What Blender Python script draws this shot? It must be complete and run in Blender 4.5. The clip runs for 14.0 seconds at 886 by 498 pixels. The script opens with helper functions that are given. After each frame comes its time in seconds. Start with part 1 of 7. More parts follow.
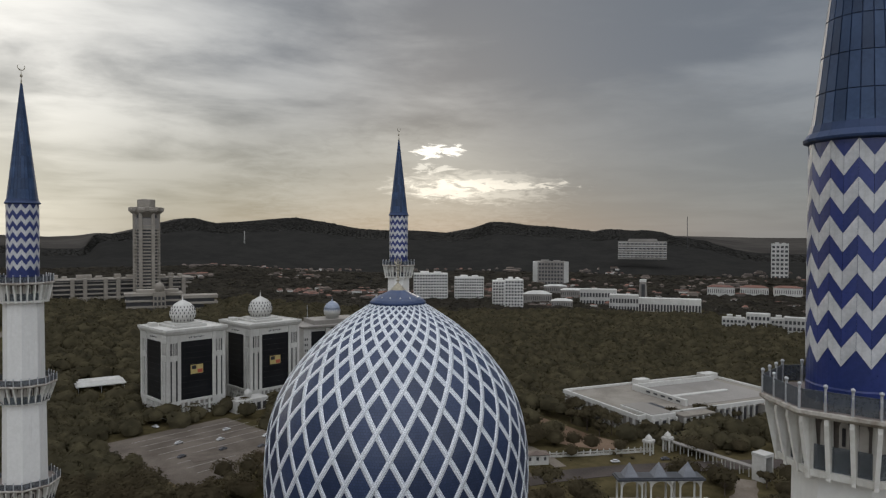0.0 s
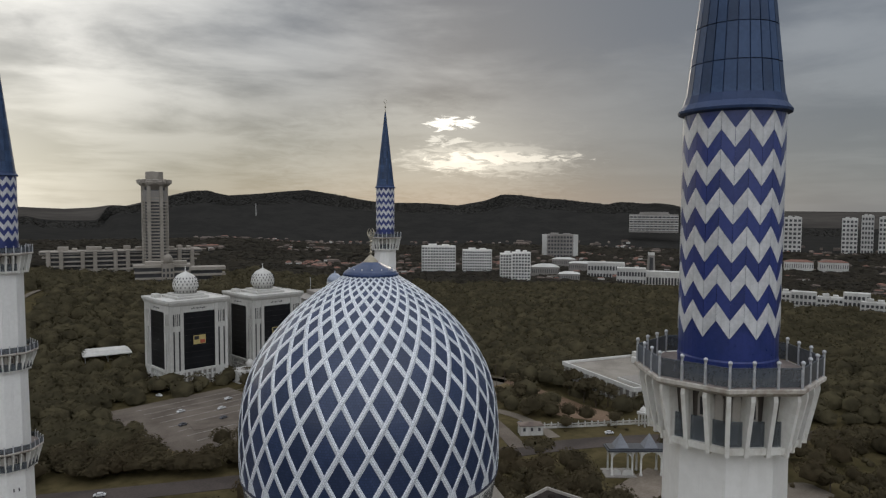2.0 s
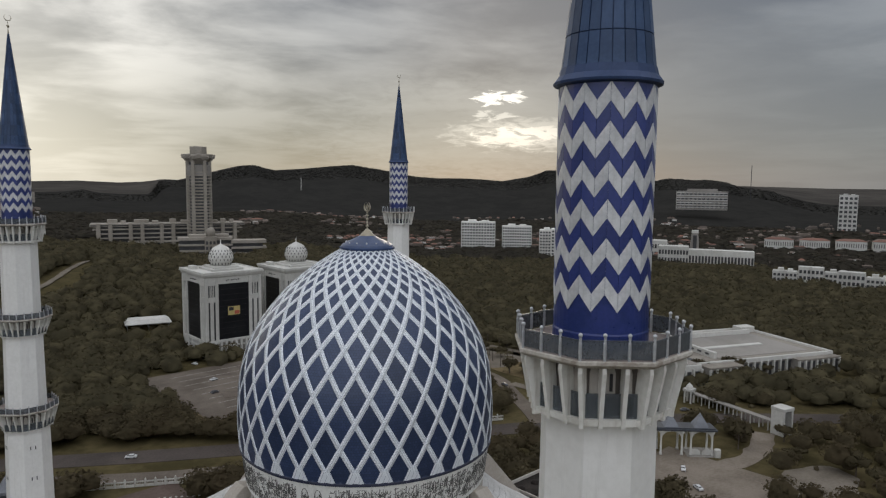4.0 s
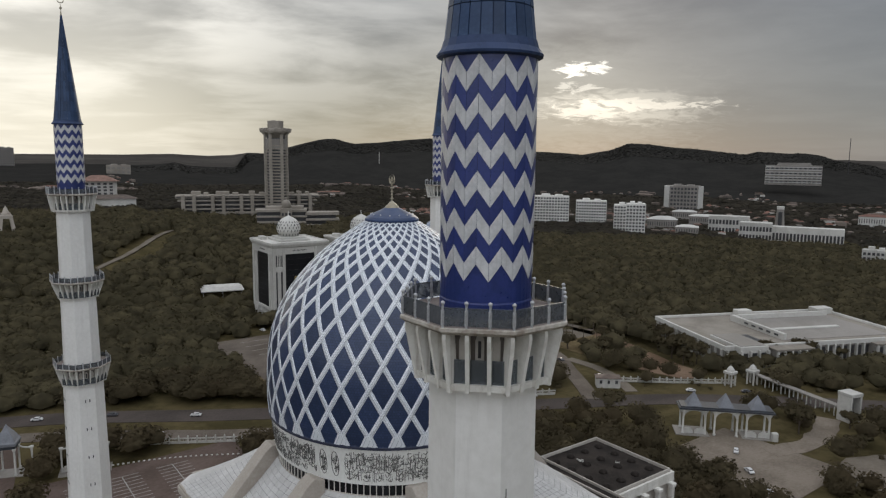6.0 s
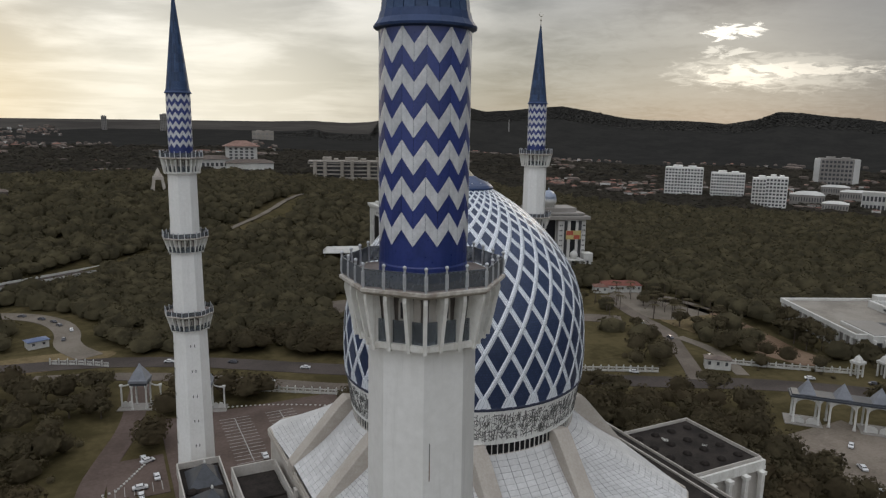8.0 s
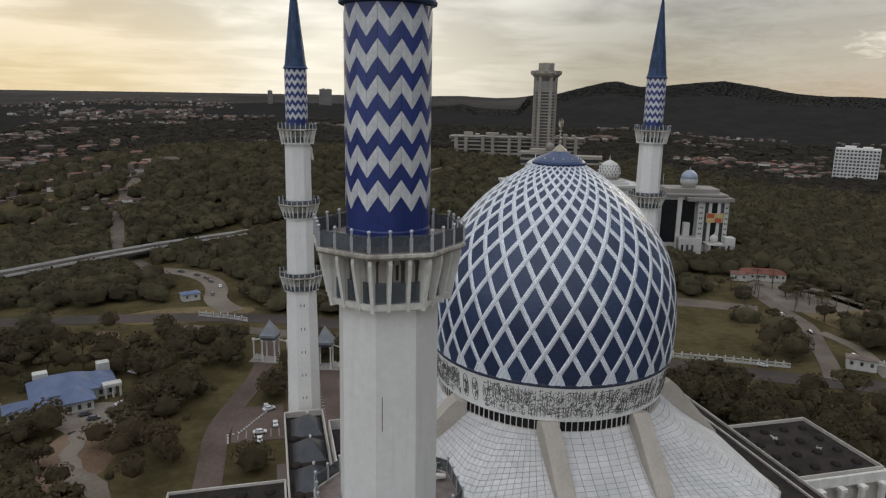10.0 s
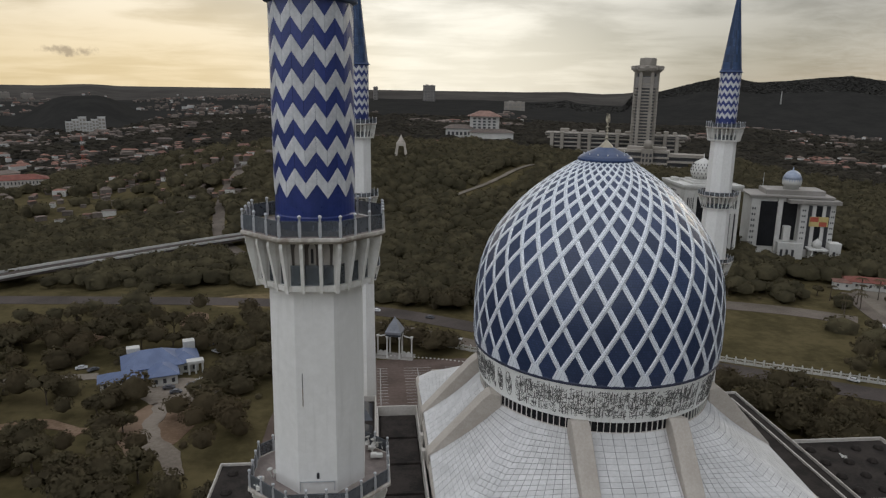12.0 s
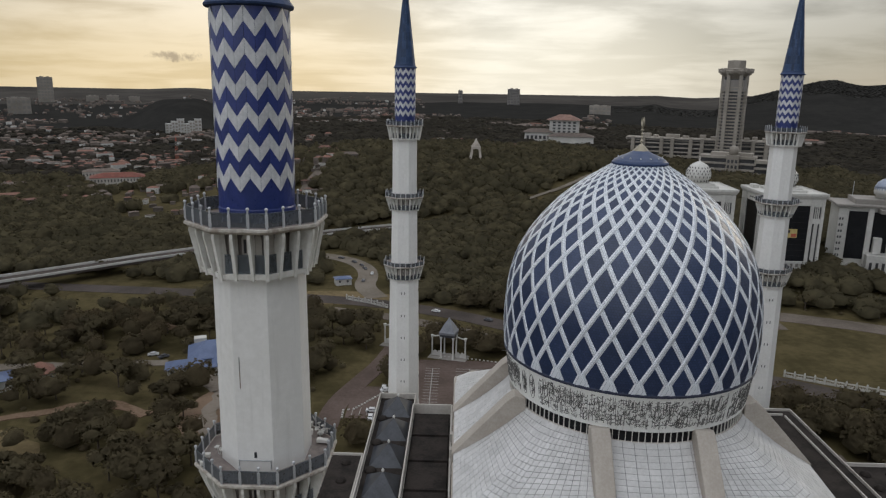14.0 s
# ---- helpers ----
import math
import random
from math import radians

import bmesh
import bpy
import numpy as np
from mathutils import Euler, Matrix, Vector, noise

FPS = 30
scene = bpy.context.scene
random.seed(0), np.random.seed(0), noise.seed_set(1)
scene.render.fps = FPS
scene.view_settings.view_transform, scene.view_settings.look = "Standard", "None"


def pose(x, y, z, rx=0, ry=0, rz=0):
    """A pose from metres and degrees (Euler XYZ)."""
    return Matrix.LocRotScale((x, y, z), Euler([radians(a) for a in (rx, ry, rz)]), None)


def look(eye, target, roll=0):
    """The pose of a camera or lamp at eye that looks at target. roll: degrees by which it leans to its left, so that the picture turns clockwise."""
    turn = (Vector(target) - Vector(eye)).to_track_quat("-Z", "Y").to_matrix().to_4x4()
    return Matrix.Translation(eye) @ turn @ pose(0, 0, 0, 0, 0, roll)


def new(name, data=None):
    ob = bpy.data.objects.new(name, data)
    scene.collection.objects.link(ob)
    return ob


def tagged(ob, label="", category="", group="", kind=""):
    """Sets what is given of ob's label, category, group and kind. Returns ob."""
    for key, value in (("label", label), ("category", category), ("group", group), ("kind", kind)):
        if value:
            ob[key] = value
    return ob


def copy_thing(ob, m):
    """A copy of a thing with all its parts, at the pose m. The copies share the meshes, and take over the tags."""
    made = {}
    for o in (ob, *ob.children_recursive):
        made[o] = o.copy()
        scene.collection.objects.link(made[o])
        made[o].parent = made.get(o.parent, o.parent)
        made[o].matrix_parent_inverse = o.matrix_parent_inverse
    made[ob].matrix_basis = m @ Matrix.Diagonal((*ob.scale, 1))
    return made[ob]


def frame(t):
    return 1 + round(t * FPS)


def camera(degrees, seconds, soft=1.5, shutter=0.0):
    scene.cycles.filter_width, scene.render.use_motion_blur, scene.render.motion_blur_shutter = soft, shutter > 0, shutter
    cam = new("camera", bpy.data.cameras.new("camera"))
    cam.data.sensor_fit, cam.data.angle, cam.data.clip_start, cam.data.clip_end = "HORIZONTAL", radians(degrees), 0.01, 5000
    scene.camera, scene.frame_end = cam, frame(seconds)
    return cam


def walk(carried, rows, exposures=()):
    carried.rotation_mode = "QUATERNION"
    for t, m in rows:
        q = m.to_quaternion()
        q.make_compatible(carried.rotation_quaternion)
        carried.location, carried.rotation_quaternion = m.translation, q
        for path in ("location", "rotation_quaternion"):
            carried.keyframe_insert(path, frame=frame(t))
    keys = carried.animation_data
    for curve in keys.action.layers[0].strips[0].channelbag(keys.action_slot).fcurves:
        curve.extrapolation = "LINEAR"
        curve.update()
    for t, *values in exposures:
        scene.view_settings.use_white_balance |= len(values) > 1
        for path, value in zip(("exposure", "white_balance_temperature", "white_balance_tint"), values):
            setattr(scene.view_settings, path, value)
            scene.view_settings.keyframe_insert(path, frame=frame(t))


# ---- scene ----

cam = camera(64.8, 14.0, soft=1.25)
PATH = [
    (0, (-117.141, -79.522, 109.706), (-115.65, -78.19, 109.661), 0.2),
    (0.5, (-115.971, -81.126, 109.613), (-114.485, -79.788, 109.549), 0.4),
    (1, (-114.945, -82.681, 109.657), (-113.466, -81.337, 109.573), 0.3),
    (1.5, (-113.568, -84.372, 109.685), (-112.097, -83.021, 109.581), 0.3),
    (2, (-112.3, -86.138, 109.679), (-110.836, -84.781, 109.556), 0.3),
    (4.5, (-103.809, -96.095, 109.531), (-102.48, -94.615, 109.319), 0.6),
    (5, (-101.862, -98.246, 109.533), (-100.577, -96.731, 109.302), 0.6),
    (5.5, (-99.937, -100.329, 109.517), (-98.695, -98.781, 109.268), 0.7),
    (6, (-97.903, -102.512, 109.559), (-96.712, -100.928, 109.289), 0.6),
    (6.5, (-95.771, -104.5, 109.542), (-94.646, -102.872, 109.252), 0.8),
    (7, (-93.512, -106.602, 109.631), (-92.468, -104.925, 109.317), 0.8),
    (7.5, (-91.228, -108.456, 109.693), (-90.266, -106.735, 109.356), 0.9),
    (8, (-88.78, -110.252, 109.788), (-87.91, -108.488, 109.425), 0.9),
    (8.5, (-86.311, -111.958, 109.827), (-85.532, -110.157, 109.439), 1.0),
    (9, (-83.634, -113.529, 109.749), (-82.957, -111.693, 109.34), 1.0),
    (11.5, (-69.696, -119.418, 109.804), (-69.45, -117.486, 109.351), 1.1),
    (12, (-66.447, -120.126, 109.774), (-66.253, -118.187, 109.322), 1.0),
    (12.5, (-63.385, -120.713, 109.773), (-63.243, -118.77, 109.322), 1.0),
    (13, (-60.395, -121.244, 109.769), (-60.312, -119.297, 109.32), 1.1),
    (13.5, (-57.77, -121.848, 109.835), (-57.746, -119.899, 109.386), 1.1),
    (14, (-55.489, -122.167, 109.726), (-55.532, -120.218, 109.28), 1.0),
]
walk(cam, [(t, look(eye, target, roll)) for t, eye, target, roll in PATH])

# ---- light ----
SUN_AZ, SUN_EL = 48.0, 14.0          # degrees east of the y axis, degrees up
world = bpy.data.worlds.new("sky")
scene.world = world
world.use_nodes = True


class Nodes:
    """Short-hand for wiring a node tree."""

    def __init__(self, tree):
        self.t = tree
        tree.nodes.clear()

    def n(self, kind, **props):
        node = self.t.nodes.new(kind)
        for key, value in props.items():
            setattr(node, key, value)
        return node

    def put(self, socket, value):
        if isinstance(value, bpy.types.NodeSocket):
            self.t.links.new(value, socket)
        elif value is not None:
            if isinstance(value, tuple) and len(value) == 3 and socket.type == "RGBA":
                value = (*value, 1.0)
            socket.default_value = value

    def math(self, op, a, b=None, c=None, clamp=False):
        node = self.n("ShaderNodeMath", operation=op, use_clamp=clamp)
        for socket, value in zip(node.inputs, (a, b, c)):
            self.put(socket, value)
        return node.outputs[0]

    def mix(self, fac, a, b, blend="MIX"):
        node = self.n("ShaderNodeMix", data_type="RGBA", blend_type=blend)
        self.put(node.inputs[0], fac)
        self.put(node.inputs[6], a)
        self.put(node.inputs[7], b)
        return node.outputs[2]

    def ramp(self, fac, lo, hi):
        node = self.n("ShaderNodeMapRange", interpolation_type="SMOOTHSTEP")
        self.put(node.inputs[0], fac)
        node.inputs[1].default_value, node.inputs[2].default_value = lo, hi
        return node.outputs[0]

    def noise(self, vec, scale, detail=4.0, rough=0.55, distort=0.0):
        node = self.n("ShaderNodeTexNoise")
        if vec is not None:
            self.put(node.inputs["Vector"], vec)
        node.inputs["Scale"].default_value, node.inputs["Detail"].default_value = scale, detail
        node.inputs["Roughness"].default_value, node.inputs["Distortion"].default_value = rough, distort
        return node.outputs["Fac"]


W = Nodes(world.node_tree)
way = W.n("ShaderNodeTexCoord").outputs["Generated"]
sep = W.n("ShaderNodeSeparateXYZ")
W.put(sep.inputs[0], way)
dx, dy, dz = sep.outputs
up = W.math("MAXIMUM", dz, 0.0)
# cloud sheet seen in perspective
den = W.math("ADD", up, 0.20)
flat = W.n("ShaderNodeCombineXYZ")
W.put(flat.inputs[0], W.math("DIVIDE", dx, den))
W.put(flat.inputs[1], W.math("DIVIDE", dy, den))
W.put(flat.inputs[2], W.math("MULTIPLY", up, 4.0))
thin = W.math("ADD", up, 0.075)
streak = W.n("ShaderNodeCombineXYZ")
W.put(streak.inputs[0], W.math("DIVIDE", dx, thin))
W.put(streak.inputs[1], W.math("DIVIDE", dy, thin))
W.put(streak.inputs[2], W.math("MULTIPLY", up, 9.0))
big = W.noise(flat.outputs[0], 0.75, 2.0, 0.5, 0.2)
fine = W.noise(flat.outputs[0], 2.2, 8.0, 0.56, 0.25)
bank = W.noise(streak.outputs[0], 0.85, 7.0, 0.55, 0.35)
cloud = W.math("ADD", W.math("MULTIPLY", big, 0.42), W.math("ADD", W.math("MULTIPLY", fine, 0.2), W.math("MULTIPLY", bank, 0.38)))


def toward(az, el=0.0):
    """Cosine of the angle to a direction."""
    dot = W.n("ShaderNodeVectorMath", operation="DOT_PRODUCT")
    W.put(dot.inputs[0], way)
    dot.inputs[1].default_value = (math.sin(radians(az)) * math.cos(radians(el)), math.cos(radians(az)) * math.cos(radians(el)), math.sin(radians(el)))
    return dot.outputs["Value"]


warmward, paleward = toward(-22), toward(-3)
pale = W.ramp(paleward, 0.74, 0.995)                                    # broad bright west
lit = W.ramp(cloud, 0.42, 0.60)
lit_grey = W.mix(W.ramp(paleward, 0.35, 0.85), (0.275, 0.298, 0.328), (0.455, 0.472, 0.486))
grey = W.mix(lit, (0.150, 0.172, 0.206), lit_grey)
bright = W.mix(lit, (0.52, 0.51, 0.48), (1.26, 1.22, 1.13))
veil = W.mix(pale, grey, bright)
low = W.math("SUBTRACT", 1.0, W.ramp(up, 0.0, 0.24))                   # 1 at the horizon
low_pale = W.ramp(paleward, 0.87, 0.997)
far_haze = W.mix(W.ramp(paleward, 0.50, 0.90), (0.212, 0.226, 0.230), (0.335, 0.318, 0.245))
haze_col = W.mix(low_pale, far_haze, (1.06, 0.99, 0.81))
haze_col = W.mix(W.math("MULTIPLY", W.ramp(warmward, 0.90, 1.0), 0.9), haze_col, (0.90, 0.68, 0.34))
veil = W.mix(W.math("MULTIPLY", low, 0.80), veil, haze_col)
# the break in the cloud before the sun: a small ragged hole over a long low one, with a soft glow about them
aside = W.math("SUBTRACT", W.math("MULTIPLY", dx, math.cos(radians(SUN_AZ))), W.math("MULTIPLY", dy, math.sin(radians(SUN_AZ))))
rag = W.math("SUBTRACT", 0.5, W.noise(flat.outputs[0], 11.0, 6.0, 0.6, 0.8))


def gap(u, v, wide, high, ragged, soft_lo, soft_hi):
    """1 inside an oval gap, u across from the sun and v up, with a torn rim."""
    a_ = W.math("DIVIDE", W.math("SUBTRACT", aside, u), wide)
    b_ = W.math("DIVIDE", W.math("SUBTRACT", dz, v), high)
    q_ = W.math("ADD", W.math("MULTIPLY", a_, a_), W.math("MULTIPLY", b_, b_))
    q_ = W.math("ADD", q_, W.math("MULTIPLY", rag, ragged))
    return W.math("MULTIPLY", W.math("SUBTRACT", 1.0, W.ramp(q_, soft_lo, soft_hi)), W.math("GREATER_THAN", dy, 0.0))


halo = W.math("MULTIPLY", gap(-0.05, 0.07, 0.24, 0.085, 1.6, 0.0, 1.3), 0.30)
veil = W.mix(halo, veil, (0.62, 0.64, 0.61))
veil = W.mix(W.math("MULTIPLY", gap(0.045, 0.066, 0.115, 0.022, 4.0, 0.0, 1.6), 0.55), veil, (0.90, 0.88, 0.80))
veil = W.mix(W.math("MULTIPLY", gap(0.075, 0.068, 0.095, 0.0075, 8.0, 0.1, 1.3), 0.75), veil, (1.15, 1.10, 0.98))
veil = W.mix(W.math("MULTIPLY", gap(0.01, 0.062, 0.045, 0.014, 7.0, 0.0, 1.4), 0.7), veil, (1.10, 1.06, 0.94))
veil = W.mix(gap(-0.008, 0.116, 0.034, 0.010, 9.0, 0.2, 1.2), veil, (1.22, 1.19, 1.10))
veil = W.mix(W.math("MULTIPLY", gap(-0.012, 0.092, 0.026, 0.006, 9.0, 0.1, 1.3), 0.6), veil, (1.0, 0.98, 0.9))
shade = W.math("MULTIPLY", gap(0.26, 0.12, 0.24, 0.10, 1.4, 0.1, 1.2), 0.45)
veil = W.mix(shade, veil, (0.20, 0.215, 0.235))
# thinner, brighter overcast overhead and to the south, as behind a passing front
high = W.math("ADD", W.ramp(up, 0.38, 0.95), W.math("MULTIPLY", W.ramp(W.math("ADD", W.math("MULTIPLY", dy, -0.72), W.math("MULTIPLY", dx, -0.70)), 0.0, 0.95), 0.8))
veil = W.mix(W.math("MULTIPLY", high, 0.75, clamp=True), veil, (1.32, 1.36, 1.44))
# one small dark cloud low in the west
across = W.math("SUBTRACT", W.math("MULTIPLY", dx, math.cos(radians(-22.0))), W.math("MULTIPLY", dy, math.sin(radians(-22.0))))
across = W.math("DIVIDE", across, 0.030)
above = W.math("DIVIDE", W.math("SUBTRACT", dz, 0.036), 0.008)
spread = W.math("ADD", W.math("MULTIPLY", across, across), W.math("MULTIPLY", above, above))
wisp = W.noise(way, 60.0, 5.0, 0.6)
spread = W.math("ADD", spread, W.math("MULTIPLY", W.math("SUBTRACT", 0.55, wisp), 5.0))
small = W.math("MULTIPLY", W.math("SUBTRACT", 1.0, W.ramp(spread, 0.1, 1.4)), W.math("MULTIPLY", W.math("GREATER_THAN", dy, 0.0), 0.7))
veil = W.mix(small, veil, (0.34, 0.27, 0.20))
nishita = W.n("ShaderNodeTexSky", sky_type="NISHITA", sun_disc=False)
nishita.sun_elevation, nishita.sun_rotation = radians(SUN_EL), radians(SUN_AZ)
back1 = W.n("ShaderNodeBackground")
W.put(back1.inputs[0], nishita.outputs[0])
back1.inputs[1].default_value = 0.05
back2 = W.n("ShaderNodeBackground")
W.put(back2.inputs[0], veil)
back2.inputs[1].default_value = 1.0
both = W.n("ShaderNodeMixShader")
both.inputs[0].default_value = 0.93                       # cloud cover
W.put(both.inputs[1], back1.outputs[0])
W.put(both.inputs[2], back2.outputs[0])
W.put(W.n("ShaderNodeOutputWorld").inputs[0], both.outputs[0])

sun = new("sun", bpy.data.lights.new("sun", "SUN"))
sun.data.energy, sun.data.angle, sun.data.color = 0.35, radians(14), (1.0, 0.90, 0.74)
sun.matrix_world = look((0, 0, 300), (-math.sin(radians(SUN_AZ)) * 300, -math.cos(radians(SUN_AZ)) * 300, 300 - math.tan(radians(SUN_EL)) * 300))

# ---- materials ----


def surface(name, a, b, scale=0.3, rough=0.6, grain=6.0, bump=0.15, metal=0.0, vary=0.0, coords="Object", spec=0.5, dirt=None):
    """Two tones mixed by coarse and fine noise, fine relief, and a change from piece to piece."""
    m = bpy.data.materials.new(name)
    m.use_nodes = True
    N = Nodes(m.node_tree)
    tc = N.n("ShaderNodeTexCoord").outputs[coords]
    if coords == "Object" and scale < 0:
        scale = -scale
    coarse = N.noise(tc, scale, 4.0, 0.6, 0.4)
    small = N.noise(tc, grain, 6.0, 0.65)
    f = N.ramp(N.math("ADD", N.math("MULTIPLY", coarse, 0.6), N.math("MULTIPLY", small, 0.4)), 0.36, 0.64)
    col = N.mix(f, a, b)
    if dirt:
        streak = N.n("ShaderNodeMapping")
        N.put(streak.inputs[0], tc)
        streak.inputs["Scale"].default_value = (1.2, 1.2, 0.07)
        run = N.noise(streak.outputs[0], 1.6, 6.0, 0.7)
        col = N.mix(N.math("MULTIPLY", N.ramp(run, 0.52, 0.75), 0.6), col, dirt)
    if vary:
        rnd = N.n("ShaderNodeObjectInfo").outputs["Random"]
        isl = N.n("ShaderNodeNewGeometry").outputs["Random Per Island"]
        r = N.math("FRACT", N.math("ADD", N.math("MULTIPLY", rnd, 7.3), isl))
        hsv = N.n("ShaderNodeHueSaturation")
        N.put(hsv.inputs["Value"], N.math("ADD", 1.0 - vary, N.math("MULTIPLY", r, 2 * vary)))
        N.put(hsv.inputs["Color"], col)
        col = hsv.outputs[0]
    p = N.n("ShaderNodeBsdfPrincipled")
    N.put(p.inputs["Base Color"], col)
    N.put(p.inputs["Roughness"], N.math("ADD", rough - 0.08, N.math("MULTIPLY", small, 0.16)))
    p.inputs["Metallic"].default_value = metal
    p.inputs["Specular IOR Level"].default_value = spec
    if bump:
        bm_ = N.n("ShaderNodeBump")
        bm_.inputs["Strength"].default_value, bm_.inputs["Distance"].default_value = bump, 0.1
        N.put(bm_.inputs["Height"], small)
        N.put(p.inputs["Normal"], bm_.outputs[0])
    N.put(N.n("ShaderNodeOutputMaterial").inputs[0], p.outputs[0])
    return m


def mosaic(name, a, b, joint, wide, high, rough, vary=0.0):
    """Small tiles with dark joints along the mesh's UV metres."""
    m = bpy.data.materials.new(name)
    m.use_nodes = True
    N = Nodes(m.node_tree)
    uv = N.n("ShaderNodeTexCoord").outputs["UV"]
    brick = N.n("ShaderNodeTexBrick", offset=0.5)
    N.put(brick.inputs["Vector"], uv)
    for key, value in (("Color1", a), ("Color2", b), ("Mortar", joint)):
        N.put(brick.inputs[key], value)
    for key, value in (("Scale", 1.0), ("Mortar Size", 0.035), ("Mortar Smooth", 0.4), ("Brick Width", wide), ("Row Height", high), ("Bias", 0.0)):
        brick.inputs[key].default_value = value
    obj = N.n("ShaderNodeTexCoord").outputs["Object"]
    stain = N.noise(obj, 0.16, 5.0, 0.6)
    col = N.mix(N.math("MULTIPLY", N.ramp(stain, 0.45, 0.75), 0.35), brick.outputs["Color"], joint)
    if vary:
        rnd = N.n("ShaderNodeObjectInfo").outputs["Random"]
        hsv = N.n("ShaderNodeHueSaturation")
        N.put(hsv.inputs["Value"], N.math("ADD", 1.0 - vary, N.math("MULTIPLY", rnd, 2 * vary)))
        N.put(hsv.inputs["Color"], col)
        col = hsv.outputs[0]
    p = N.n("ShaderNodeBsdfPrincipled")
    N.put(p.inputs["Base Color"], col)
    N.put(p.inputs["Roughness"], N.math("ADD", rough, N.math("MULTIPLY", stain, 0.12)))
    bump = N.n("ShaderNodeBump")
    bump.inputs["Strength"].default_value, bump.inputs["Distance"].default_value = 0.25, 0.03
    N.put(bump.inputs["Height"], N.math("SUBTRACT", 1.0, brick.outputs["Fac"]))
    N.put(p.inputs["Normal"], bump.outputs[0])
    N.put(N.n("ShaderNodeOutputMaterial").inputs[0], p.outputs[0])
    return m


white_paint = surface("white_paint", (0.70, 0.69, 0.66), (0.80, 0.79, 0.765), 0.08, 0.55, 1.5, 0.05, dirt=(0.61, 0.60, 0.57))
old_white = surface("old_white", (0.60, 0.58, 0.53), (0.76, 0.75, 0.71), 0.4, 0.65, 3.0, 0.1, dirt=(0.34, 0.29, 0.24), vary=0.05)
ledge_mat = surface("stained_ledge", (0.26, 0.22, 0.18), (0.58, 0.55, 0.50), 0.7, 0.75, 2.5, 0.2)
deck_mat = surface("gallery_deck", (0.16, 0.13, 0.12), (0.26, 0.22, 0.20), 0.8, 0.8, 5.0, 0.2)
dark_glass = surface("tinted_glass", (0.008, 0.008, 0.010), (0.016, 0.017, 0.019), 0.1, 0.30, 1.0, 0.0, spec=0.25)
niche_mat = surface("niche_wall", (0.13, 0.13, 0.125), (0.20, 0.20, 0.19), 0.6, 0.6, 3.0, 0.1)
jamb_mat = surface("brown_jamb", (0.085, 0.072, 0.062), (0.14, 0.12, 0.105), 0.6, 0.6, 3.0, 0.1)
slit_mat = surface("window_slit", (0.02, 0.02, 0.024), (0.035, 0.035, 0.04), 0.5, 0.3, 3.0, 0.0)
rail_glass = surface("railing_panel", (0.058, 0.068, 0.080), (0.120, 0.134, 0.150), 0.9, 0.3, 5.0, 0.05, vary=0.2)
pane_glass = surface("gallery_pane", (0.085, 0.10, 0.115), (0.16, 0.18, 0.20), 1.6, 0.3, 7.0, 0.05, vary=0.2)
steel = surface("galvanised_steel", (0.42, 0.43, 0.45), (0.60, 0.61, 0.63), 2.0, 0.4, 8.0, 0.1, metal=0.4)
blue_tile = surface("cobalt_panel", (0.016, 0.030, 0.125), (0.030, 0.046, 0.19), 0.5, 0.30, 4.0, 0.05, vary=0.14)
white_tile = surface("white_panel", (0.47, 0.48, 0.50), (0.64, 0.64, 0.65), 0.9, 0.36, 5.0, 0.05, vary=0.09, dirt=(0.50, 0.47, 0.43))
# blue-grey tone and wide spread between panels also stand in for sky reflections
spire_blue = surface("spire_panel", (0.022, 0.046, 0.105), (0.042, 0.076, 0.155), 0.6, 0.46, 4.0, 0.04, vary=0.34, spec=0.35)
spire_frame = surface("spire_frame", (0.020, 0.040, 0.10), (0.035, 0.06, 0.14), 0.6, 0.5, 4.0, 0.05, spec=0.3)
dome_blue = mosaic("dome_blue_mosaic", (0.023, 0.040, 0.092), (0.037, 0.057, 0.122), (0.015, 0.023, 0.055), 0.55, 0.48, 0.24, vary=0.2)
dome_white = mosaic("dome_white_mosaic", (0.68, 0.72, 0.77), (0.84, 0.87, 0.90), (0.34, 0.37, 0.43), 0.55, 0.37, 0.36)
cap_blue = surface("cap_blue", (0.026, 0.048, 0.115), (0.042, 0.070, 0.155), 0.3, 0.35, 3.0, 0.08)
gold = surface("gilded", (0.30, 0.27, 0.20), (0.42, 0.38, 0.30), 0.6, 0.4, 5.0, 0.05, metal=0.5)
dark_ring = surface("dark_gutter", (0.02, 0.025, 0.05), (0.035, 0.04, 0.07), 0.5, 0.5, 3.0, 0.1)
band_white = surface("band_stone", (0.68, 0.68, 0.65), (0.80, 0.80, 0.77), 0.15, 0.6, 2.0, 0.08, dirt=(0.42, 0.40, 0.36))
ink = surface("inscription_dark", (0.075, 0.075, 0.072), (0.125, 0.12, 0.115), 0.6, 0.5, 4.0, 0.05)
roof_white = surface("roof_panel", (0.48, 0.475, 0.465), (0.62, 0.61, 0.60), 0.12, 0.62, 2.0, 0.04, vary=0.06, spec=0.3)
roof_joint = surface("roof_joint", (0.17, 0.17, 0.17), (0.26, 0.26, 0.26), 0.3, 0.7, 3.0, 0.1)
beige = surface("beige_concrete", (0.36, 0.32, 0.275), (0.46, 0.42, 0.37), 0.12, 0.75, 2.5, 0.15)
wall_grey = surface("hall_wall", (0.40, 0.37, 0.33), (0.52, 0.49, 0.45), 0.12, 0.7, 2.0, 0.1)
tar = surface("roof_tar", (0.016, 0.0138, 0.0125), (0.040, 0.033, 0.029), 0.2, 0.9, 2.0, 0.3, spec=0.15)
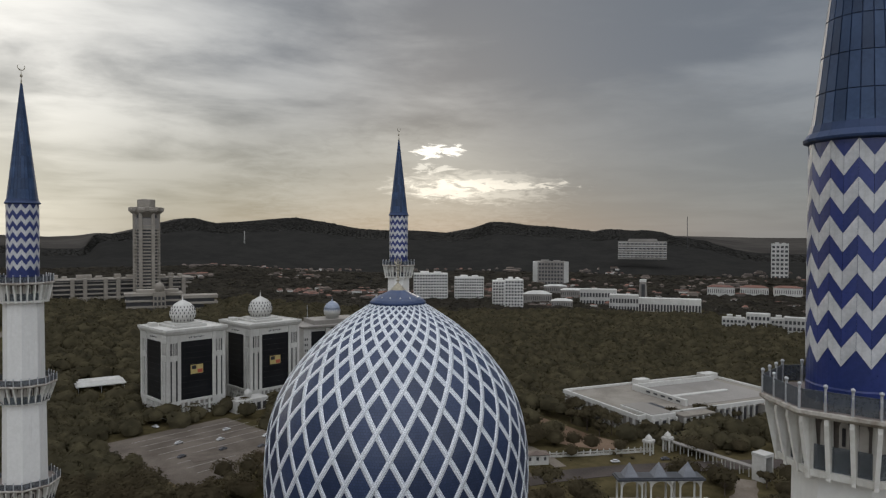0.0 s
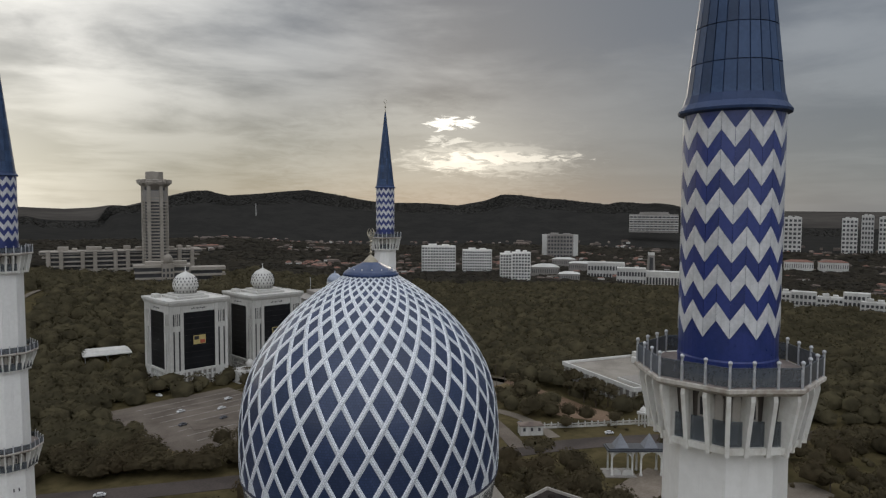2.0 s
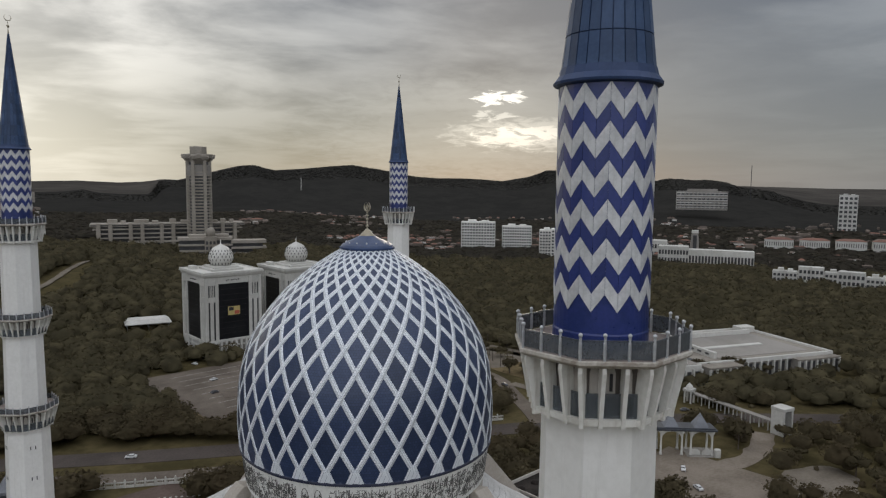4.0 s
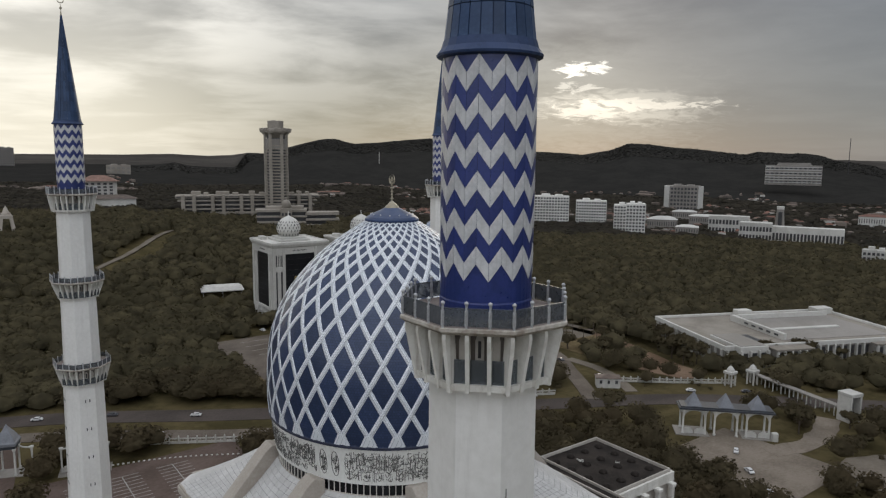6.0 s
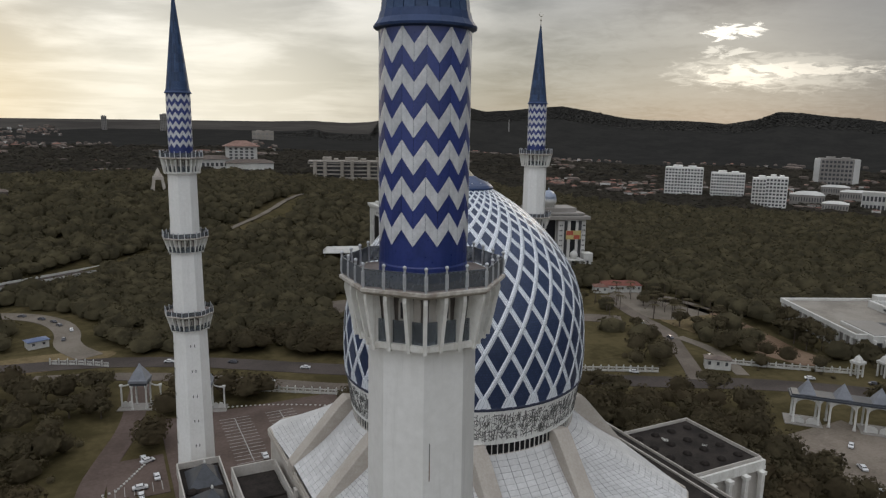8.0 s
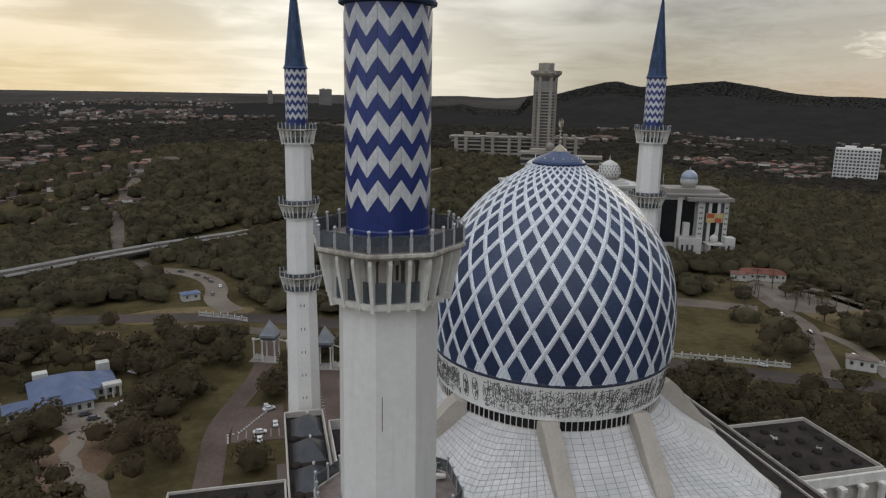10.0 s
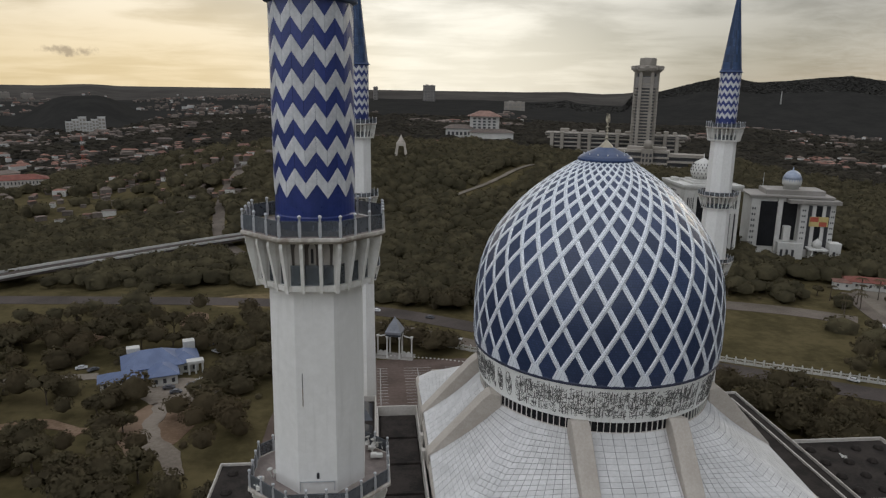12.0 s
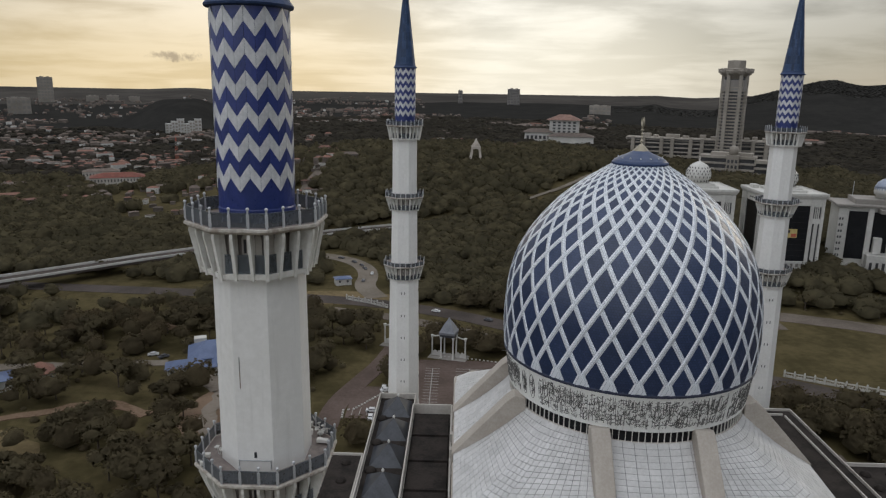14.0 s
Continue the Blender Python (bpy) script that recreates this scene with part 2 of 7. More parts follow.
slate = surface("slate_blue", (0.022, 0.025, 0.031), (0.048, 0.053, 0.064), 0.3, 0.45, 3.0, 0.1)
asphalt = surface("asphalt", (0.052, 0.043, 0.038), (0.090, 0.074, 0.066), 0.04, 0.9, 1.2, 0.2, spec=0.15)
brown_paving = surface("brown_paving", (0.080, 0.058, 0.048), (0.130, 0.096, 0.082), 0.06, 0.9, 0.8, 0.2, spec=0.15)
paving = surface("pale_paving", (0.095, 0.078, 0.063), (0.165, 0.138, 0.115), 0.05, 0.9, 1.5, 0.2, spec=0.15)
path_dull = surface("dusty_yard", (0.135, 0.115, 0.092), (0.21, 0.182, 0.15), 0.05, 0.9, 0.8, 0.3, spec=0.1)
path_pale = surface("pale_path", (0.22, 0.20, 0.17), (0.33, 0.30, 0.26), 0.05, 0.9, 1.5, 0.2, spec=0.15)
pale_roof = surface("pale_flat_roof", (0.19, 0.17, 0.145), (0.29, 0.265, 0.23), 0.06, 0.85, 1.2, 0.1, spec=0.2)
earth_pale = surface("pale_dust", (0.15, 0.125, 0.10), (0.235, 0.20, 0.165), 0.06, 0.95, 0.9, 0.3, spec=0.05)
earth = surface("bare_earth", (0.13, 0.085, 0.055), (0.22, 0.155, 0.11), 0.03, 0.95, 0.8, 0.4, spec=0.05)
line_white = surface("road_marking", (0.24, 0.23, 0.21), (0.36, 0.35, 0.33), 0.3, 0.8, 3.0, 0.1)
grass = surface("lawn", (0.0504, 0.0423, 0.0198), (0.1008, 0.081, 0.0405), 0.035, 0.95, 0.22, 0.3, spec=0.03)
dry_grass = surface("dry_grass", (0.105, 0.080, 0.042), (0.185, 0.142, 0.080), 0.06, 0.95, 0.3, 0.3, spec=0.03)
roof_oxide = surface("oxide_red_roof", (0.15, 0.042, 0.026), (0.26, 0.075, 0.048), 0.25, 0.75, 2.5, 0.3, vary=0.25)
roof_faded = surface("faded_red_roof", (0.15, 0.085, 0.064), (0.24, 0.142, 0.110), 0.25, 0.75, 2.5, 0.3, vary=0.2)
tile_red = surface("terracotta_roof", (0.14, 0.066, 0.046), (0.23, 0.112, 0.080), 0.25, 0.75, 2.5, 0.3, vary=0.25)
tile_brown = surface("weathered_roof", (0.085, 0.062, 0.050), (0.165, 0.128, 0.104), 0.25, 0.75, 2.5, 0.3, vary=0.3)
roof_blue = surface("blue_metal_roof", (0.072, 0.102, 0.19), (0.11, 0.145, 0.25), 0.15, 0.5, 2.0, 0.1)
far_white = surface("far_white_wall", (0.44, 0.43, 0.40), (0.58, 0.57, 0.54), 0.03, 0.7, 0.6, 0.05, vary=0.1)
far_grey = surface("far_grey_wall", (0.20, 0.185, 0.165), (0.28, 0.26, 0.24), 0.03, 0.7, 0.6, 0.05)
peak_grey = surface("peak_slate", (0.14, 0.15, 0.17), (0.21, 0.22, 0.245), 0.2, 0.6, 2.0, 0.1)
far_beige = surface("far_beige_concrete", (0.235, 0.212, 0.18), (0.335, 0.305, 0.265), 0.03, 0.8, 0.6, 0.05, spec=0.3)
block_white = surface("apartment_white", (0.60, 0.59, 0.56), (0.74, 0.73, 0.70), 0.05, 0.7, 0.6, 0.05)
far_dark = surface("far_window", (0.03, 0.03, 0.032), (0.06, 0.06, 0.065), 0.1, 0.3, 1.0, 0.0)
bark = surface("bark", (0.06, 0.045, 0.035), (0.11, 0.085, 0.065), 0.6, 0.9, 5.0, 0.5)


def see_through(m, share):
    """Let part of the view pass a tinted pane."""
    N = m.node_tree
    out = next(n for n in N.nodes if n.type == "OUTPUT_MATERIAL")
    body = out.inputs[0].links[0].from_socket
    mix_, clear = N.nodes.new("ShaderNodeMixShader"), N.nodes.new("ShaderNodeBsdfTransparent")
    mix_.inputs[0].default_value = share
    N.links.new(body, mix_.inputs[1])
    N.links.new(clear.outputs[0], mix_.inputs[2])
    N.links.new(mix_.outputs[0], out.inputs[0])


see_through(rail_glass, 0.30)
see_through(pane_glass, 0.45)


def leaf_material(name, a, b, c, crown=0.11, relief=0.45, grain=0.9):
    """Olive leaves: tone changes from crown to crown and in wide patches, with fine light and dark in a crown."""
    m = bpy.data.materials.new(name)
    m.use_nodes = True
    N = Nodes(m.node_tree)
    pos = N.n("ShaderNodeTexCoord").outputs["Object"]
    isl = N.n("ShaderNodeNewGeometry").outputs["Random Per Island"]
    rnd = N.n("ShaderNodeObjectInfo").outputs["Random"]
    wide = N.noise(pos, 0.02, 4.0, 0.6)
    tone = N.noise(pos, crown, 2.0, 0.5)
    clump = N.noise(pos, grain, 6.0, 0.7)
    mixed = N.math("ADD", N.math("MULTIPLY", tone, 0.86), N.math("ADD", N.math("MULTIPLY", isl, 0.08), N.math("MULTIPLY", N.math("SUBTRACT", rnd, 0.5), 0.2)))
    col = N.mix(N.ramp(mixed, 0.26, 0.70), a, b)
    col = N.mix(N.math("MULTIPLY", N.ramp(wide, 0.42, 0.68), 0.8), col, c)
    hsv = N.n("ShaderNodeHueSaturation")
    N.put(hsv.inputs["Value"], N.math("ADD", 0.80, N.math("MULTIPLY", clump, 0.40)))
    N.put(hsv.inputs["Color"], col)
    p = N.n("ShaderNodeBsdfPrincipled")
    N.put(p.inputs["Base Color"], hsv.outputs[0])
    p.inputs["Roughness"].default_value = 0.85
    p.inputs["Specular IOR Level"].default_value = 0.02
    bump = N.n("ShaderNodeBump")
    bump.inputs["Strength"].default_value, bump.inputs["Distance"].default_value = relief, 0.5
    N.put(bump.inputs["Height"], clump)
    N.put(p.inputs["Normal"], bump.outputs[0])
    # leaves let part of the light through
    thin_ = N.n("ShaderNodeBsdfTranslucent")
    N.put(thin_.inputs["Color"], hsv.outputs[0])
    N.put(thin_.inputs["Normal"], bump.outputs[0])
    half = N.n("ShaderNodeMixShader")
    half.inputs[0].default_value = 0.45
    N.put(half.inputs[1], p.outputs[0])
    N.put(half.inputs[2], thin_.outputs[0])
    N.put(N.n("ShaderNodeOutputMaterial").inputs[0], half.outputs[0])
    return m


leaves = leaf_material("foliage", (0.076, 0.063, 0.039), (0.146, 0.123, 0.074), (0.102, 0.078, 0.047))
leaves_mid = leaf_material("wood_foliage", (0.062, 0.054, 0.034), (0.144, 0.124, 0.073), (0.078, 0.069, 0.042), 0.10, 0.08, 0.30)
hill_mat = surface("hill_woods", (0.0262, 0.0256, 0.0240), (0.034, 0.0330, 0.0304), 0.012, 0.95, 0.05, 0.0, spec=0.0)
# paler base colour stands in for the haze over the far plain
far_plain = surface("haze_tinted_plain", (0.050, 0.046, 0.042), (0.085, 0.078, 0.070), 0.0016, 0.95, 0.01, 0.0, spec=0.0)
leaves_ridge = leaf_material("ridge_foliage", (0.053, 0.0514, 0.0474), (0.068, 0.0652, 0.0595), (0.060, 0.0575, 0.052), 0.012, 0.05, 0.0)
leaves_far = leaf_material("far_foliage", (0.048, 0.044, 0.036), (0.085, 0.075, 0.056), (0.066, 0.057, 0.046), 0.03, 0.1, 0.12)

# ---- mesh helpers ----


def mesh(name, V, F, mat, smooth=False, uv=None, mats=None, slots=None):
    me = bpy.data.meshes.new(name)
    me.from_pydata([tuple(v) for v in V], [], [tuple(f) for f in F])
    for m in (mats or [mat]):
        me.materials.append(m)
    if slots:
        me.polygons.foreach_set("material_index", slots)
    if smooth:
        me.polygons.foreach_set("use_smooth", [True] * len(me.polygons))
    if uv is not None:
        layer = me.uv_layers.new(name="UVMap")
        idx = np.empty(len(me.loops), dtype=np.int32)
        me.loops.foreach_get("vertex_index", idx)
        layer.data.foreach_set("uv", np.asarray(uv, dtype=np.float32)[idx].ravel())
    me.update()
    return me


def piece(name, me, parent=None, m=None, label="", kind=""):
    ob = new(name, me)
    if parent is not None:
        ob.parent = parent
    if m is not None:
        ob.matrix_basis = m
    if label or kind:
        tagged(ob, label, kind=kind)
    return ob


def part(name, VF, mat, parent, label="", smooth=False, uv=None, m=None):
    return piece(name, mesh(name, VF[0], VF[1], mat, smooth, uv), parent, m, label)


def thing(name, m, label, category, group=""):
    ob = new(name)
    ob.matrix_basis = m
    return tagged(ob, label, category, group)


def structure(name, VF, mat, label, smooth=False, uv=None):
    return tagged(new(name, mesh(name, VF[0], VF[1], mat, smooth, uv)), label, name.split("_")[0], kind="structure")


def join(*parts_):
    V, F = [], []
    for v, f in parts_:
        k = len(V)
        V += [tuple(p) for p in v]
        F += [tuple(i + k for i in q) for q in f]
    return V, F


def moved(VF, m):
    return [tuple(m @ Vector(v)) for v in VF[0]], VF[1]


def box(x0, y0, z0, x1, y1, z1, b=0.0):
    """A box with chamfered upright and top edges."""
    if b <= 0:
        V = [(x, y, z) for z in (z0, z1) for x, y in ((x0, y0), (x1, y0), (x1, y1), (x0, y1))]
        return V, [(3, 2, 1, 0), (4, 5, 6, 7), (0, 1, 5, 4), (1, 2, 6, 5), (2, 3, 7, 6), (3, 0, 4, 7)]

    def ring(z, i, c):
        return [(x0 + i + c, y0 + i, z), (x1 - i - c, y0 + i, z), (x1 - i, y0 + i + c, z), (x1 - i, y1 - i - c, z),
                (x1 - i - c, y1 - i, z), (x0 + i + c, y1 - i, z), (x0 + i, y1 - i - c, z), (x0 + i, y0 + i + c, z)]
    return rings([ring(z0, 0, b), ring(z1 - b, 0, b), ring(z1, b, b)])


def rings(R, cap=True, closed=True):
    """Skin over rings of equally many points, bottom first."""
    n = len(R[0])
    V = [p for r in R for p in r]
    F = []
    for k in range(len(R) - 1):
        for i in range(n if closed else n - 1):
            j = (i + 1) % n
            F.append((k * n + i, k * n + j, (k + 1) * n + j, (k + 1) * n + i))
    if cap:
        F.append(tuple(range(n - 1, -1, -1)))
        F.append(tuple((len(R) - 1) * n + i for i in range(n)))
    return V, F


def turned(profile, n, turn=0.0, cap=True):
    """A form of n sides about the z axis from (radius, z) rows."""
    return rings([[(r * math.cos(turn + math.tau * i / n), r * math.sin(turn + math.tau * i / n), z) for i in range(n)] for r, z in profile], cap)


def tube(a, b, r, n=6):
    a, b = Vector(a), Vector(b)
    q = (b - a).to_track_quat("Z", "Y")
    return rings([[tuple(p + q @ Vector((r * math.cos(math.tau * i / n), r * math.sin(math.tau * i / n), 0))) for i in range(n)] for p in (a, b)])


def torus(R, r, z, a0=0.0, a1=360.0, n=20, k=6):
    """A ring standing upright in the xz plane round (0, 0, z)."""
    rr = []
    for i in range(n + 1):
        a = radians(a0 + (a1 - a0) * i / n)
        w = r * (1.0 if a1 - a0 > 359 else max(0.15, math.sin(math.pi * i / n)))
        rr.append([((R + w * math.cos(math.tau * j / k)) * math.cos(a), w * math.sin(math.tau * j / k), z + (R + w * math.cos(math.tau * j / k)) * math.sin(a)) for j in range(k)])
    return rings(rr, cap=a1 - a0 < 359)


def smooth(a, b, x):
    t = min(1.0, max(0.0, (x - a) / (b - a)))
    return t * t * (3 - 2 * t)


EYE0 = (-55.0, -100.0)
RIDGE_AZ = (-60, -33, -24, -21, -19, 12, 15.3, 16.1, 18, 19.7, 21, 22, 23.9, 25, 26.5, 27.3, 28.1, 29, 29.9, 31.1, 32.2, 33.1, 35, 36.1, 40.2, 42.6, 44.5, 47.6, 49.8, 51.2, 52.5, 54.5, 56, 57.4, 59, 59.8, 60.6, 62.2, 63.8, 64.7, 65.5, 67.7, 70, 72, 100)
RIDGE_EL = (-0.36, -0.32, -0.36, -0.2, -0.34, -0.3, -0.2, -0.26, -0.34, -0.26, 0, -0.06, 0.42, 0.72, 1.07, 1.17, 0.95, 0.78, 0.86, 0.92, 1.04, 1.12, 1.28, 1.08, 0.43, 0.27, 0.3, 0.1, 0.45, 0.98, 0.93, 0.75, 0.62, 0.42, 0.32, 0.22, 0.46, 0.33, 0.32, 0.18, -0.08, -0.12, -0.2, -0.26, -0.3)


def tz(x, y):
    """Height of the ground."""
    vx, vy = x - EYE0[0], y - EYE0[1]
    d, az = math.hypot(vx, vy), math.degrees(math.atan2(vx, vy))
    near = smooth(-25, -8, az) * (1 - smooth(26, 42, az)) * (1 - 0.45 * smooth(5, 22, az))
    z = 36 * smooth(430, 720, d) * near
    if d > 800:
        k = smooth(800, 1500, d)
        z += k * 9 * noise.noise((x * 0.0021, y * 0.0021, 3.0)) + k * 4 * noise.noise((x * 0.007, y * 0.007, 5.0))
    mound = math.hypot((az + 21.9) / 5.0, (d - 2100) / 420)
    if mound < 1:
        z += 66 * smooth(1.0, 0.25, mound)
    if d > 1900:
        el = float(np.interp(az, RIDGE_AZ, RIDGE_EL))
        hill = 110 + math.tan(radians(el)) * min(d, 4800)
        mix_ = smooth(-0.28, -0.05, el)
        k = smooth(2000, 4700, d) * (1 - mix_) + smooth(1950, 2950, d) * mix_
        z = z * (1 - k) + (hill - 6 * mix_ + 5 * noise.noise((x * 0.006, y * 0.006, 1.0)) * mix_) * k
    return z

# ---- the ground ----
turns_ = [-48 + 0.4 * j for j in range(350)] + [92 + 3 * j for j in range(74)]      # finer where the hills are
rows_, cols_ = 124, len(turns_)
V, F = [], []
for i in range(rows_ + 1):
    d = 4 * (4850 / 4) ** (i / rows_)
    for j in range(cols_):
        a = radians(turns_[j])
        x, y = EYE0[0] + d * math.sin(a), EYE0[1] + d * math.cos(a)
        V.append((x, y, tz(x, y) - 0.05))
for i in range(rows_):
    for j in range(cols_):
        k = (j + 1) % cols_
        F.append((i * cols_ + j, (i + 1) * cols_ + j, (i + 1) * cols_ + k, i * cols_ + k))
F.append(tuple(range(cols_)))
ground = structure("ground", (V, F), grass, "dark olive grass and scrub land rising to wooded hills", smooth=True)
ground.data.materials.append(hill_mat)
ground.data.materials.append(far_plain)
# ground past 3000 m gets the plain with haze put into its colour
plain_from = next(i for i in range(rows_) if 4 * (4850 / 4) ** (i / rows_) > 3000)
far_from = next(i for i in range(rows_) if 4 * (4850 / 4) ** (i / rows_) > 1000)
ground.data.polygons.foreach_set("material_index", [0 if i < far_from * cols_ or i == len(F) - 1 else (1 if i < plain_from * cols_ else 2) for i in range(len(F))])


def resample(points, step=8.0):
    out = []
    for (x0, y0), (x1, y1) in zip(points, points[1:]):
        n = max(1, int(math.hypot(x1 - x0, y1 - y0) / step))
        out += [(x0 + (x1 - x0) * i / n, y0 + (y1 - y0) * i / n) for i in range(n)]
    return out + [points[-1]]


def rounded(points, times=2):
    for _ in range(times):
        q = [points[0]]
        for a, b in zip(points, points[1:]):
            q += [(a[0] * 0.75 + b[0] * 0.25, a[1] * 0.75 + b[1] * 0.25), (a[0] * 0.25 + b[0] * 0.75, a[1] * 0.25 + b[1] * 0.75)]
        points = q + [points[-1]]
    return points


CLEAR = []          # strips and plots that no tree stands on


def ribbon(points, wide, lift, thick=0.15, ragged=0.0):
    pts = resample(rounded(points), 2.5 if ragged else 8.0)
    R = []
    for i, (x, y) in enumerate(pts):
        a, b = pts[max(0, i - 1)], pts[min(len(pts) - 1, i + 1)]
        l = math.hypot(b[0] - a[0], b[1] - a[1]) or 1
        nx, ny = -(b[1] - a[1]) / l * wide / 2, (b[0] - a[0]) / l * wide / 2
        z = tz(x, y) + lift
        p_, q_ = (1 + ragged * (noise.noise((x * 0.13, y * 0.13, k)) + 0.6 * noise.noise((x * 0.4, y * 0.4, k))) for k in (2.0, 6.0))
        R.append([(x - nx * p_, y - ny * p_, z - thick), (x + nx * q_, y + ny * q_, z - thick), (x + nx * q_, y + ny * q_, z), (x - nx * p_, y - ny * p_, z)])
    return rings(R)


def road(name, points, wide, mat, label, lift=0.12, margin=5.0, ragged=0.0):
    CLEAR.append((resample(rounded(points)), wide / 2 + margin))
    return structure(name, ribbon(points, wide, lift, 0.5, ragged), mat, label)


def plot(name, x0, y0, x1, y1, mat, label, lift=0.10):
    CLEAR.append((x0 - 2, y0 - 2, x1 + 2, y1 + 2))
    return structure(name, box(x0, y0, -0.4, x1, y1, lift), mat, label)


road("road_north", [(-420, 250), (-230, 240), (-110, 232), (-57, 212), (-29, 194), (2, 174), (60, 142), (120, 106), (164, 84), (200, 56), (250, 10), (330, -70)], 13, asphalt, "dark asphalt dual road past the mosque")
road("road_service", [(-120, 214), (-84, 204), (-45, 182), (-12, 158), (10, 146)], 9, paving, "pale service road outside the fence", 0.16)
road("road_drive", [(140, 100), (150, 114), (170, 146), (180, 160), (186, 196), (200, 236)], 8, paving, "pale drive up to the red-roofed house", 0.18)
road("road_memorial", [(2, 474), (16, 488), (43, 516), (76, 572), (106, 628)], 5, path_dull, "pale road climbing through the woods", 0.6, 4.0, 0.3)
CLEAR.append((resample([(12, 468), (28, 484), (52, 508), (84, 560), (104, 600)]), 9))          # low scrub below the road
road("road_curved", [(-98, 236), (-109, 258), (-108, 280), (-114, 303), (-130, 323), (-152, 332)], 12, path_dull, "pale curved road under the bridge", 0.2, 6.5)
road("road_valley", [(-150, 330), (-176, 372), (-190, 440), (-196, 520), (-190, 600)], 9, paving, "pale road climbing past the bridge", 0.4, 2.0)
road("road_branch", [(178, 150), (179, 132), (174, 115), (163, 96)], 6, path_dull, "pale drive curving to the guard house", 0.2, 2.0)
road("path_dirt", [(222, 228), (234, 180), (222, 130), (208, 96)], 7, earth, "brown earth track on a slope")
road("path_park", [(-250, 128), (-215, 134), (-187, 137), (-172, 140)], 6, path_dull, "dusty park drive among trees", 0.2, 1.0, 0.7)
road("path_park_lane", [(-138, 120), (-140, 108), (-141, 98), (-136, 86), (-127, 77), (-124, 66)], 6, earth_pale, "dusty lane through the park", 0.2, 0.0, 0.9)
road("path_park_track", [(-214, 84), (-190, 98), (-176, 103), (-160, 94)], 5, earth, "brown earth track through the park", 0.2, 0.5, 0.9)
road("road_office", [(52, 236), (90, 226), (120, 216), (150, 204), (172, 188)], 15, paving, "pale road before the office lawn", 0.22)
road("road_west", [(-99, 40), (-98, 84), (-98, 106), (-92, 126), (-84, 150), (-78, 198)], 8, brown_paving, "brown paved drive beside the mosque", 0.14)


def patch(name, cx, cy, rx, ry, mat, label, seed, clear=False, lift=0.05):
    """An uneven patch of other ground."""
    r_ = random.Random(seed)
    n = 26
    ks = [r_.uniform(0.72, 1.12) for _ in range(n)]
    ks = [(ks[i - 1] + 2 * ks[i] + ks[(i + 1) % n]) / 4 for i in range(n)]
    ring = [(cx + rx * ks[i] * math.cos(math.tau * i / n), cy + ry * ks[i] * math.sin(math.tau * i / n)) for i in range(n)]
    if clear:
        FOOT_PATCH.append((cx, cy, min(rx, ry) * 0.85))
    return structure(name, rings([[(x, y, tz(x, y) - 0.3) for x, y in ring], [(x, y, tz(x, y) + lift) for x, y in ring]]), mat, label)


FOOT_PATCH = []
patch("ground_bare_slope", 34, 212, 16, 20, dry_grass, "dry brown earth bank beside the office car park", 1, True)
patch("ground_slope", 212, 176, 22, 46, dry_grass, "dry pale grass slope above the drive", 2, True)
patch("ground_slope_low", 208, 112, 14, 22, earth, "bare brown slope beside the drive", 3, True)
patch("ground_house_yard", 214, 206, 30, 34, path_dull, "pale yard round the red-roofed house", 4, False, 0.12)
patch("ground_park_glade", -138, 96, 13, 20, earth, "bare brown glade in the park", 5)
patch("ground_park_bare", -152, 206, 7, 11, earth, "bare pale ground behind the house", 15, True)
patch("ground_park_worn", -196, 182, 12, 12, earth, "worn brown ground among trees", 16)
patch("ground_park_yard", -138, 124, 14, 13, earth_pale, "pale yard before the blue-roofed house", 6)
patch("ground_valley", -120, 236, 40, 14, dry_grass, "dry grass bank beside the road", 7)
patch("ground_forecourt_bank", 166, -10, 22, 14, path_dull, "bare dusty ground beside the forecourt", 8, True)
patch("ground_park_lawn", -205, 60, 30, 22, dry_grass, "dry lawn among park trees", 9)
plot("pavement_west", -93, 96, -76, 122, brown_paving, "brown paved yard with parking bays")

plot("pavement_parking", -75, 84, -8, 150, brown_paving, "brown paved car park with white bays")
plot("pavement_forecourt", 114, -2, 158, 46, earth_pale, "pale dusty forecourt before the gate")
road("road_forecourt", [(150, 22), (168, 17), (186, 19), (204, 26)], 9, earth_pale, "dusty lane leaving the forecourt", 0.14, 1.0, 0.4)
plot("pavement_office", 30, 200, 104, 290, paving, "pale open car park before the office towers")
plot("pavement_mosque", -79, -110, 66, 80, paving, "pale paved terrace round the mosque")
plot("lawn_east", 70, 140, 150, 212, grass, "olive lawn with young trees", 0.04)

# white bays of the car park
parts_ = []
for bx, wide in ((-67.4, 5.6), (-55.2, 10.8), (-38.6, 10.8)):
    for k in range(15):
        y = 104.5 + k * 2.6
        parts_.append(box(bx, y, 0.10, bx + wide, y + 0.24, 0.13))
    parts_.append(box(bx + wide / 2 - 0.15, 104.5, 0.10, bx + wide / 2 + 0.15, 141, 0.134))
tagged(new("bay_marking", mesh("bay_marking", *join(*parts_), line_white)), "worn white parking bay lines on asphalt", "road marking", kind="stuff")
parts_ = []
for k in range(8):
    y = 214 + k * 9.5
    parts_.append(box(44, y, 0.10, 108, y + 0.35, 0.13))
tagged(new("bay_marking", mesh("bay_marking", *join(*parts_), line_white)), "worn pale row lines of the office car park", "road marking", kind="stuff")
bays = [box(-91 + 2.6 * k, 98, 0.10, -90.8 + 2.6 * k, 104, 0.13) for k in range(6)]
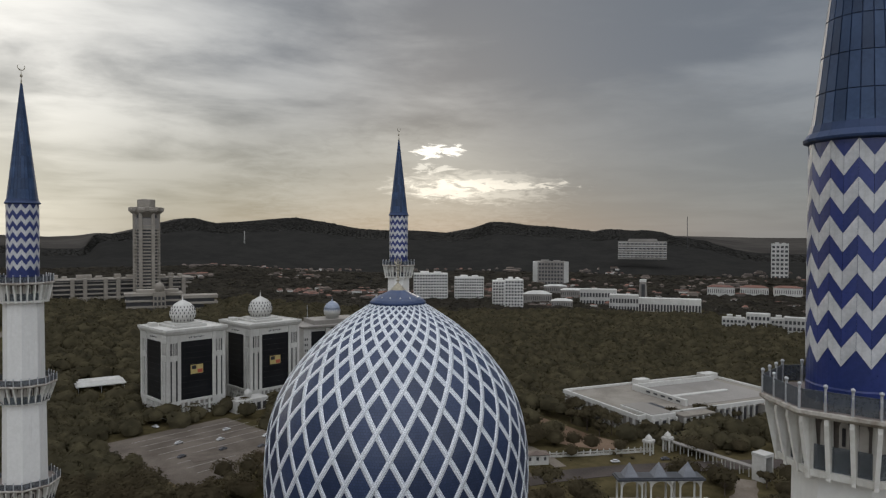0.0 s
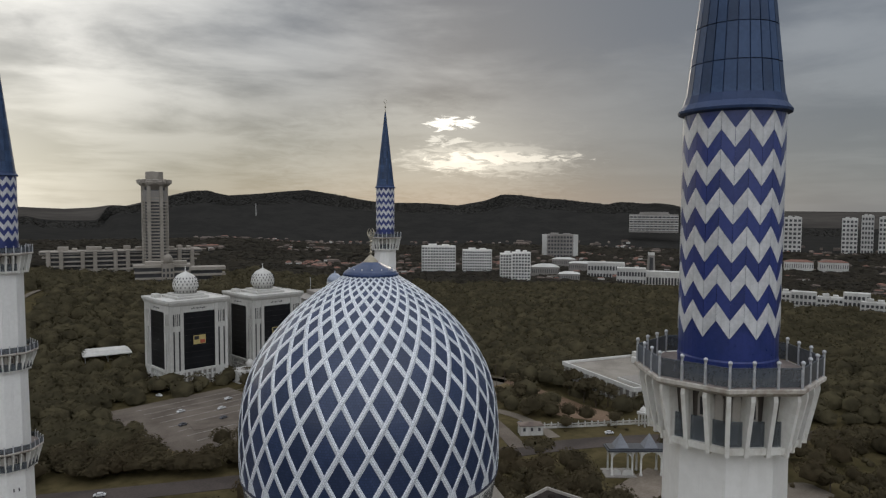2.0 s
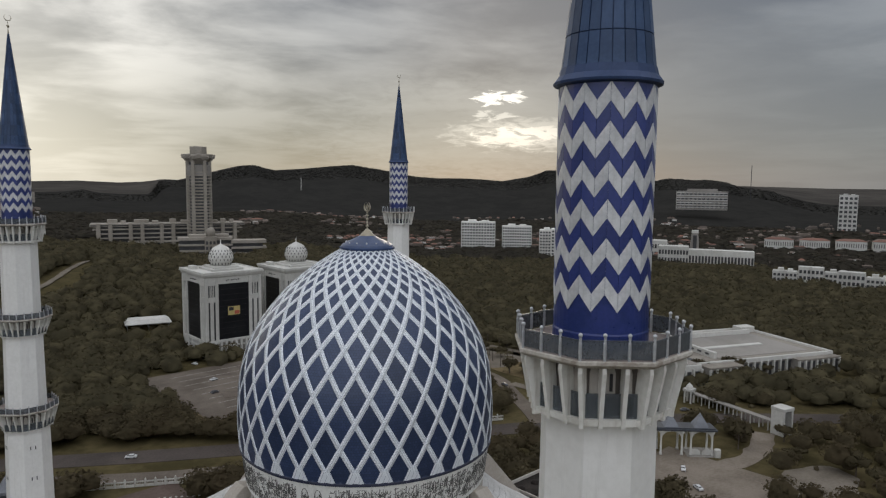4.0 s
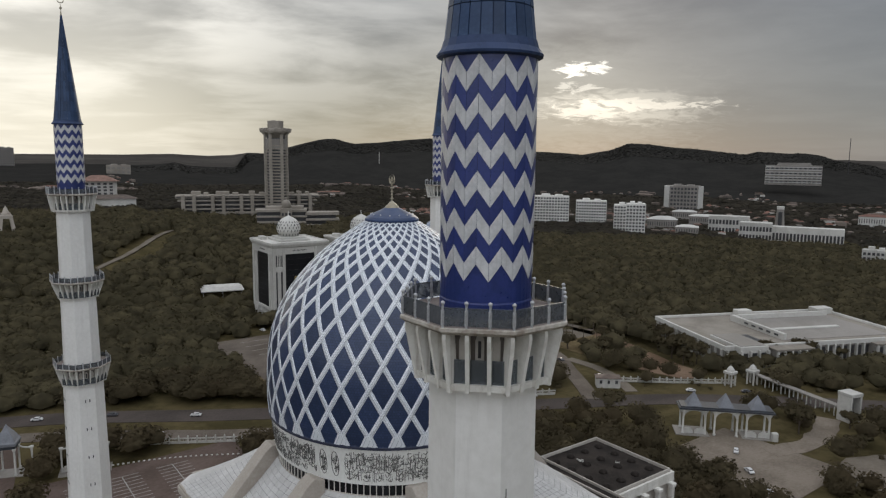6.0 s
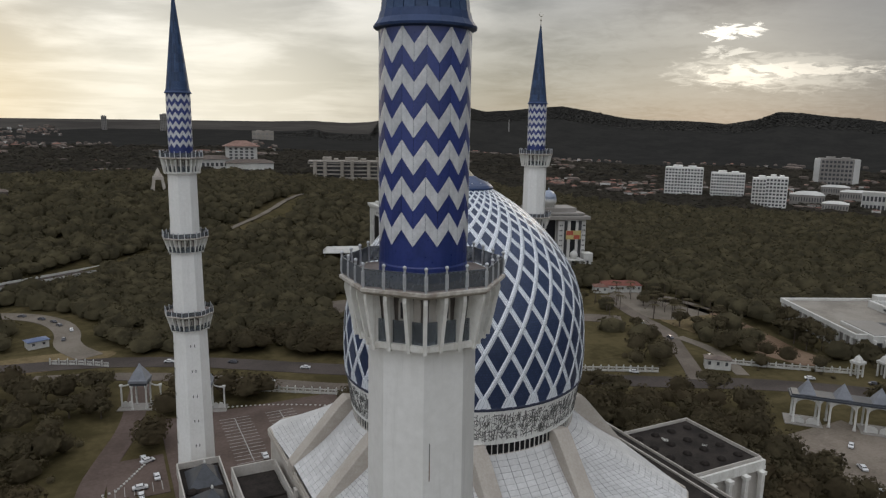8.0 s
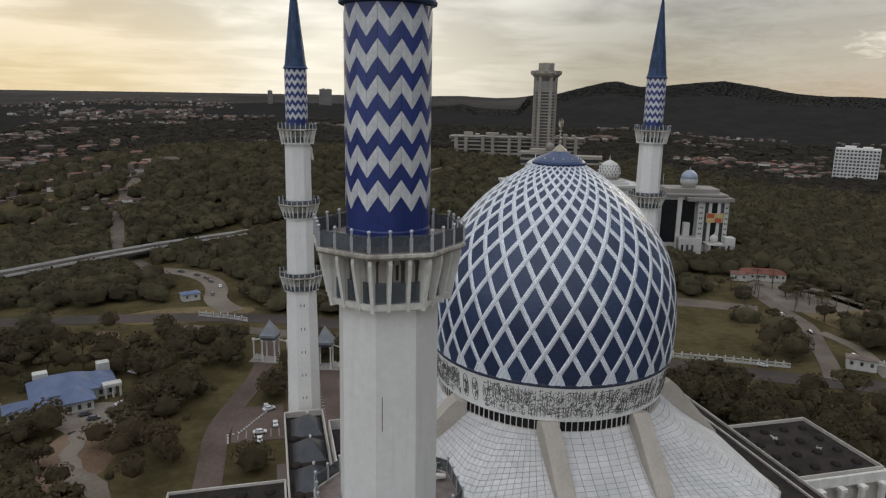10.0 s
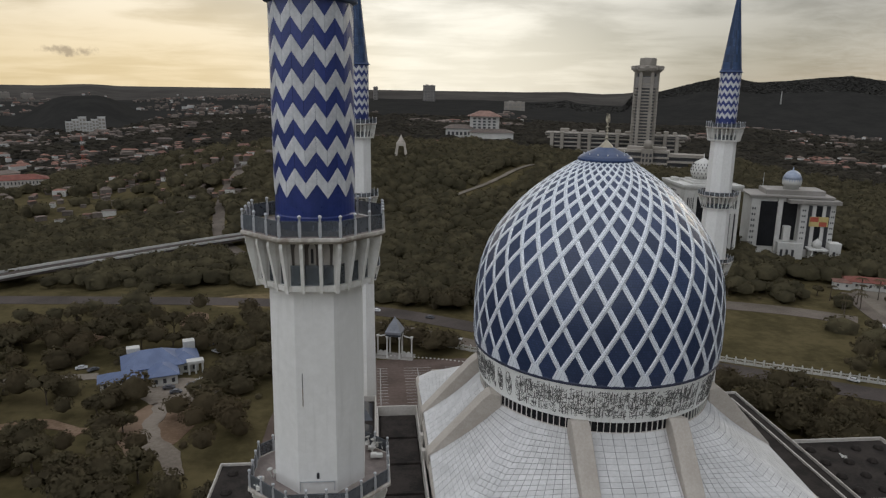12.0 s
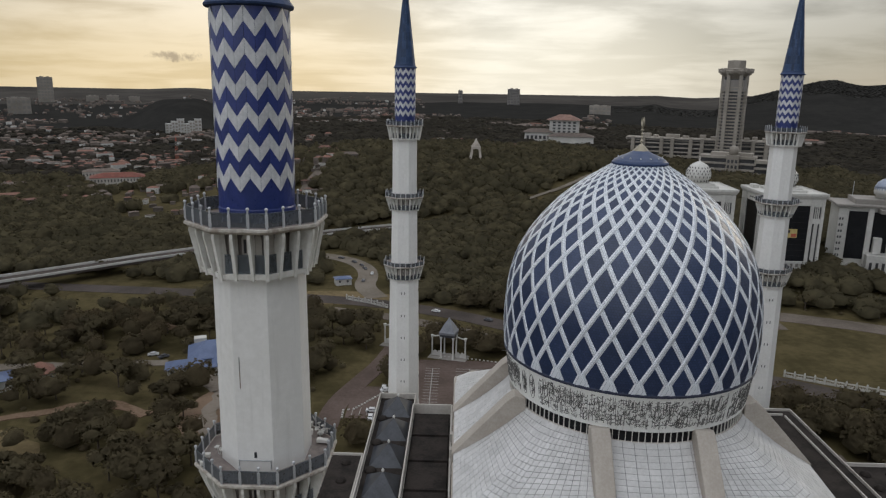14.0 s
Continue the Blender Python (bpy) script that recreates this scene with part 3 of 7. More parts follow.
tagged(new("bay_marking", mesh("bay_marking", *join(*bays), line_white)), "worn white parking bays beside the mosque", "road marking", kind="stuff")
# kerb of alternating light and dark blocks round the car park
ks = []
for k in range(70):
    a = k / 69
    x = -62 + 56 * a
    y = 154 - 22 * a + 4 * math.sin(a * math.pi)
    if k % 2 == 0:
        ks.append(box(x, y, 0.0, x + 0.75, y + 0.35, 0.45, 0.05))
for (x0, y0), (x1, y1) in (((-80, 120), (-91, 102)), ((-91, 102), (-94.5, 101)), ((-94.5, 101), (-94, 94))):
    n = int(math.hypot(x1 - x0, y1 - y0) / 1.5)
    for k in range(n):
        x, y = x0 + (x1 - x0) * k / n, y0 + (y1 - y0) * k / n
        ks.append(box(x, y, 0.0, x + 0.7, y + 0.5, 0.5, 0.05))
tagged(new("kerb", mesh("kerb", *join(*ks), far_white)), "white and dark blocks along the car park kerb", "kerb", kind="stuff")

# ---- minarets ----
A, B, C = (-70.63, -70.61), (-70.7, 70.7), (33.08, 72.88)
OCT = radians(22.5)
TEETH = 12


def octagon(r, z):
    return [(r * math.cos(OCT + math.tau * i / 8), r * math.sin(OCT + math.tau * i / 8), z) for i in range(8)]


def chevron(rise, mat, name, r, drop, high):
    """One slanted panel of half a tooth, curved to radius r; its left edge at z 0 and its right edge at rise."""
    a = math.tau / TEETH / 2
    g = 0.009 / r
    V = []
    for k in range(3):
        th = g + (a - 2 * g) * k / 2
        s = (th / a) * rise
        for rr in (r, r - 0.06):
            V.append((rr * math.cos(th), rr * math.sin(th), s - 0.015))
            V.append((rr * math.cos(th), rr * math.sin(th), s - high + 0.015))
    F = []
    for k in range(2):
        o, q = 4 * k, 4 * k + 4
        F += [(o + 1, q + 1, q, o), (o, q, q + 2, o + 2), (o + 3, q + 3, q + 1, o + 1)]
    F += [(0, 2, 3, 1), (8, 9, 11, 10)]
    return mesh(name, V, F, mat)


TOOTH_TURN = radians(-112.5)
ZIG_TOP, PERIOD, AMP = 115.06, 2.13, 1.02
chev = {}
for mat, key, rr, hh in ((white_tile, "white", 2.815, 1.07), (blue_tile, "blue", 2.805, 1.05)):
    chev[key] = (chevron(AMP, mat, key + "_panel", rr, 0, hh), chevron(-AMP, mat, key + "_panel", rr, 0, hh))


def gallery(parent, z, r, rin, drop, shaft_r):
    """A flared balcony: eight-sided slab at z, fins down to a ring, railing with ball-topped posts."""
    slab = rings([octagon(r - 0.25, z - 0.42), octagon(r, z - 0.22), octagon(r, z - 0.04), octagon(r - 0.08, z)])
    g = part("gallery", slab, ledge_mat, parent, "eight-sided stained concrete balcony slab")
    ring = join(rings([octagon(rin, z - drop), octagon(rin + 0.06, z - drop + 0.38)]))
    part("ring_beam", ring, old_white, g)
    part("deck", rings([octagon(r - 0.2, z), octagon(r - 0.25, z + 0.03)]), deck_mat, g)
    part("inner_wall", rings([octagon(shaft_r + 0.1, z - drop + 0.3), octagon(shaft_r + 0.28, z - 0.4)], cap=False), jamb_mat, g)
    # recessed bays: panes below, arched niches above
    side = 2 * math.sin(math.pi / 8)
    ap = math.cos(math.pi / 8)
    arch = []
    wn = (shaft_r + 0.2) * side / 3
    outline = [(-wn * 0.27, 0.0), (wn * 0.27, 0.0), (wn * 0.27, 1.30), (wn * 0.19, 1.55), (0, 1.70), (-wn * 0.19, 1.55), (-wn * 0.27, 1.30)]
    n_ = len(outline)
    ref = ([(x, y0, h) for y0 in (0.0, 0.10) for x, h in outline], [tuple(range(n_ - 1, -1, -1)), tuple(range(n_, 2 * n_))] + [(i, (i + 1) % n_, n_ + (i + 1) % n_, n_ + i) for i in range(n_)])
    niche_me = mesh("niche", *ref, wall_grey)
    slit_me = mesh("slit", *box(-wn * 0.10, 0.08, 0.3, wn * 0.10, 0.13, 1.30, 0.03), slit_mat)
    pane_me = mesh("pane", *box(-wn * 0.56, 0, 0, wn * 0.56, 0.05, 1.40, 0.02), pane_glass)
    fin_top, fin_bot = r - 0.35, rin
    w_ = 0.115
    inner = shaft_r * ap + 0.25
    prof = [(inner + 0.55, -0.40), (fin_top, -0.40), (fin_top + 0.05, -0.75), (fin_bot + 0.10, -drop + 0.1), (fin_bot + 0.10, -drop - 0.12), (fin_bot - 0.25, -drop - 0.12), (inner + 0.15, -drop + 0.3)]
    k_ = len(prof)
    fin_vf = ([(rr, yy, zz) for yy in (-w_, w_) for rr, zz in prof], [tuple(range(k_)), tuple(range(2 * k_ - 1, k_ - 1, -1))] + [(i, k_ + i, k_ + (i + 1) % k_, (i + 1) % k_) for i in range(k_)])
    fin_me = mesh("fin", *fin_vf, old_white)
    post_vf = join(turned([(0.075, 0), (0.075, 1.28)], 6), turned([(0.05, 1.26), (0.10, 1.31), (0.125, 1.39), (0.10, 1.46), (0.02, 1.51)], 8), box(-0.11, -0.05, 0.15, 0.11, 0.05, 1.0, 0.02))
    post_me = mesh("post", *post_vf, steel)
    for k in range(8):
        a0 = OCT + math.tau * k / 8
        mid = a0 + math.pi / 8
        nrm = Vector((math.cos(mid), math.sin(mid), 0))
        tan = Vector((-math.sin(mid), math.cos(mid), 0))
        for j in range(3):
            f = (j + 0.5) / 3 - 0.5
            # fins stand square to each side, one on the corner and two between
            e = -0.5 + j / 3
            if j == 0:
                piece("fin", fin_me, g, pose(0, 0, z, 0, 0, math.degrees(a0)))
            else:
                off = e * fin_bot * side
                m = Matrix.Translation(tan * off * 1.12) @ pose(0, 0, z, 0, 0, math.degrees(mid)) @ Matrix.Translation((-(1 - ap) * fin_bot, 0, 0))
                piece("fin", fin_me, g, m)
            u = f * (shaft_r + 0.2) * side
            base = nrm * ((shaft_r + 0.16) * ap + 0.06) + tan * u
            turn = Matrix.Translation(base) @ pose(0, 0, 0, 0, 0, math.degrees(mid) - 90)
            piece("niche", niche_me, g, turn @ pose(0, 0, z - drop + 1.55))
            if j == 1:
                piece("slit", slit_me, g, turn @ pose(0, 0.06, z - drop + 1.55))
            piece("pane", pane_me, g, turn @ pose(0, 0.35, z - drop + 0.38))
            # railing
            rr = r - 0.18
            p0 = nrm * (rr * ap) + tan * ((-0.5 + j / 3) * rr * side)
            p1 = nrm * (rr * ap) + tan * ((-0.5 + (j + 1) / 3) * rr * side)
            piece("post", post_me, g, Matrix.Translation(p0 + Vector((0, 0, z))))
            L = (p1 - p0).length
            m = Matrix.Translation((p0 + p1) / 2 + Vector((0, 0, z))) @ pose(0, 0, 0, 0, 0, math.degrees(mid) + 90)
            key = round(L, 3)
            if key not in panel_cache:
                panel_cache[key] = mesh("railing_panel", *join(box(-L / 2 + 0.1, -0.02, 0.10, L / 2 - 0.1, 0.02, 1.05, 0.01), box(-L / 2, -0.035, 1.05, L / 2, 0.035, 1.13, 0.01)), rail_glass)
            piece("railing_panel", panel_cache[key], g, m)
    return g


panel_cache = {}


def minaret():
    me = thing("minaret", Matrix(), "white eight-sided minaret with three balconies and a blue spire", "minaret", "minarets round the mosque")
    for lo, hi, r0, r1 in ((0, 57.6, 5.1, 4.25), (57.6, 77.0, 3.95, 3.72), (77.0, 96.6, 3.60, 3.48)):
        part("shaft", rings([octagon(r0, lo), octagon(r1, hi)]), white_paint, me)
    # pairs of slit windows on the lower shaft
    slit = mesh("slit", *box(-0.10, -0.1, 0, 0.10, 0.06, 0.7), slit_mat)
    for k in range(8):
        mid = OCT + math.tau * k / 8 + math.pi / 8
        for lev in range(6 if k % 2 else 0):
            z = 53.0 - lev * 6.6
            rr = (5.1 - 0.85 * z / 57.6) * math.cos(math.pi / 8)
            for s in (-0.45, 0.45):
                piece("slit", slit, me, pose(rr * math.cos(mid) - s * math.sin(mid), rr * math.sin(mid) + s * math.cos(mid), z, 0, 0, math.degrees(mid) - 90))
    gallery(me, 100.1, 5.31, 4.30, 3.85, 3.42)
    gallery(me, 80.7, 5.70, 4.20, 3.95, 3.80)
    gallery(me, 61.3, 6.15, 4.75, 4.3, 4.35)
    # the drum and its zigzag panels
    part("drum", turned([(2.81, 100.1), (2.81, 101.0), (2.77, 101.1), (2.76, 115.1)], 48), blue_tile, me, "cobalt blue drum", smooth=False)
    step = math.tau / TEETH
    for i in range(TEETH):
        for s in (0, 1):
            turn = math.degrees(TOOTH_TURN + i * step + s * step / 2 - step / 2)
            for lev in range(6):
                z = ZIG_TOP - AMP - lev * PERIOD
                zz = z if s == 0 else z + AMP
                piece("white_panel", chev["white"][s], me, pose(0, 0, zz, 0, 0, turn))
                if lev < 5:
                    piece("blue_panel", chev["blue"][s], me, pose(0, 0, zz - 1.07, 0, 0, turn))
    # spire
    part("eave", turned([(2.82, 115.0), (3.10, 115.1), (3.14, 115.24), (3.06, 115.34), (2.86, 115.60), (2.74, 116.05), (2.6, 116.05)], 24, TOOTH_TURN), spire_frame, me, "flared blue metal eave")
    n = 24
    z0, z1, r0, r1 = 115.95, 138.2, 2.69, 0.16
    part("spire_core", turned([(r0 - 0.05, z0 - 0.2), (r1 - 0.02, z1)], n, TOOTH_TURN), spire_frame, me)
    tiers = [z0 + (z1 - z0) * t for t in (0, 0.085, 0.18, 0.275, 0.37, 0.47, 0.58, 0.70, 0.84, 1.0)]
    rest = []
    for k, (za, zb) in enumerate(zip(tiers, tiers[1:])):
        ra, rb = (r0 + (r1 - r0) * (z - z0) / (z1 - z0) for z in (za, zb))
        h = math.pi / n
        ca = math.cos(h)
        wa, wb = ra * math.sin(h) - 0.03, rb * math.sin(h) - 0.03 * min(1, rb)
        wb = max(wb, 0.004)
        V = [(ra * ca + 0.02, -wa, za + 0.03), (ra * ca + 0.02, wa, za + 0.03), (rb * ca + 0.02, wb, zb - 0.03), (rb * ca + 0.02, -wb, zb - 0.03),
             (ra * ca - 0.06, -wa, za + 0.03), (ra * ca - 0.06, wa, za + 0.03), (rb * ca - 0.06, wb, zb - 0.03), (rb * ca - 0.06, -wb, zb - 0.03)]
        Fp = [(0, 1, 2, 3), (0, 4, 5, 1), (1, 5, 6, 2), (2, 6, 7, 3), (3, 7, 4, 0)]
        pm = mesh("spire_panel", V, Fp, spire_blue) if k < 4 else None
        for i in range(n):
            turn = pose(0, 0, 0, 0, 0, math.degrees(TOOTH_TURN + math.tau * (i + 0.5) / n))
            if pm:
                piece("spire_panel", pm, me, turn)
            else:
                rest.append(moved((V, Fp), turn))
    part("upper_spire", join(*rest), spire_blue, me)
    fin = part("finial", join(turned([(0.16, 138.1), (0.10, 138.9), (0.06, 139.0), (0.05, 140.6)], 8), turned([(0.03, 139.3), (0.20, 139.45), (0.26, 139.65), (0.20, 139.85), (0.03, 140.0)], 10)), gold, me, "pale gilded finial")
    part("crescent", torus(0.62, 0.10, 141.35, 112, 428), gold, fin)
    return me


first = minaret()
first.matrix_basis = pose(*A, 0)
for at in (B, C):
    copy_thing(first, pose(*at, 0))

rust = surface("rust_streak", (0.16, 0.10, 0.07), (0.34, 0.26, 0.21), 2.0, 0.9, 6.0, 0.1)
part("rust_streak", box(-0.955, -3.30, 87.6, -0.90, -3.25, 89.3, 0.01), rust, first, "thin rust stain running down")
part("rust_streak", box(-0.955, -3.305, 88.9, -0.90, -3.255, 90.1, 0.01), niche_mat, first)
part("vent", box(-0.10, -3.37, 81.95, 0.10, -3.2, 82.40, 0.02), slit_mat, first)
part("conduit", join(box(-1.3, -3.42, 81.0, -1.25, -3.34, 81.75), box(-1.3, -3.42, 81.7, 1.2, -3.34, 81.75), box(1.15, -3.42, 81.0, 1.2, -3.34, 81.75)), steel, first)

# ---- the dome ----
OX, OY = -19.2, 20.0
PROFILE = [(25.75, 57.0), (26.05, 59.98), (26.1, 63.36), (25.85, 68.32), (25.15, 72.89), (23.7, 77.46), (21.5, 81.43), (18.85, 84.9), (15.75, 88.28), (12.8, 90.76), (9.95, 92.85), (7.1, 94.63), (4.9, 95.98)]
zz_ = np.linspace(57.0, 95.98, 400)
rr_ = np.interp(zz_, [p[1] for p in PROFILE], [p[0] for p in PROFILE])
kern = np.ones(25) / 25
rr_ = np.convolve(np.pad(rr_, 12, mode="reflect", reflect_type="odd"), kern, mode="valid")
ds = np.hypot(np.diff(rr_), np.diff(zz_))
ASPECT = 1.75
gg_ = np.concatenate([[0.0], np.cumsum(ds / (ASPECT * 0.5 * (rr_[1:] + rr_[:-1])))])     # turn of a band, in radians
ss_ = np.concatenate([[0.0], np.cumsum(ds)])
G_END = float(gg_[-1])
N_BAND = 32
CELL = math.tau / N_BAND
PHASE = radians(3.1)
FOOT = float(np.interp(58.8, zz_, gg_))


def on_dome(theta, g, lift=0.0):
    z = float(np.interp(g, gg_, zz_))
    r = float(np.interp(g, gg_, rr_))
    # outward normal from the slope of the profile
    z2, r2 = float(np.interp(g + 0.01, gg_, zz_)), float(np.interp(g + 0.01, gg_, rr_))
    if g + 0.01 > G_END:
        z2, r2 = z, r
        z1_, r1_ = float(np.interp(g - 0.01, gg_, zz_)), float(np.interp(g - 0.01, gg_, rr_))
        nz, nr = -(r2 - r1_), (z2 - z1_)
    else:
        nz, nr = -(r2 - r), (z2 - z)
    l = math.hypot(nz, nr) or 1.0
    r, z = r + lift * nr / l, z + lift * nz / l
    return (r * math.cos(theta), r * math.sin(theta), z)


dome = thing("mosque_dome", pose(OX, OY, 0), "great blue dome with a white lattice of mosaic bands", "dome")
part("shell", turned([(float(np.interp(g, gg_, rr_)) - 0.04, float(np.interp(g, gg_, zz_))) for g in np.linspace(0, G_END, 40)], 96, cap=False), dark_ring, dome, smooth=True)


def band_width(g):
    r = float(np.interp(g, gg_, rr_))
    return 0.95 * min(1.0, (r / 17.0) ** 0.85)


def band(sign, n=72):
    """A mosaic band that climbs the dome from its foot; sign is its hand."""
    V, uv, R = [], [], []
    for i in range(n + 1):
        g = G_END * i / n
        th = sign * (g - FOOT)
        r = float(np.interp(g, gg_, rr_))
        # across the band, in (turn, climb) of equal scale: along (sign, ASPECT)
        w = band_width(g) / 2
        l = math.hypot(1.0, ASPECT)
        ax, ag = ASPECT / l, -sign / l          # unit vector across, in metres
        row = []
        for e, lift in ((-1, 0.02), (-1, 0.06), (0, 0.07), (1, 0.06), (1, 0.02)):
            t2 = th + e * w * ax / r
            g2 = min(G_END, max(0.0, g + e * w * ag / (ASPECT * r)))
            row.append(on_dome(t2, g2, lift + (0.012 if sign > 0 else 0.0)))
        V.append(row)
        s = float(np.interp(g, gg_, ss_)) * math.hypot(1, 1 / ASPECT)
        uv += [(s, v) for v in (-0.05, 0.0, w, 2 * w, 2 * w + 0.05)]
    P, Q = rings(V, cap=False, closed=False)
    return mesh("band", P, Q, dome_white, True, uv)


def diamond(g0, k=5):
    """A blue panel between four bands; (0, g0) is its middle."""
    h = CELL / 2
    V, uv = [], []
    for i in range(k + 1):
        for j in range(k + 1):
            u, v = -1 + 2 * i / k, -1 + 2 * j / k
            th, g = (u - v) * h / 2, g0 + (u + v) * h / 2
            g = min(G_END, max(0.0, g))
            V.append(on_dome(th, g, 0.03))
            r = float(np.interp(g, gg_, rr_))
            uv.append((th * r, float(np.interp(g, gg_, ss_))))
    F = [(i * (k + 1) + j, (i + 1) * (k + 1) + j, (i + 1) * (k + 1) + j + 1, i * (k + 1) + j + 1) for i in range(k) for j in range(k)]
    return V, F, uv


# the side of the dome that faces the flight gets single panels, the far side joined ones
far_V, far_F, far_uv = [], [], []
row = -1
while True:
    g0 = FOOT + row * CELL / 2
    if g0 - CELL / 2 > G_END:
        break
    V, F, uv = diamond(g0)
    shared = mesh("panel", V, F, dome_blue, True, uv)
    shift = 0.0 if row % 2 else CELL / 2
    for k in range(N_BAND):
        th = PHASE + shift + k * CELL
        deg = (math.degrees(th) + 180) % 360 - 180
        if -205 < deg < -52 or deg > 155:
            piece("panel", shared, dome, pose(0, 0, 0, 0, 0, math.degrees(th)))
        else:
            o = len(far_V)
            c, s = math.cos(th), math.sin(th)
            far_V += [(x * c - y * s, x * s + y * c, z) for x, y, z in V]
            far_F += [tuple(i + o for i in f) for f in F]
            far_uv += uv
    row += 1
piece("panel_field", mesh("panel_field", far_V, far_F, dome_blue, True, far_uv), dome, kind="stuff")
for sign in (1, -1):
    shared = band(sign)
    for k in range(N_BAND):
        piece("band", shared, dome, pose(0, 0, 0, 0, 0, math.degrees(PHASE + k * CELL)))
# feet of the bands: flared white tiles on the lower ring
foot = mesh("foot", *rings([[on_dome(a, g, l) for a, l in ((-w, 0.03), (w, 0.03), (w, 0.13), (-w, 0.13))] for g, w in ((0.004, 0.062), (FOOT + 0.012, 0.026))]), dome_white, uv=[(0, 0), (2, 0), (2, 1), (0, 1)] * 2)
for k in range(N_BAND):
    piece("foot", foot, dome, pose(0, 0, 0, 0, 0, math.degrees(PHASE + k * CELL)))
# cap and finial
cap = part("cap", turned([(5.2, 95.75), (5.35, 96.3), (5.1, 96.6), (4.2, 97.1), (2.4, 97.9), (0.9, 98.7), (0.5, 99.3)], 48), cap_blue, dome, "blue metal cap", smooth=False)
part("cap_rim", turned([(5.3, 95.65), (5.6, 95.75), (5.6, 96.1), (5.3, 96.3)], 48), spire_frame, cap)
stud = mesh("stud", *turned([(0.16, 0), (0.12, 0.2), (0.02, 0.3)], 8), steel)
for k in range(14):
    a = math.tau * k / 14
    piece("stud", stud, cap, pose(4.4 * math.cos(a), 4.4 * math.sin(a), 96.95))
fin = part("finial", join(turned([(1.35, 97.6), (1.55, 97.75), (1.6, 98.25), (1.45, 98.5), (0.85, 99.15), (0.32, 99.65), (0.12, 99.85), (0.10, 103.2)], 20), *[turned([(0.1, z - 0.22), (r * 0.8, z - 0.12), (r, z), (r * 0.8, z + 0.12), (0.1, z + 0.22)], 12) for z, r in ((100.25, 0.36), (101.0, 0.24), (101.7, 0.30), (102.45, 0.40), (103.0, 0.22))]), gold, dome, "pale gilded bell and beaded stem", smooth=True)
part("crescent", moved(join(torus(0.92, 0.20, 104.25, 112, 428, 28), torus(0.36, 0.09, 104.2, 0, 360, 16), tube((0, 0, 103.2), (0, 0, 104.9), 0.07)), pose(0, 0, 0, 0, 0, 92)), gold, fin)
# ring, inscription band, clerestory
part("base_ring", turned([(25.6, 56.55), (25.93, 56.6), (25.98, 57.0), (25.7, 57.15)], 96), dark_ring, dome)


def band_r(z):
    return 24.75 + (z - 50.4) / 6.2 * 0.85


frieze = part("inscription_band", turned([(24.0, 49.15), (24.45, 49.25), (band_r(49.45) + 0.05, 49.45), (band_r(49.65), 49.65), (band_r(56.3), 56.3), (25.66, 56.4), (25.66, 56.6)], 128, cap=False), band_white, dome, "pale inscribed stone band")
rnd = random.Random(5)


def stroke(points, w, r_lift=0.04):
    """A raised dark stroke on the band along (turn in degrees, z) points."""
    R = []
    for i, (a, z) in enumerate(points):
        p, q = points[max(0, i - 1)], points[min(len(points) - 1, i + 1)]
        dx_, dz_ = radians(q[0] - p[0]) * 24.6, q[1] - p[1]
        l = math.hypot(dx_, dz_) or 1
        ox, oz = -dz_ / l * w / 2, dx_ / l * w / 2
        row_ = []
        for s, lift in ((-1, 0.0), (-1, r_lift), (1, r_lift), (1, 0.0)):
            zz = z + s * oz
            rr = band_r(zz) + 0.005 + lift
            th = radians(a) + s * ox / 24.6
            row_.append((rr * math.cos(th), rr * math.sin(th), zz))
        R.append(row_)
    return rings(R)


def line_block(a0, a1, z0, z1, tight):
    """Bars and bows in place of a written block."""
    out = []
    a = a0 + 0.1
    while a < a1 - 0.15:
        h = rnd.random()
        w = rnd.uniform(0.07, 0.12)
        if h < 0.62:
            zb = rnd.choice((z0, z0 + (z1 - z0) * 0.35, z0 + (z1 - z0) * 0.6)) + rnd.uniform(-0.1, 0.4)
            zt = min(z1, zb + rnd.uniform(1.4, 3.0))
            out.append(stroke([(a, zb), (a + rnd.uniform(-0.1, 0.1), (zb + zt) / 2), (a + rnd.uniform(-0.15, 0.15), zt)], w))
        for _ in range(1 if h < 0.4 else 2):
            zc = rnd.uniform(z0 + 0.3, z1 - 0.3)
            ln = rnd.uniform(1.0, 2.8) * tight
            e = min(a1, a + ln)
            dip = rnd.uniform(-0.8, 0.35)
            out.append(stroke([(a + (e - a) * t, min(z1, max(z0, zc + dip * math.sin(math.pi * t) + 0.25 * (t > 0.85)))) for t in (0, 0.25, 0.5, 0.75, 1.0)], w * rnd.uniform(0.9, 1.3)))
        if rnd.random() < 0.5:
            zc = rnd.uniform(z0 + 0.2, z1 - 0.2)
            out.append(stroke([(a, zc), (a + 0.28, zc)], 0.16))
        a += rnd.uniform(0.20, 0.36)
    return join(*out)


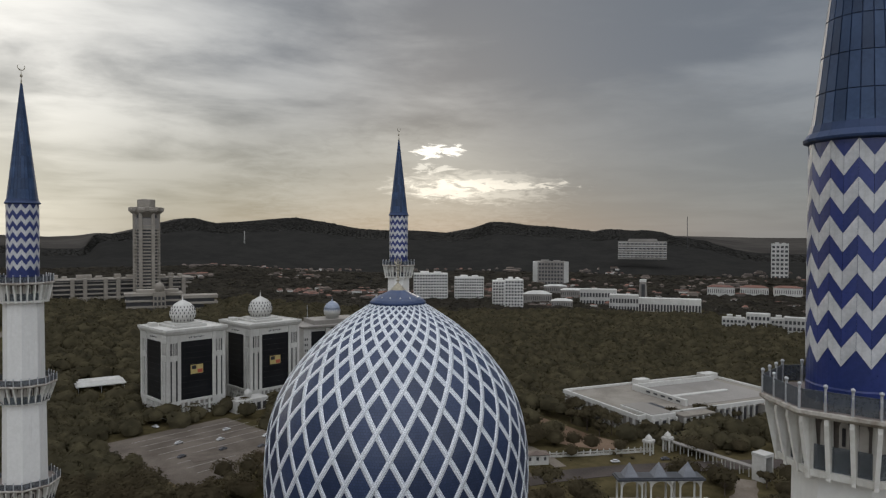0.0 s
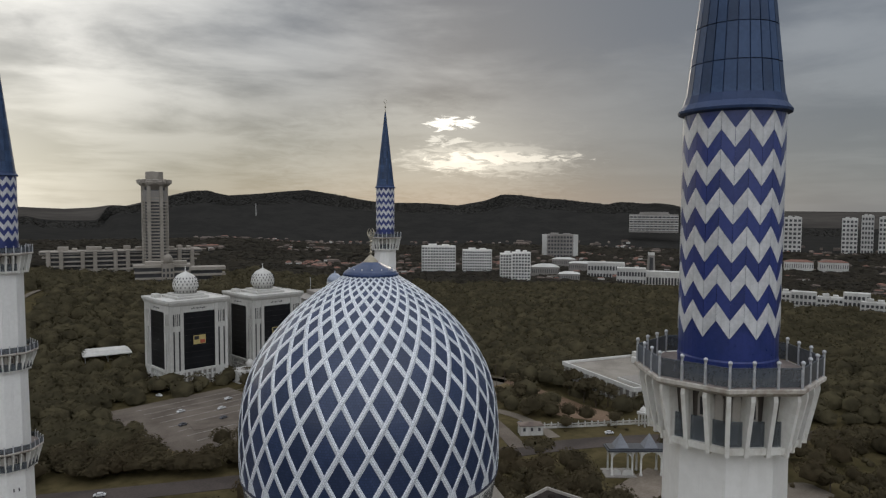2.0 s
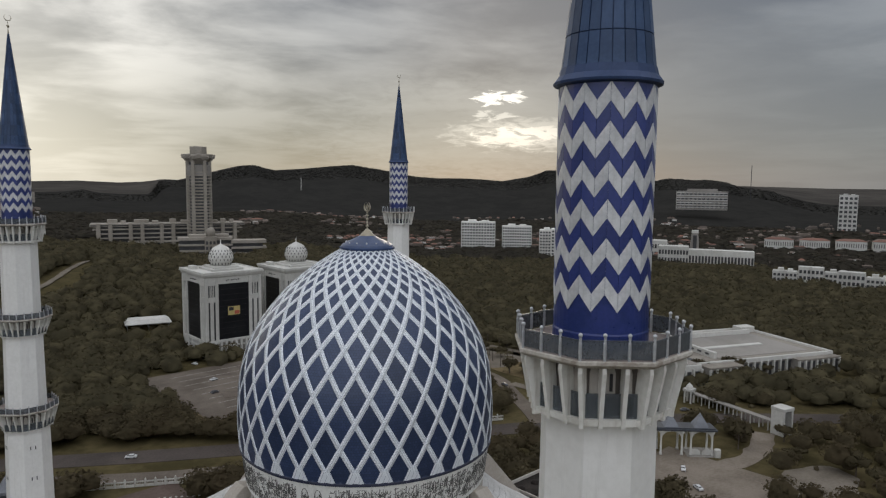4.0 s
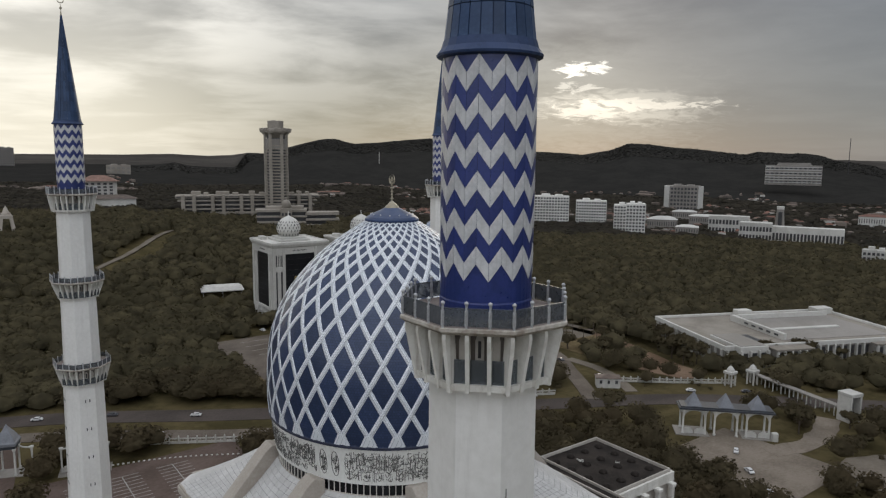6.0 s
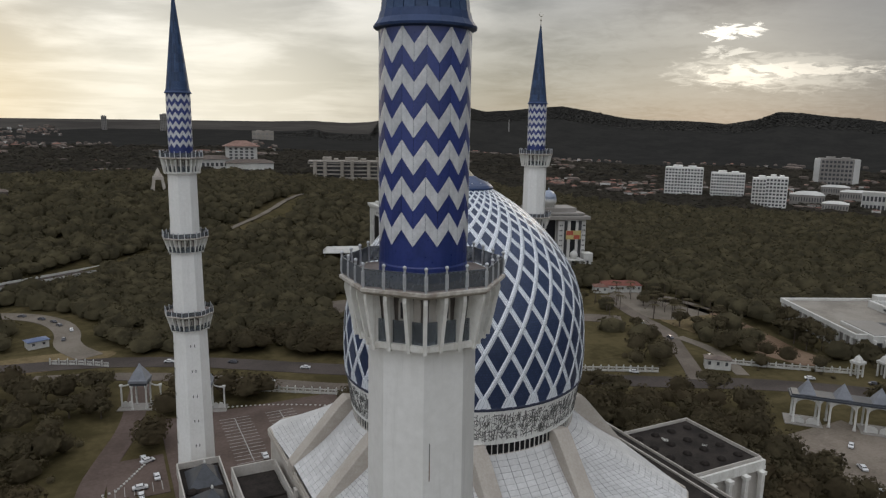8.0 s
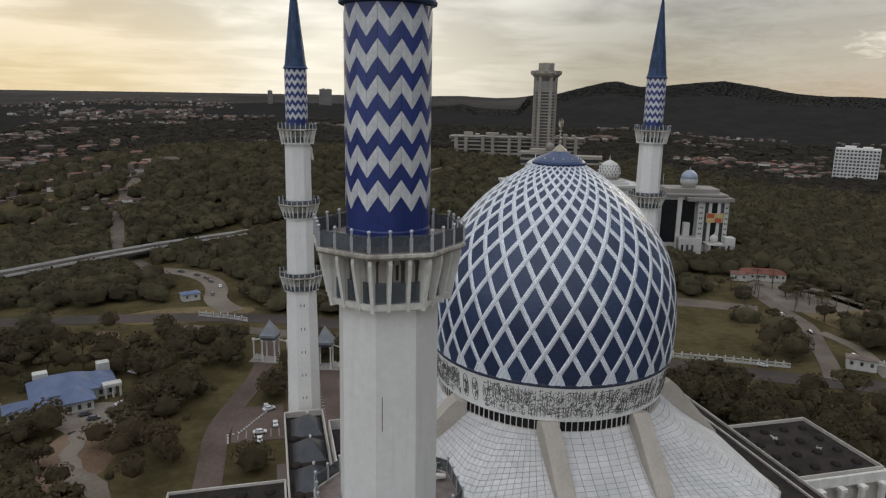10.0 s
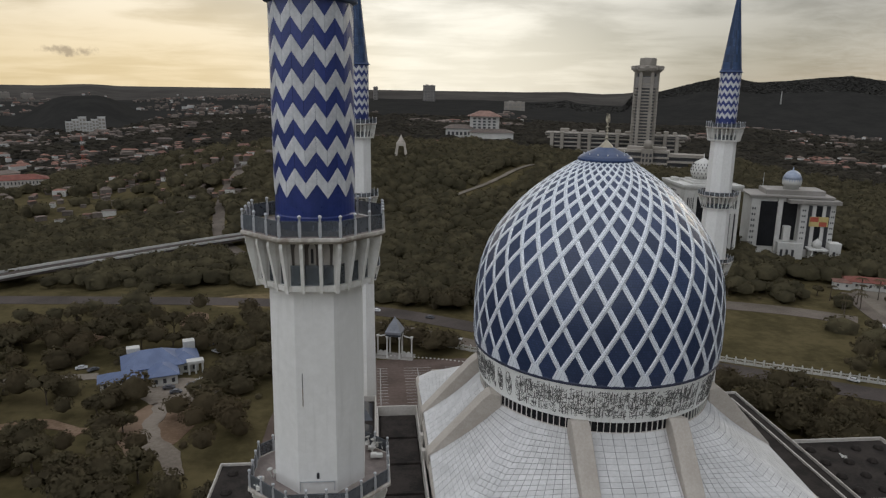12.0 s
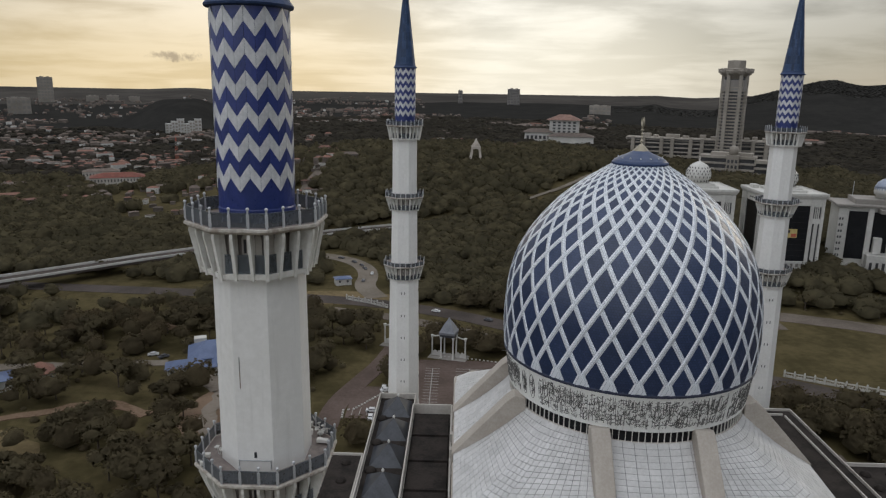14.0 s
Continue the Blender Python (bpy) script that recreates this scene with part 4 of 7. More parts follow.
for k in range(4):
    c = -150 + 90 * k            # middle of the pair of medallions
    for cc in (c - 2.9, c + 2.9):
        if k == 1:
            part("inscription", line_block(cc - 4.1, cc + 1.7, 50.1, 55.9, 1.0), ink, frieze, "dark raised line work")
            continue
        hoop = stroke([(cc + 1.75 * math.cos(math.tau * i / 16), 53.0 + 2.5 * math.sin(math.tau * i / 16)) for i in range(17)], 0.12)
        part("medallion", join(hoop, line_block(cc - 1.4, cc + 1.4, 51.2, 54.8, 0.5)), ink, frieze)
    for j in range(3):
        part("inscription", line_block(c + 7 + 25.4 * j, c + 7 + 25.4 * (j + 1) - 0.2, 50.1, 55.9, 1.0), ink, frieze, "dark raised line work")
part("clerestory", turned([(24.0, 46.8), (24.0, 49.3)], 96, cap=False), dark_glass, dome, "dark clerestory glass")
part("sill", turned([(23.95, 46.7), (24.4, 46.7), (24.4, 47.0), (23.95, 47.1)], 96, cap=False), beige, dome)
mull = mesh("mullion", *box(23.95, -0.07, 46.9, 24.2, 0.07, 49.2), old_white)
for k in range(128):
    piece("mullion", mull, dome, pose(0, 0, 0, 0, 0, 360 * k / 128))

# ---- the prayer hall under it ----
H = 36.3
EAVE = 36.6
hall = thing("prayer_hall", pose(OX, OY, 0), "great square hall with a white panelled roof and beige ribs", "hall")
HC = 32.6               # where the corner of the eave is cut off
for k in range(4):
    q = pose(0, 0, 0, 0, 0, 90 * k)
    part("wall", moved(box(-HC, -H + 0.6, 0, HC, -H + 1.4, EAVE - 2.4), q), wall_grey, hall)
    part("eave", moved(join(box(-HC, -H - 0.3, EAVE - 3.4, HC, -H + 0.5, EAVE - 2.1, 0.1), box(-HC + 0.4, -H - 0.1, EAVE - 2.1, HC - 0.4, -H + 0.4, EAVE - 1.5, 0.1)), q), beige, hall, "beige eave with a gutter")
    q = pose(0, 0, 0, 0, 0, 90 * k + 45)
    cut = (H + HC) / math.sqrt(2)
    part("wall", moved(box(-2.9, -cut + 0.6, 0, 2.9, -cut + 1.2, EAVE - 2.4), q), wall_grey, hall)
    part("eave", moved(box(-2.7, -cut - 0.3, EAVE - 3.4, 2.7, -cut + 0.5, EAVE - 2.1, 0.1), q), beige, hall)


RIB_OUT = 9.5          # how far a rib's foot stands from the middle of its side


def eave_point(deg):
    """The point on the square eave that belongs to an angle at the drum."""
    rel = (deg + 45) % 90 - 45
    side_ = round((deg - rel) / 90) * 90
    k = abs(rel)
    if k <= 22.5:
        x_, off = H, RIB_OUT * k / 22.5
    elif k <= 41.5:
        x_, off = H, RIB_OUT + (k - 22.5) / 19.0 * (HC - RIB_OUT)
    else:
        f = (k - 41.5) / 7.0
        x_, off = H - f * (H - HC), HC + f * (H - HC)
    p = pose(0, 0, 0, 0, 0, side_) @ Vector((x_, math.copysign(off, rel), 0))
    p.z = EAVE - 2.0 * min(1.0, max(0.0, (off - RIB_OUT) / (HC - RIB_OUT)))
    return p


def roof_point(deg, t):
    """t 0 at the drum, 1 at the eave."""
    a = radians(deg)
    top = Vector((24.35 * math.cos(a), 24.35 * math.sin(a), 47.1))
    p = top.lerp(eave_point(deg), t)
    p.z -= 0.9 * math.sin(math.pi * t) * (1.0 - 0.3 * t)
    return p


near_tiles, pending = 0, []
for k in range(8):
    c = 45 * k - 180
    segs = [(c - 22.5, c + 22.5)] if k % 2 == 0 else [(c - 22.5, c), (c, c + 22.5)]
    under = []
    for a0, a1 in segs:
        nu, nv = (9, 15) if k % 2 == 0 else (13, 20)
        R = [[tuple(roof_point(a0 + (a1 - a0) * i / 8, t / 8) - Vector((0, 0, 0.12))) for i in range(9)] for t in range(9)]
        under.append(rings(R, cap=False, closed=False))
        for i in range(nu):
            for j in range(nv):
                pending.append((c, a0 + (a1 - a0) * i / nu, a0 + (a1 - a0) * (i + 1) / nu, j / nv, (j + 1) / nv))
    part("roof_bay", join(*under), roof_joint, hall)


def roof_tile(a0, a1, t0, t1):
    P = [roof_point(a0, t0), roof_point(a1, t0), roof_point(a1, t1), roof_point(a0, t1)]
    mid = sum(P, Vector()) / 4
    nrm = (P[1] - P[0]).cross(P[3] - P[0])
    if nrm.z < 0:
        nrm = -nrm
    nrm.normalize()
    up_, lo_ = [], []
    for p in P:
        d_ = (mid - p)
        q = p + d_.normalized() * 0.075
        up_.append(tuple(q + nrm * 0.0 - d_ * 0.0))
        lo_.append(tuple(p - nrm * 0.14 + d_.normalized() * 0.05))
    return [*up_, *lo_], [(3, 2, 1, 0), (0, 1, 5, 4), (1, 2, 6, 5), (2, 3, 7, 6), (3, 0, 4, 7)]


rest, single = [], 0
for c, a0, a1, t0, t1 in pending:
    vf = roof_tile(a0, a1, t0, t1)
    if c in (-90, -135) and single < 300:
        part("roof_tile", vf, roof_white, hall)
        single += 1
    else:
        rest.append(vf)
piece("roof_tiles", mesh("roof_tiles", *join(*rest), roof_white), hall, kind="stuff")
# eight ribs, wide and flat-topped, dropping to the eave
for k in range(4):
    for hand in (-1, 1):
        top_ = Vector((24.4 * math.cos(radians(22.5)), hand * RIB_OUT, 0))
        end_ = Vector((H, hand * RIB_OUT, 0))
        run = end_ - top_
        L = run.length
        prof = [(-0.6, 45.5), (-0.6, 49.2), (1.6, 49.8), (3.2, 48.5), (L + 0.4, EAVE - 0.1), (L + 0.5, EAVE - 3.4), (L - 1.5, EAVE - 3.4)]
        n_ = len(prof)
        V = [(r, y, z) for y in (-1.75, 1.75) for r, z in prof]
        F = [tuple(range(n_)), tuple(range(2 * n_ - 1, n_ - 1, -1))] + [(i, n_ + i, n_ + (i + 1) % n_, (i + 1) % n_) for i in range(n_)]
        bm = bmesh.new()
        vs = [bm.verts.new(v) for v in V]
        for f in F:
            bm.faces.new([vs[i] for i in f])
        bmesh.ops.recalc_face_normals(bm, faces=bm.faces)
        bmesh.ops.bevel(bm, geom=bm.edges[:], offset=0.12, segments=1, affect="EDGES")
        me_ = bpy.data.meshes.new("rib")
        bm.to_mesh(me_)
        bm.free()
        me_.materials.append(beige)
        turn = pose(0, 0, 0, 0, 0, 90 * k) @ Matrix.Translation(top_) @ pose(0, 0, 0, 0, 0, math.degrees(math.atan2(run.y, run.x)))
        piece("rib", me_, hall, turn)

# ---- low roofs beside the hall ----
def parapet_roof(name, x0, y0, x1, y1, z, label, floor_drop=1.6, wall=None):
    t = thing(name, pose((x0 + x1) / 2, (y0 + y1) / 2, 0), label, "roof")
    a, b = (x1 - x0) / 2, (y1 - y0) / 2
    part("body", box(-a + 0.3, -b + 0.3, 0, a - 0.3, b - 0.3, z - floor_drop), wall or wall_grey, t)
    part("roof_floor", box(-a + 0.5, -b + 0.5, z - floor_drop, a - 0.5, b - 0.5, z - floor_drop + 0.06), tar, t, "dark tarred roof floor")
    for bx in ((-a, -b, a, -b + 0.35), (-a, b - 0.35, a, b), (-a, -b + 0.35, -a + 0.35, b - 0.35), (a - 0.35, -b + 0.35, a, b - 0.35)):
        part("parapet", box(bx[0], bx[1], z - 3.0, bx[2], bx[3], z, 0.08), wall_grey, t)
    return t, a, b


FOOTPRINTS = [(-20, 20, 62)] + FOOT_PATCH
west, a, b = parapet_roof("west_arcade", -76.6, -58, -66.3, 60.5, 26.0, "long low arcade with dark roof and slate pyramids")
for k in range(9):
    y = 52.25 - k * 12.8
    py = part("pyramid", rings([[(x, yy, 24.42) for x, yy in ((-3.6, y - 5.0), (4.2, y - 5.0), (4.2, y + 5.0), (-3.6, y + 5.0))], [(x, yy, 28.2) for x, yy in ((0.57, y - 0.08), (0.73, y - 0.08), (0.73, y + 0.08), (0.57, y + 0.08))]]), slate, west, "slate-blue roof pyramid")
    part("knob", moved(turned([(0.1, 28.1), (0.28, 28.3), (0.34, 28.6), (0.2, 28.9), (0.04, 29.1)], 10), Matrix.Translation((0.65, y, 0))), far_white, py)
    part("light_well", moved(turned([(1.35, 24.44), (1.30, 24.9), (0.9, 25.3), (0.05, 25.5)], 12), Matrix.Translation((-3.0, y - 6.4, 0))), tar, west)
terrace, a, b = parapet_roof("arcade_terrace", -101.8, -50, -76.9, 28.3, 25.2, "brown flat terrace roof with dark domed lights", 0.6)
well = mesh("roof_light", *turned([(1.25, 24.62), (1.2, 25.0), (0.8, 25.4), (0.05, 25.55)], 12), tar)
for k in range(10):
    for x in (-9.0, -3.0, 3.0, 9.0):
        piece("roof_light", well, terrace, pose(x, b - 4 - 7.6 * k, 0))
CLEAR.append((-104, -52, -75, 31))
inner, a, b = parapet_roof("inner_arcade", -66.2, -58, -56.0, 43.5, 31.0, "flat dark coffered roof against the hall wall", 2.6)
for k in range(9):
    y = 49.05 - k * 11.7
    if k:
        part("beam", box(-a + 0.7, y - 0.35, 28.4, a - 0.7, y + 0.35, 29.6, 0.05), tar, inner)
    cell = [(-a + 0.9, y - 11.1), (a - 0.9, y - 11.1), (a - 0.9, y - 0.6), (-a + 0.9, y - 0.6)]
    mid = (0.0, y - 5.85)
    part("hopper", rings([[(x, yy, 29.2) for x, yy in cell], [(mid[0] + (x - mid[0]) * 0.3, mid[1] + (yy - mid[1]) * 0.3, 28.50) for x, yy in cell]], cap=True), tar, inner)
for y0 in (24, 31):
    part("bracket", box(a - 0.4, y0, 27, a + 0.3, y0 + 1.5, 33.0, 0.05), wall_grey, inner)
east, a, b = parapet_roof("east_hall", 16.6, -26, 37.0, 58.0, 25.6, "dark flat roof between hall and side wing", 0.7, slate)
part("kerb", box(a - 3.4, -b + 4, 24.9, a - 3.0, b - 4, 25.5, 0.05), wall_grey, east, "thin pale upstand along the roof")
part("kerb", box(-a + 2, b - 3.4, 24.9, a - 3.4, b - 3.0, 25.5, 0.05), wall_grey, east)
wing, a, b = parapet_roof("side_wing", 37.2, 5.6, 62.8, 32.2, 24.2, "square side wing with a dark roof and pale fascia", 0.9)
for bx in ((-a - 0.8, -b - 0.8, a + 0.8, -b - 0.1), (-a - 0.8, b + 0.1, a + 0.8, b + 0.8), (a + 0.1, -b - 0.1, a + 0.8, b + 0.1)):
    part("fascia", box(*bx[:2], 20.8, *bx[2:], 23.4, 0.1), old_white, wing)
col = mesh("column", *join(box(-0.6, -0.6, 0, 0.6, 0.6, 21.0, 0.1), box(-0.9, -0.9, 20.0, 0.9, 0.9, 20.9, 0.1)), old_white)
for k in range(5):
    for x, y in ((-a + 1 + k * (2 * a - 2) / 4, -b - 1.4), (a + 1.4, -b + 1 + k * (2 * b - 2) / 4)):
        piece("column", col, wing, pose(x, y, 0))
rnd = random.Random(11)
blob = mesh("roof_dome", *turned([(1.25, 0), (1.2, 0.3), (0.9, 0.75), (0.4, 1.02), (0.05, 1.1)], 14), tar, True)
for i in range(4):
    for j in range(4):
        piece("roof_dome", blob, wing, pose(-9 + 6 * i, -9 + 6 * j, 23.3))


def planter(x, y, z, n=9):
    """A cluster of white dishes and pots on a roof."""
    t = thing("dish_cluster", pose(x, y, z), "cluster of white dishes and pale boxes on a roof", "equipment", "roof equipment")
    r_ = random.Random(int(x * 7 + y * 3))
    for k in range(n):
        px, py = r_.uniform(-0.7, 0.7), r_.uniform(-1.0, 1.0)
        h = r_.uniform(0.2, 0.6)
        if k % 3:
            part("dish", moved(join(tube((0, 0, 0), (0, 0, h), 0.05), turned([(0.05, h), (0.16, h + 0.06), (0.22, h + 0.15), (0.21, h + 0.16), (0.04, h + 0.05)], 12)), Matrix.Translation((px, py, 0)) @ pose(0, 0, 0, r_.uniform(-30, 30), r_.uniform(-30, 30))), far_white, t)
        else:
            part("box", moved(box(-0.25, -0.2, 0, 0.25, 0.2, h * 0.7, 0.04), Matrix.Translation((px, py, 0))), old_white, t)
    return t


planter(47.0, 24.5, 23.3)
planter(54.5, 17.0, 23.3)
planter(-66.6, -68.6, 80.95, 10)
planter(-67.6, -67.2, 80.95, 8)
planter(-74.6, -72.6, 80.95, 5)

# ---- gates ----


def pavilion(name, m, bays, label):
    """Arched gate pavilion; each bay has four columns, a canopy slab and a pointed roof."""
    t = thing(name, m, label, "gate", "gates")
    L = 12.0
    tot = L * bays
    part("canopy", join(box(-tot / 2, -4.2, 10.2, tot / 2, 4.2, 10.9, 0.1), box(-tot / 2 + 0.6, -3.6, 10.9, tot / 2 - 0.6, 3.6, 11.4, 0.1)), slate, t, "blue-grey canopy slab")
    colm = mesh("column", *join(turned([(0.62, 0), (0.62, 0.8), (0.42, 0.9), (0.40, 8.4), (0.75, 9.6), (0.95, 10.2)], 12)), far_white, True)
    for k in range(bays):
        cx = -tot / 2 + L * (k + 0.5)
        part("peak", rings([[(cx - 2.9, -2.9, 11.4), (cx + 2.9, -2.9, 11.4), (cx + 2.9, 2.9, 11.4), (cx - 2.9, 2.9, 11.4)], [(cx - 2.3, -2.3, 12.6), (cx + 2.3, -2.3, 12.6), (cx + 2.3, 2.3, 12.6), (cx - 2.3, 2.3, 12.6)], [(cx - 0.08, -0.08, 16.6), (cx + 0.08, -0.08, 16.6), (cx + 0.08, 0.08, 16.6), (cx - 0.08, 0.08, 16.6)]]), peak_grey, t, "blue-grey pointed pyramid roof")
        for sx_ in (-4.2, 4.2):
            for sy_ in (-3.2, 3.2):
                piece("column", colm, t, pose(cx + sx_, sy_, 0))
        for sy_ in (-3.4, 3.1):
            n = 12
            outer = [(cx - 5.6, 10.2), *[(cx - 3.7 * math.cos(math.pi * i / n), 7.4 + 2.4 * math.sin(math.pi * i / n)) for i in range(n + 1)], (cx + 5.6, 10.2)]
            lower = [(cx - 5.6, 8.6), *[(cx - 3.7 * math.cos(math.pi * i / n), 7.1 + 2.4 * math.sin(math.pi * i / n)) for i in range(n + 1)], (cx + 5.6, 8.6)]
            q = len(outer)
            Vv = [(x, yy, z) for yy in (sy_, sy_ + 0.3) for x, z in outer + [(x, 10.2) for x, z in reversed(outer)]]
            w2 = 2 * q
            Ff = []
            for i in range(q - 1):
                a_, b_ = i, i + 1
                c_, d_ = w2 - 2 - i, w2 - 1 - i
                if abs(Vv[a_][2] - Vv[d_][2]) + abs(Vv[b_][2] - Vv[c_][2]) > 0.01:
                    Ff += [(a_, b_, c_, d_), (w2 + d_, w2 + c_, w2 + b_, w2 + a_), (a_, w2 + a_, w2 + b_, b_)]
            part("arch", (Vv, Ff), far_white, t)
        if k != 1:
            for h_ in (-2.4, 2.4):
                arc = [(cx + h_ - 2.1 * math.cos(math.pi * i / 10), 1.2 + 1.5 * math.sin(math.pi * i / 10)) for i in range(11)]
                ring_ = [(cx + h_ - 2.1, 0.0), *arc, (cx + h_ + 2.1, 0.0)]
                part("screen", rings([[(x, yy, z) for x, z in ring_] for yy in (-3.3, -2.95)]), far_white, t, "low white round-topped screen")
    if bays > 1:
        part("plinth", join(box(-tot / 2 - 1, -5.2, -0.3, -6.2, 4.8, 0.35, 0.1), box(6.2, -5.2, -0.3, tot / 2 + 1, 4.8, 0.35, 0.1)), far_grey, t)
        part("pier", join(box(tot / 2 - 1.2, -5.6, 0, tot / 2 + 1.2, -3.6, 3.4, 0.3)), far_white, t)
    return t


def railing(points, name="wall_fence", high=2.2, step=3.2):
    """A pale boundary wall of piers and pointed panels."""
    t = thing(name, pose(*points[0], 0), "pale boundary fence of piers and arched panels", "fence", "fences")
    pier_me = mesh("pier", *join(box(-0.3, -0.3, 0, 0.3, 0.3, high + 0.4, 0.06), turned([(0.34, high + 0.4), (0.2, high + 0.8), (0.02, high + 1.0)], 8)), far_white)
    pan_me = mesh("panel", *join(box(-step / 2 + 0.3, -0.1, 0, step / 2 - 0.3, 0.1, high * 0.45, 0.04), box(-step / 2 + 0.3, -0.06, high * 0.8, step / 2 - 0.3, 0.06, high, 0.03), *[box(-step / 2 + 0.55 + 0.55 * k, -0.05, high * 0.45, -step / 2 + 0.67 + 0.55 * k, 0.05, high * 0.8) for k in range(5)]), far_white)
    pts = resample(points, step)
    o = points[0]
    for (x0, y0), (x1, y1) in zip(pts, pts[1:]):
        a = math.degrees(math.atan2(y1 - y0, x1 - x0))
        piece("pier", pier_me, t, pose(x0 - o[0], y0 - o[1], tz(x0, y0)))
        piece("panel", pan_me, t, pose((x0 + x1) / 2 - o[0], (y0 + y1) / 2 - o[1], tz(x0, y0), 0, 0, a))
    return t


ang = math.degrees(math.atan2(31 - 58, 164 - 138))
pavilion("gate_pavilion", pose(152.8, 43.1, 0, 0, 0, ang), 3, "white arched gate with three pale pointed roofs")


def kiosk(m):
    """One pointed roof on four slim columns between two free-standing flanking columns and scrolled screens."""
    t = thing("gate_kiosk", m, "white kiosk with one blue-grey pointed roof", "gate", "gates")
    part("roof", rings([[(sx_ * r, sy_ * r, z) for sx_, sy_ in ((-1, -1), (1, -1), (1, 1), (-1, 1))] for r, z in ((3.3, 10.6), (3.4, 11.6), (3.0, 12.1), (2.5, 13.2), (1.5, 15.0), (0.6, 16.4), (0.06, 17.6))]), peak_grey, t, "blue-grey pointed roof")
    part("beam", join(*[moved(box(-3.1, -3.1, 9.6, 3.1, -2.5, 10.6, 0.08), pose(0, 0, 0, 0, 0, 90 * k)) for k in range(4)]), slate, t, "blue-grey eaves beam")
    colm = mesh("column", *turned([(0.50, -0.5), (0.50, 0.7), (0.34, 0.9), (0.32, 8.2), (0.55, 9.1), (0.72, 9.7)], 12), far_white, True)
    for sx_ in (-2.6, 2.6):
        for sy_ in (-2.6, 2.6):
            piece("column", colm, t, pose(sx_, sy_, 0))
    for s_ in (-1, 1):
        piece("column", colm, t, pose(s_ * 7.2, 0, -0.6))
        arm = []
        for i in range(9):
            a_ = math.pi / 2 * i / 8
            x, z = s_ * (7.2 - 3.9 * math.sin(a_)), 8.4 + 1.5 * (1 - math.cos(a_))
            arm.append([(x, -0.2, z), (x, 0.2, z), (x, 0.2, z + 0.45), (x, -0.2, z + 0.45)])
        part("arm", rings(arm), far_white, t)
        for c_ in (4.0, 5.9):
            ring_ = [(s_ * c_ - 0.9, 0.0), *[(s_ * c_ - 0.9 * math.cos(math.pi * i / 10), 1.5 + 1.0 * math.sin(math.pi * i / 10)) for i in range(11)], (s_ * c_ + 0.9, 0.0)]
            part("screen", rings([[(x, yy, z) for x, z in ring_] for yy in (-0.16, 0.16)]), far_white, t, "low white scrolled screen")
    part("plinth", box(-8.2, -3.6, -0.4, 8.2, 3.6, 0.25, 0.1), far_grey, t)
    return t


kiosk(pose(-80, 166, 0, 0, 0, -20))
kiosk(pose(-58.5, 154, 0, 0, 0, -15))
FOOTPRINTS += [(151, 46, 26), (-80, 166, 11), (-58.5, 154, 11)]
railing([(76, 142), (95, 132), (114, 123), (131, 114)])
railing([(-50, 172), (-26, 158), (6, 139), (30, 124)])
railing([(-114, 232), (-100, 225), (-90, 218)])
railing([(166, 112), (190, 92), (214, 74)])


def hut(name, m, w, d, h, roof, label, over=0.5, pitch=0.35, wall=None, plain=False):
    """A small house with door, windows and a hipped roof."""
    t = thing(name, m, label, "house", "houses")
    part("wall", box(-w / 2, -d / 2, -3, w / 2, d / 2, h, 0.05), wall or far_white, t)
    e = over
    rh = pitch * d / 2
    lx = max(0.2, w / 2 - d / 2)
    part("roof", rings([[(-w / 2 - e, -d / 2 - e, h), (w / 2 + e, -d / 2 - e, h), (w / 2 + e, d / 2 + e, h), (-w / 2 - e, d / 2 + e, h)], [(-w / 2 - e, -d / 2 - e, h + 0.2), (w / 2 + e, -d / 2 - e, h + 0.2), (w / 2 + e, d / 2 + e, h + 0.2), (-w / 2 - e, d / 2 + e, h + 0.2)], [(-lx, -0.1, h + 0.2 + rh), (lx, -0.1, h + 0.2 + rh), (lx, 0.1, h + 0.2 + rh), (-lx, 0.1, h + 0.2 + rh)]]), roof, t)
    n = 0 if plain else max(2, int(w / 3.2))
    for k in range(n):
        x = -w / 2 + (k + 0.5) * w / n
        for y in (-d / 2 - 0.05, d / 2 - 0.05):
            part("window", box(x - 0.6, y, h * 0.45, x + 0.6, y + 0.1, h * 0.8), far_dark, t)
    return t


hut("red_house", pose(218, 244, 0, 0, 0, -24), 25, 12, 4.6, roof_oxide, "long house with a terracotta hip roof")
hut("porch_house", pose(203, 246, 0, 0, 0, -28), 9, 8, 4.0, tile_red, "small terracotta-roofed annex house")
hut("guard_house", pose(160, 108, 0, 0, 0, -40), 11, 6, 4.6, tile_brown, "small pale guard house by the gate road")
for x, y in ((209, 74), (220, 69)):
    t = thing("bell_kiosk", pose(x, y, 0), "small white domed kiosk on four legs", "kiosk", "white kiosks")
    for sx_ in (-1.6, 1.6):
        for sy_ in (-1.6, 1.6):
            part("leg", box(sx_ - 0.35, sy_ - 0.35, 0, sx_ + 0.35, sy_ + 0.35, 6.2, 0.05), far_white, t)
    part("top", join(box(-2.4, -2.4, 6.2, 2.4, 2.4, 7.4, 0.15), turned([(1.8, 7.4), (1.7, 8.2), (1.1, 9.2), (0.3, 9.8), (0.05, 10.4)], 14)), far_white, t)
    FOOTPRINTS.append((x, y, 6))
FOOTPRINTS += [(218, 244, 18), (160, 106, 11)]
# covered walkway to the square portal
walkway = thing("covered_walk", pose(215, 48, 0), "long pale covered walkway with a square portal", "walkway")
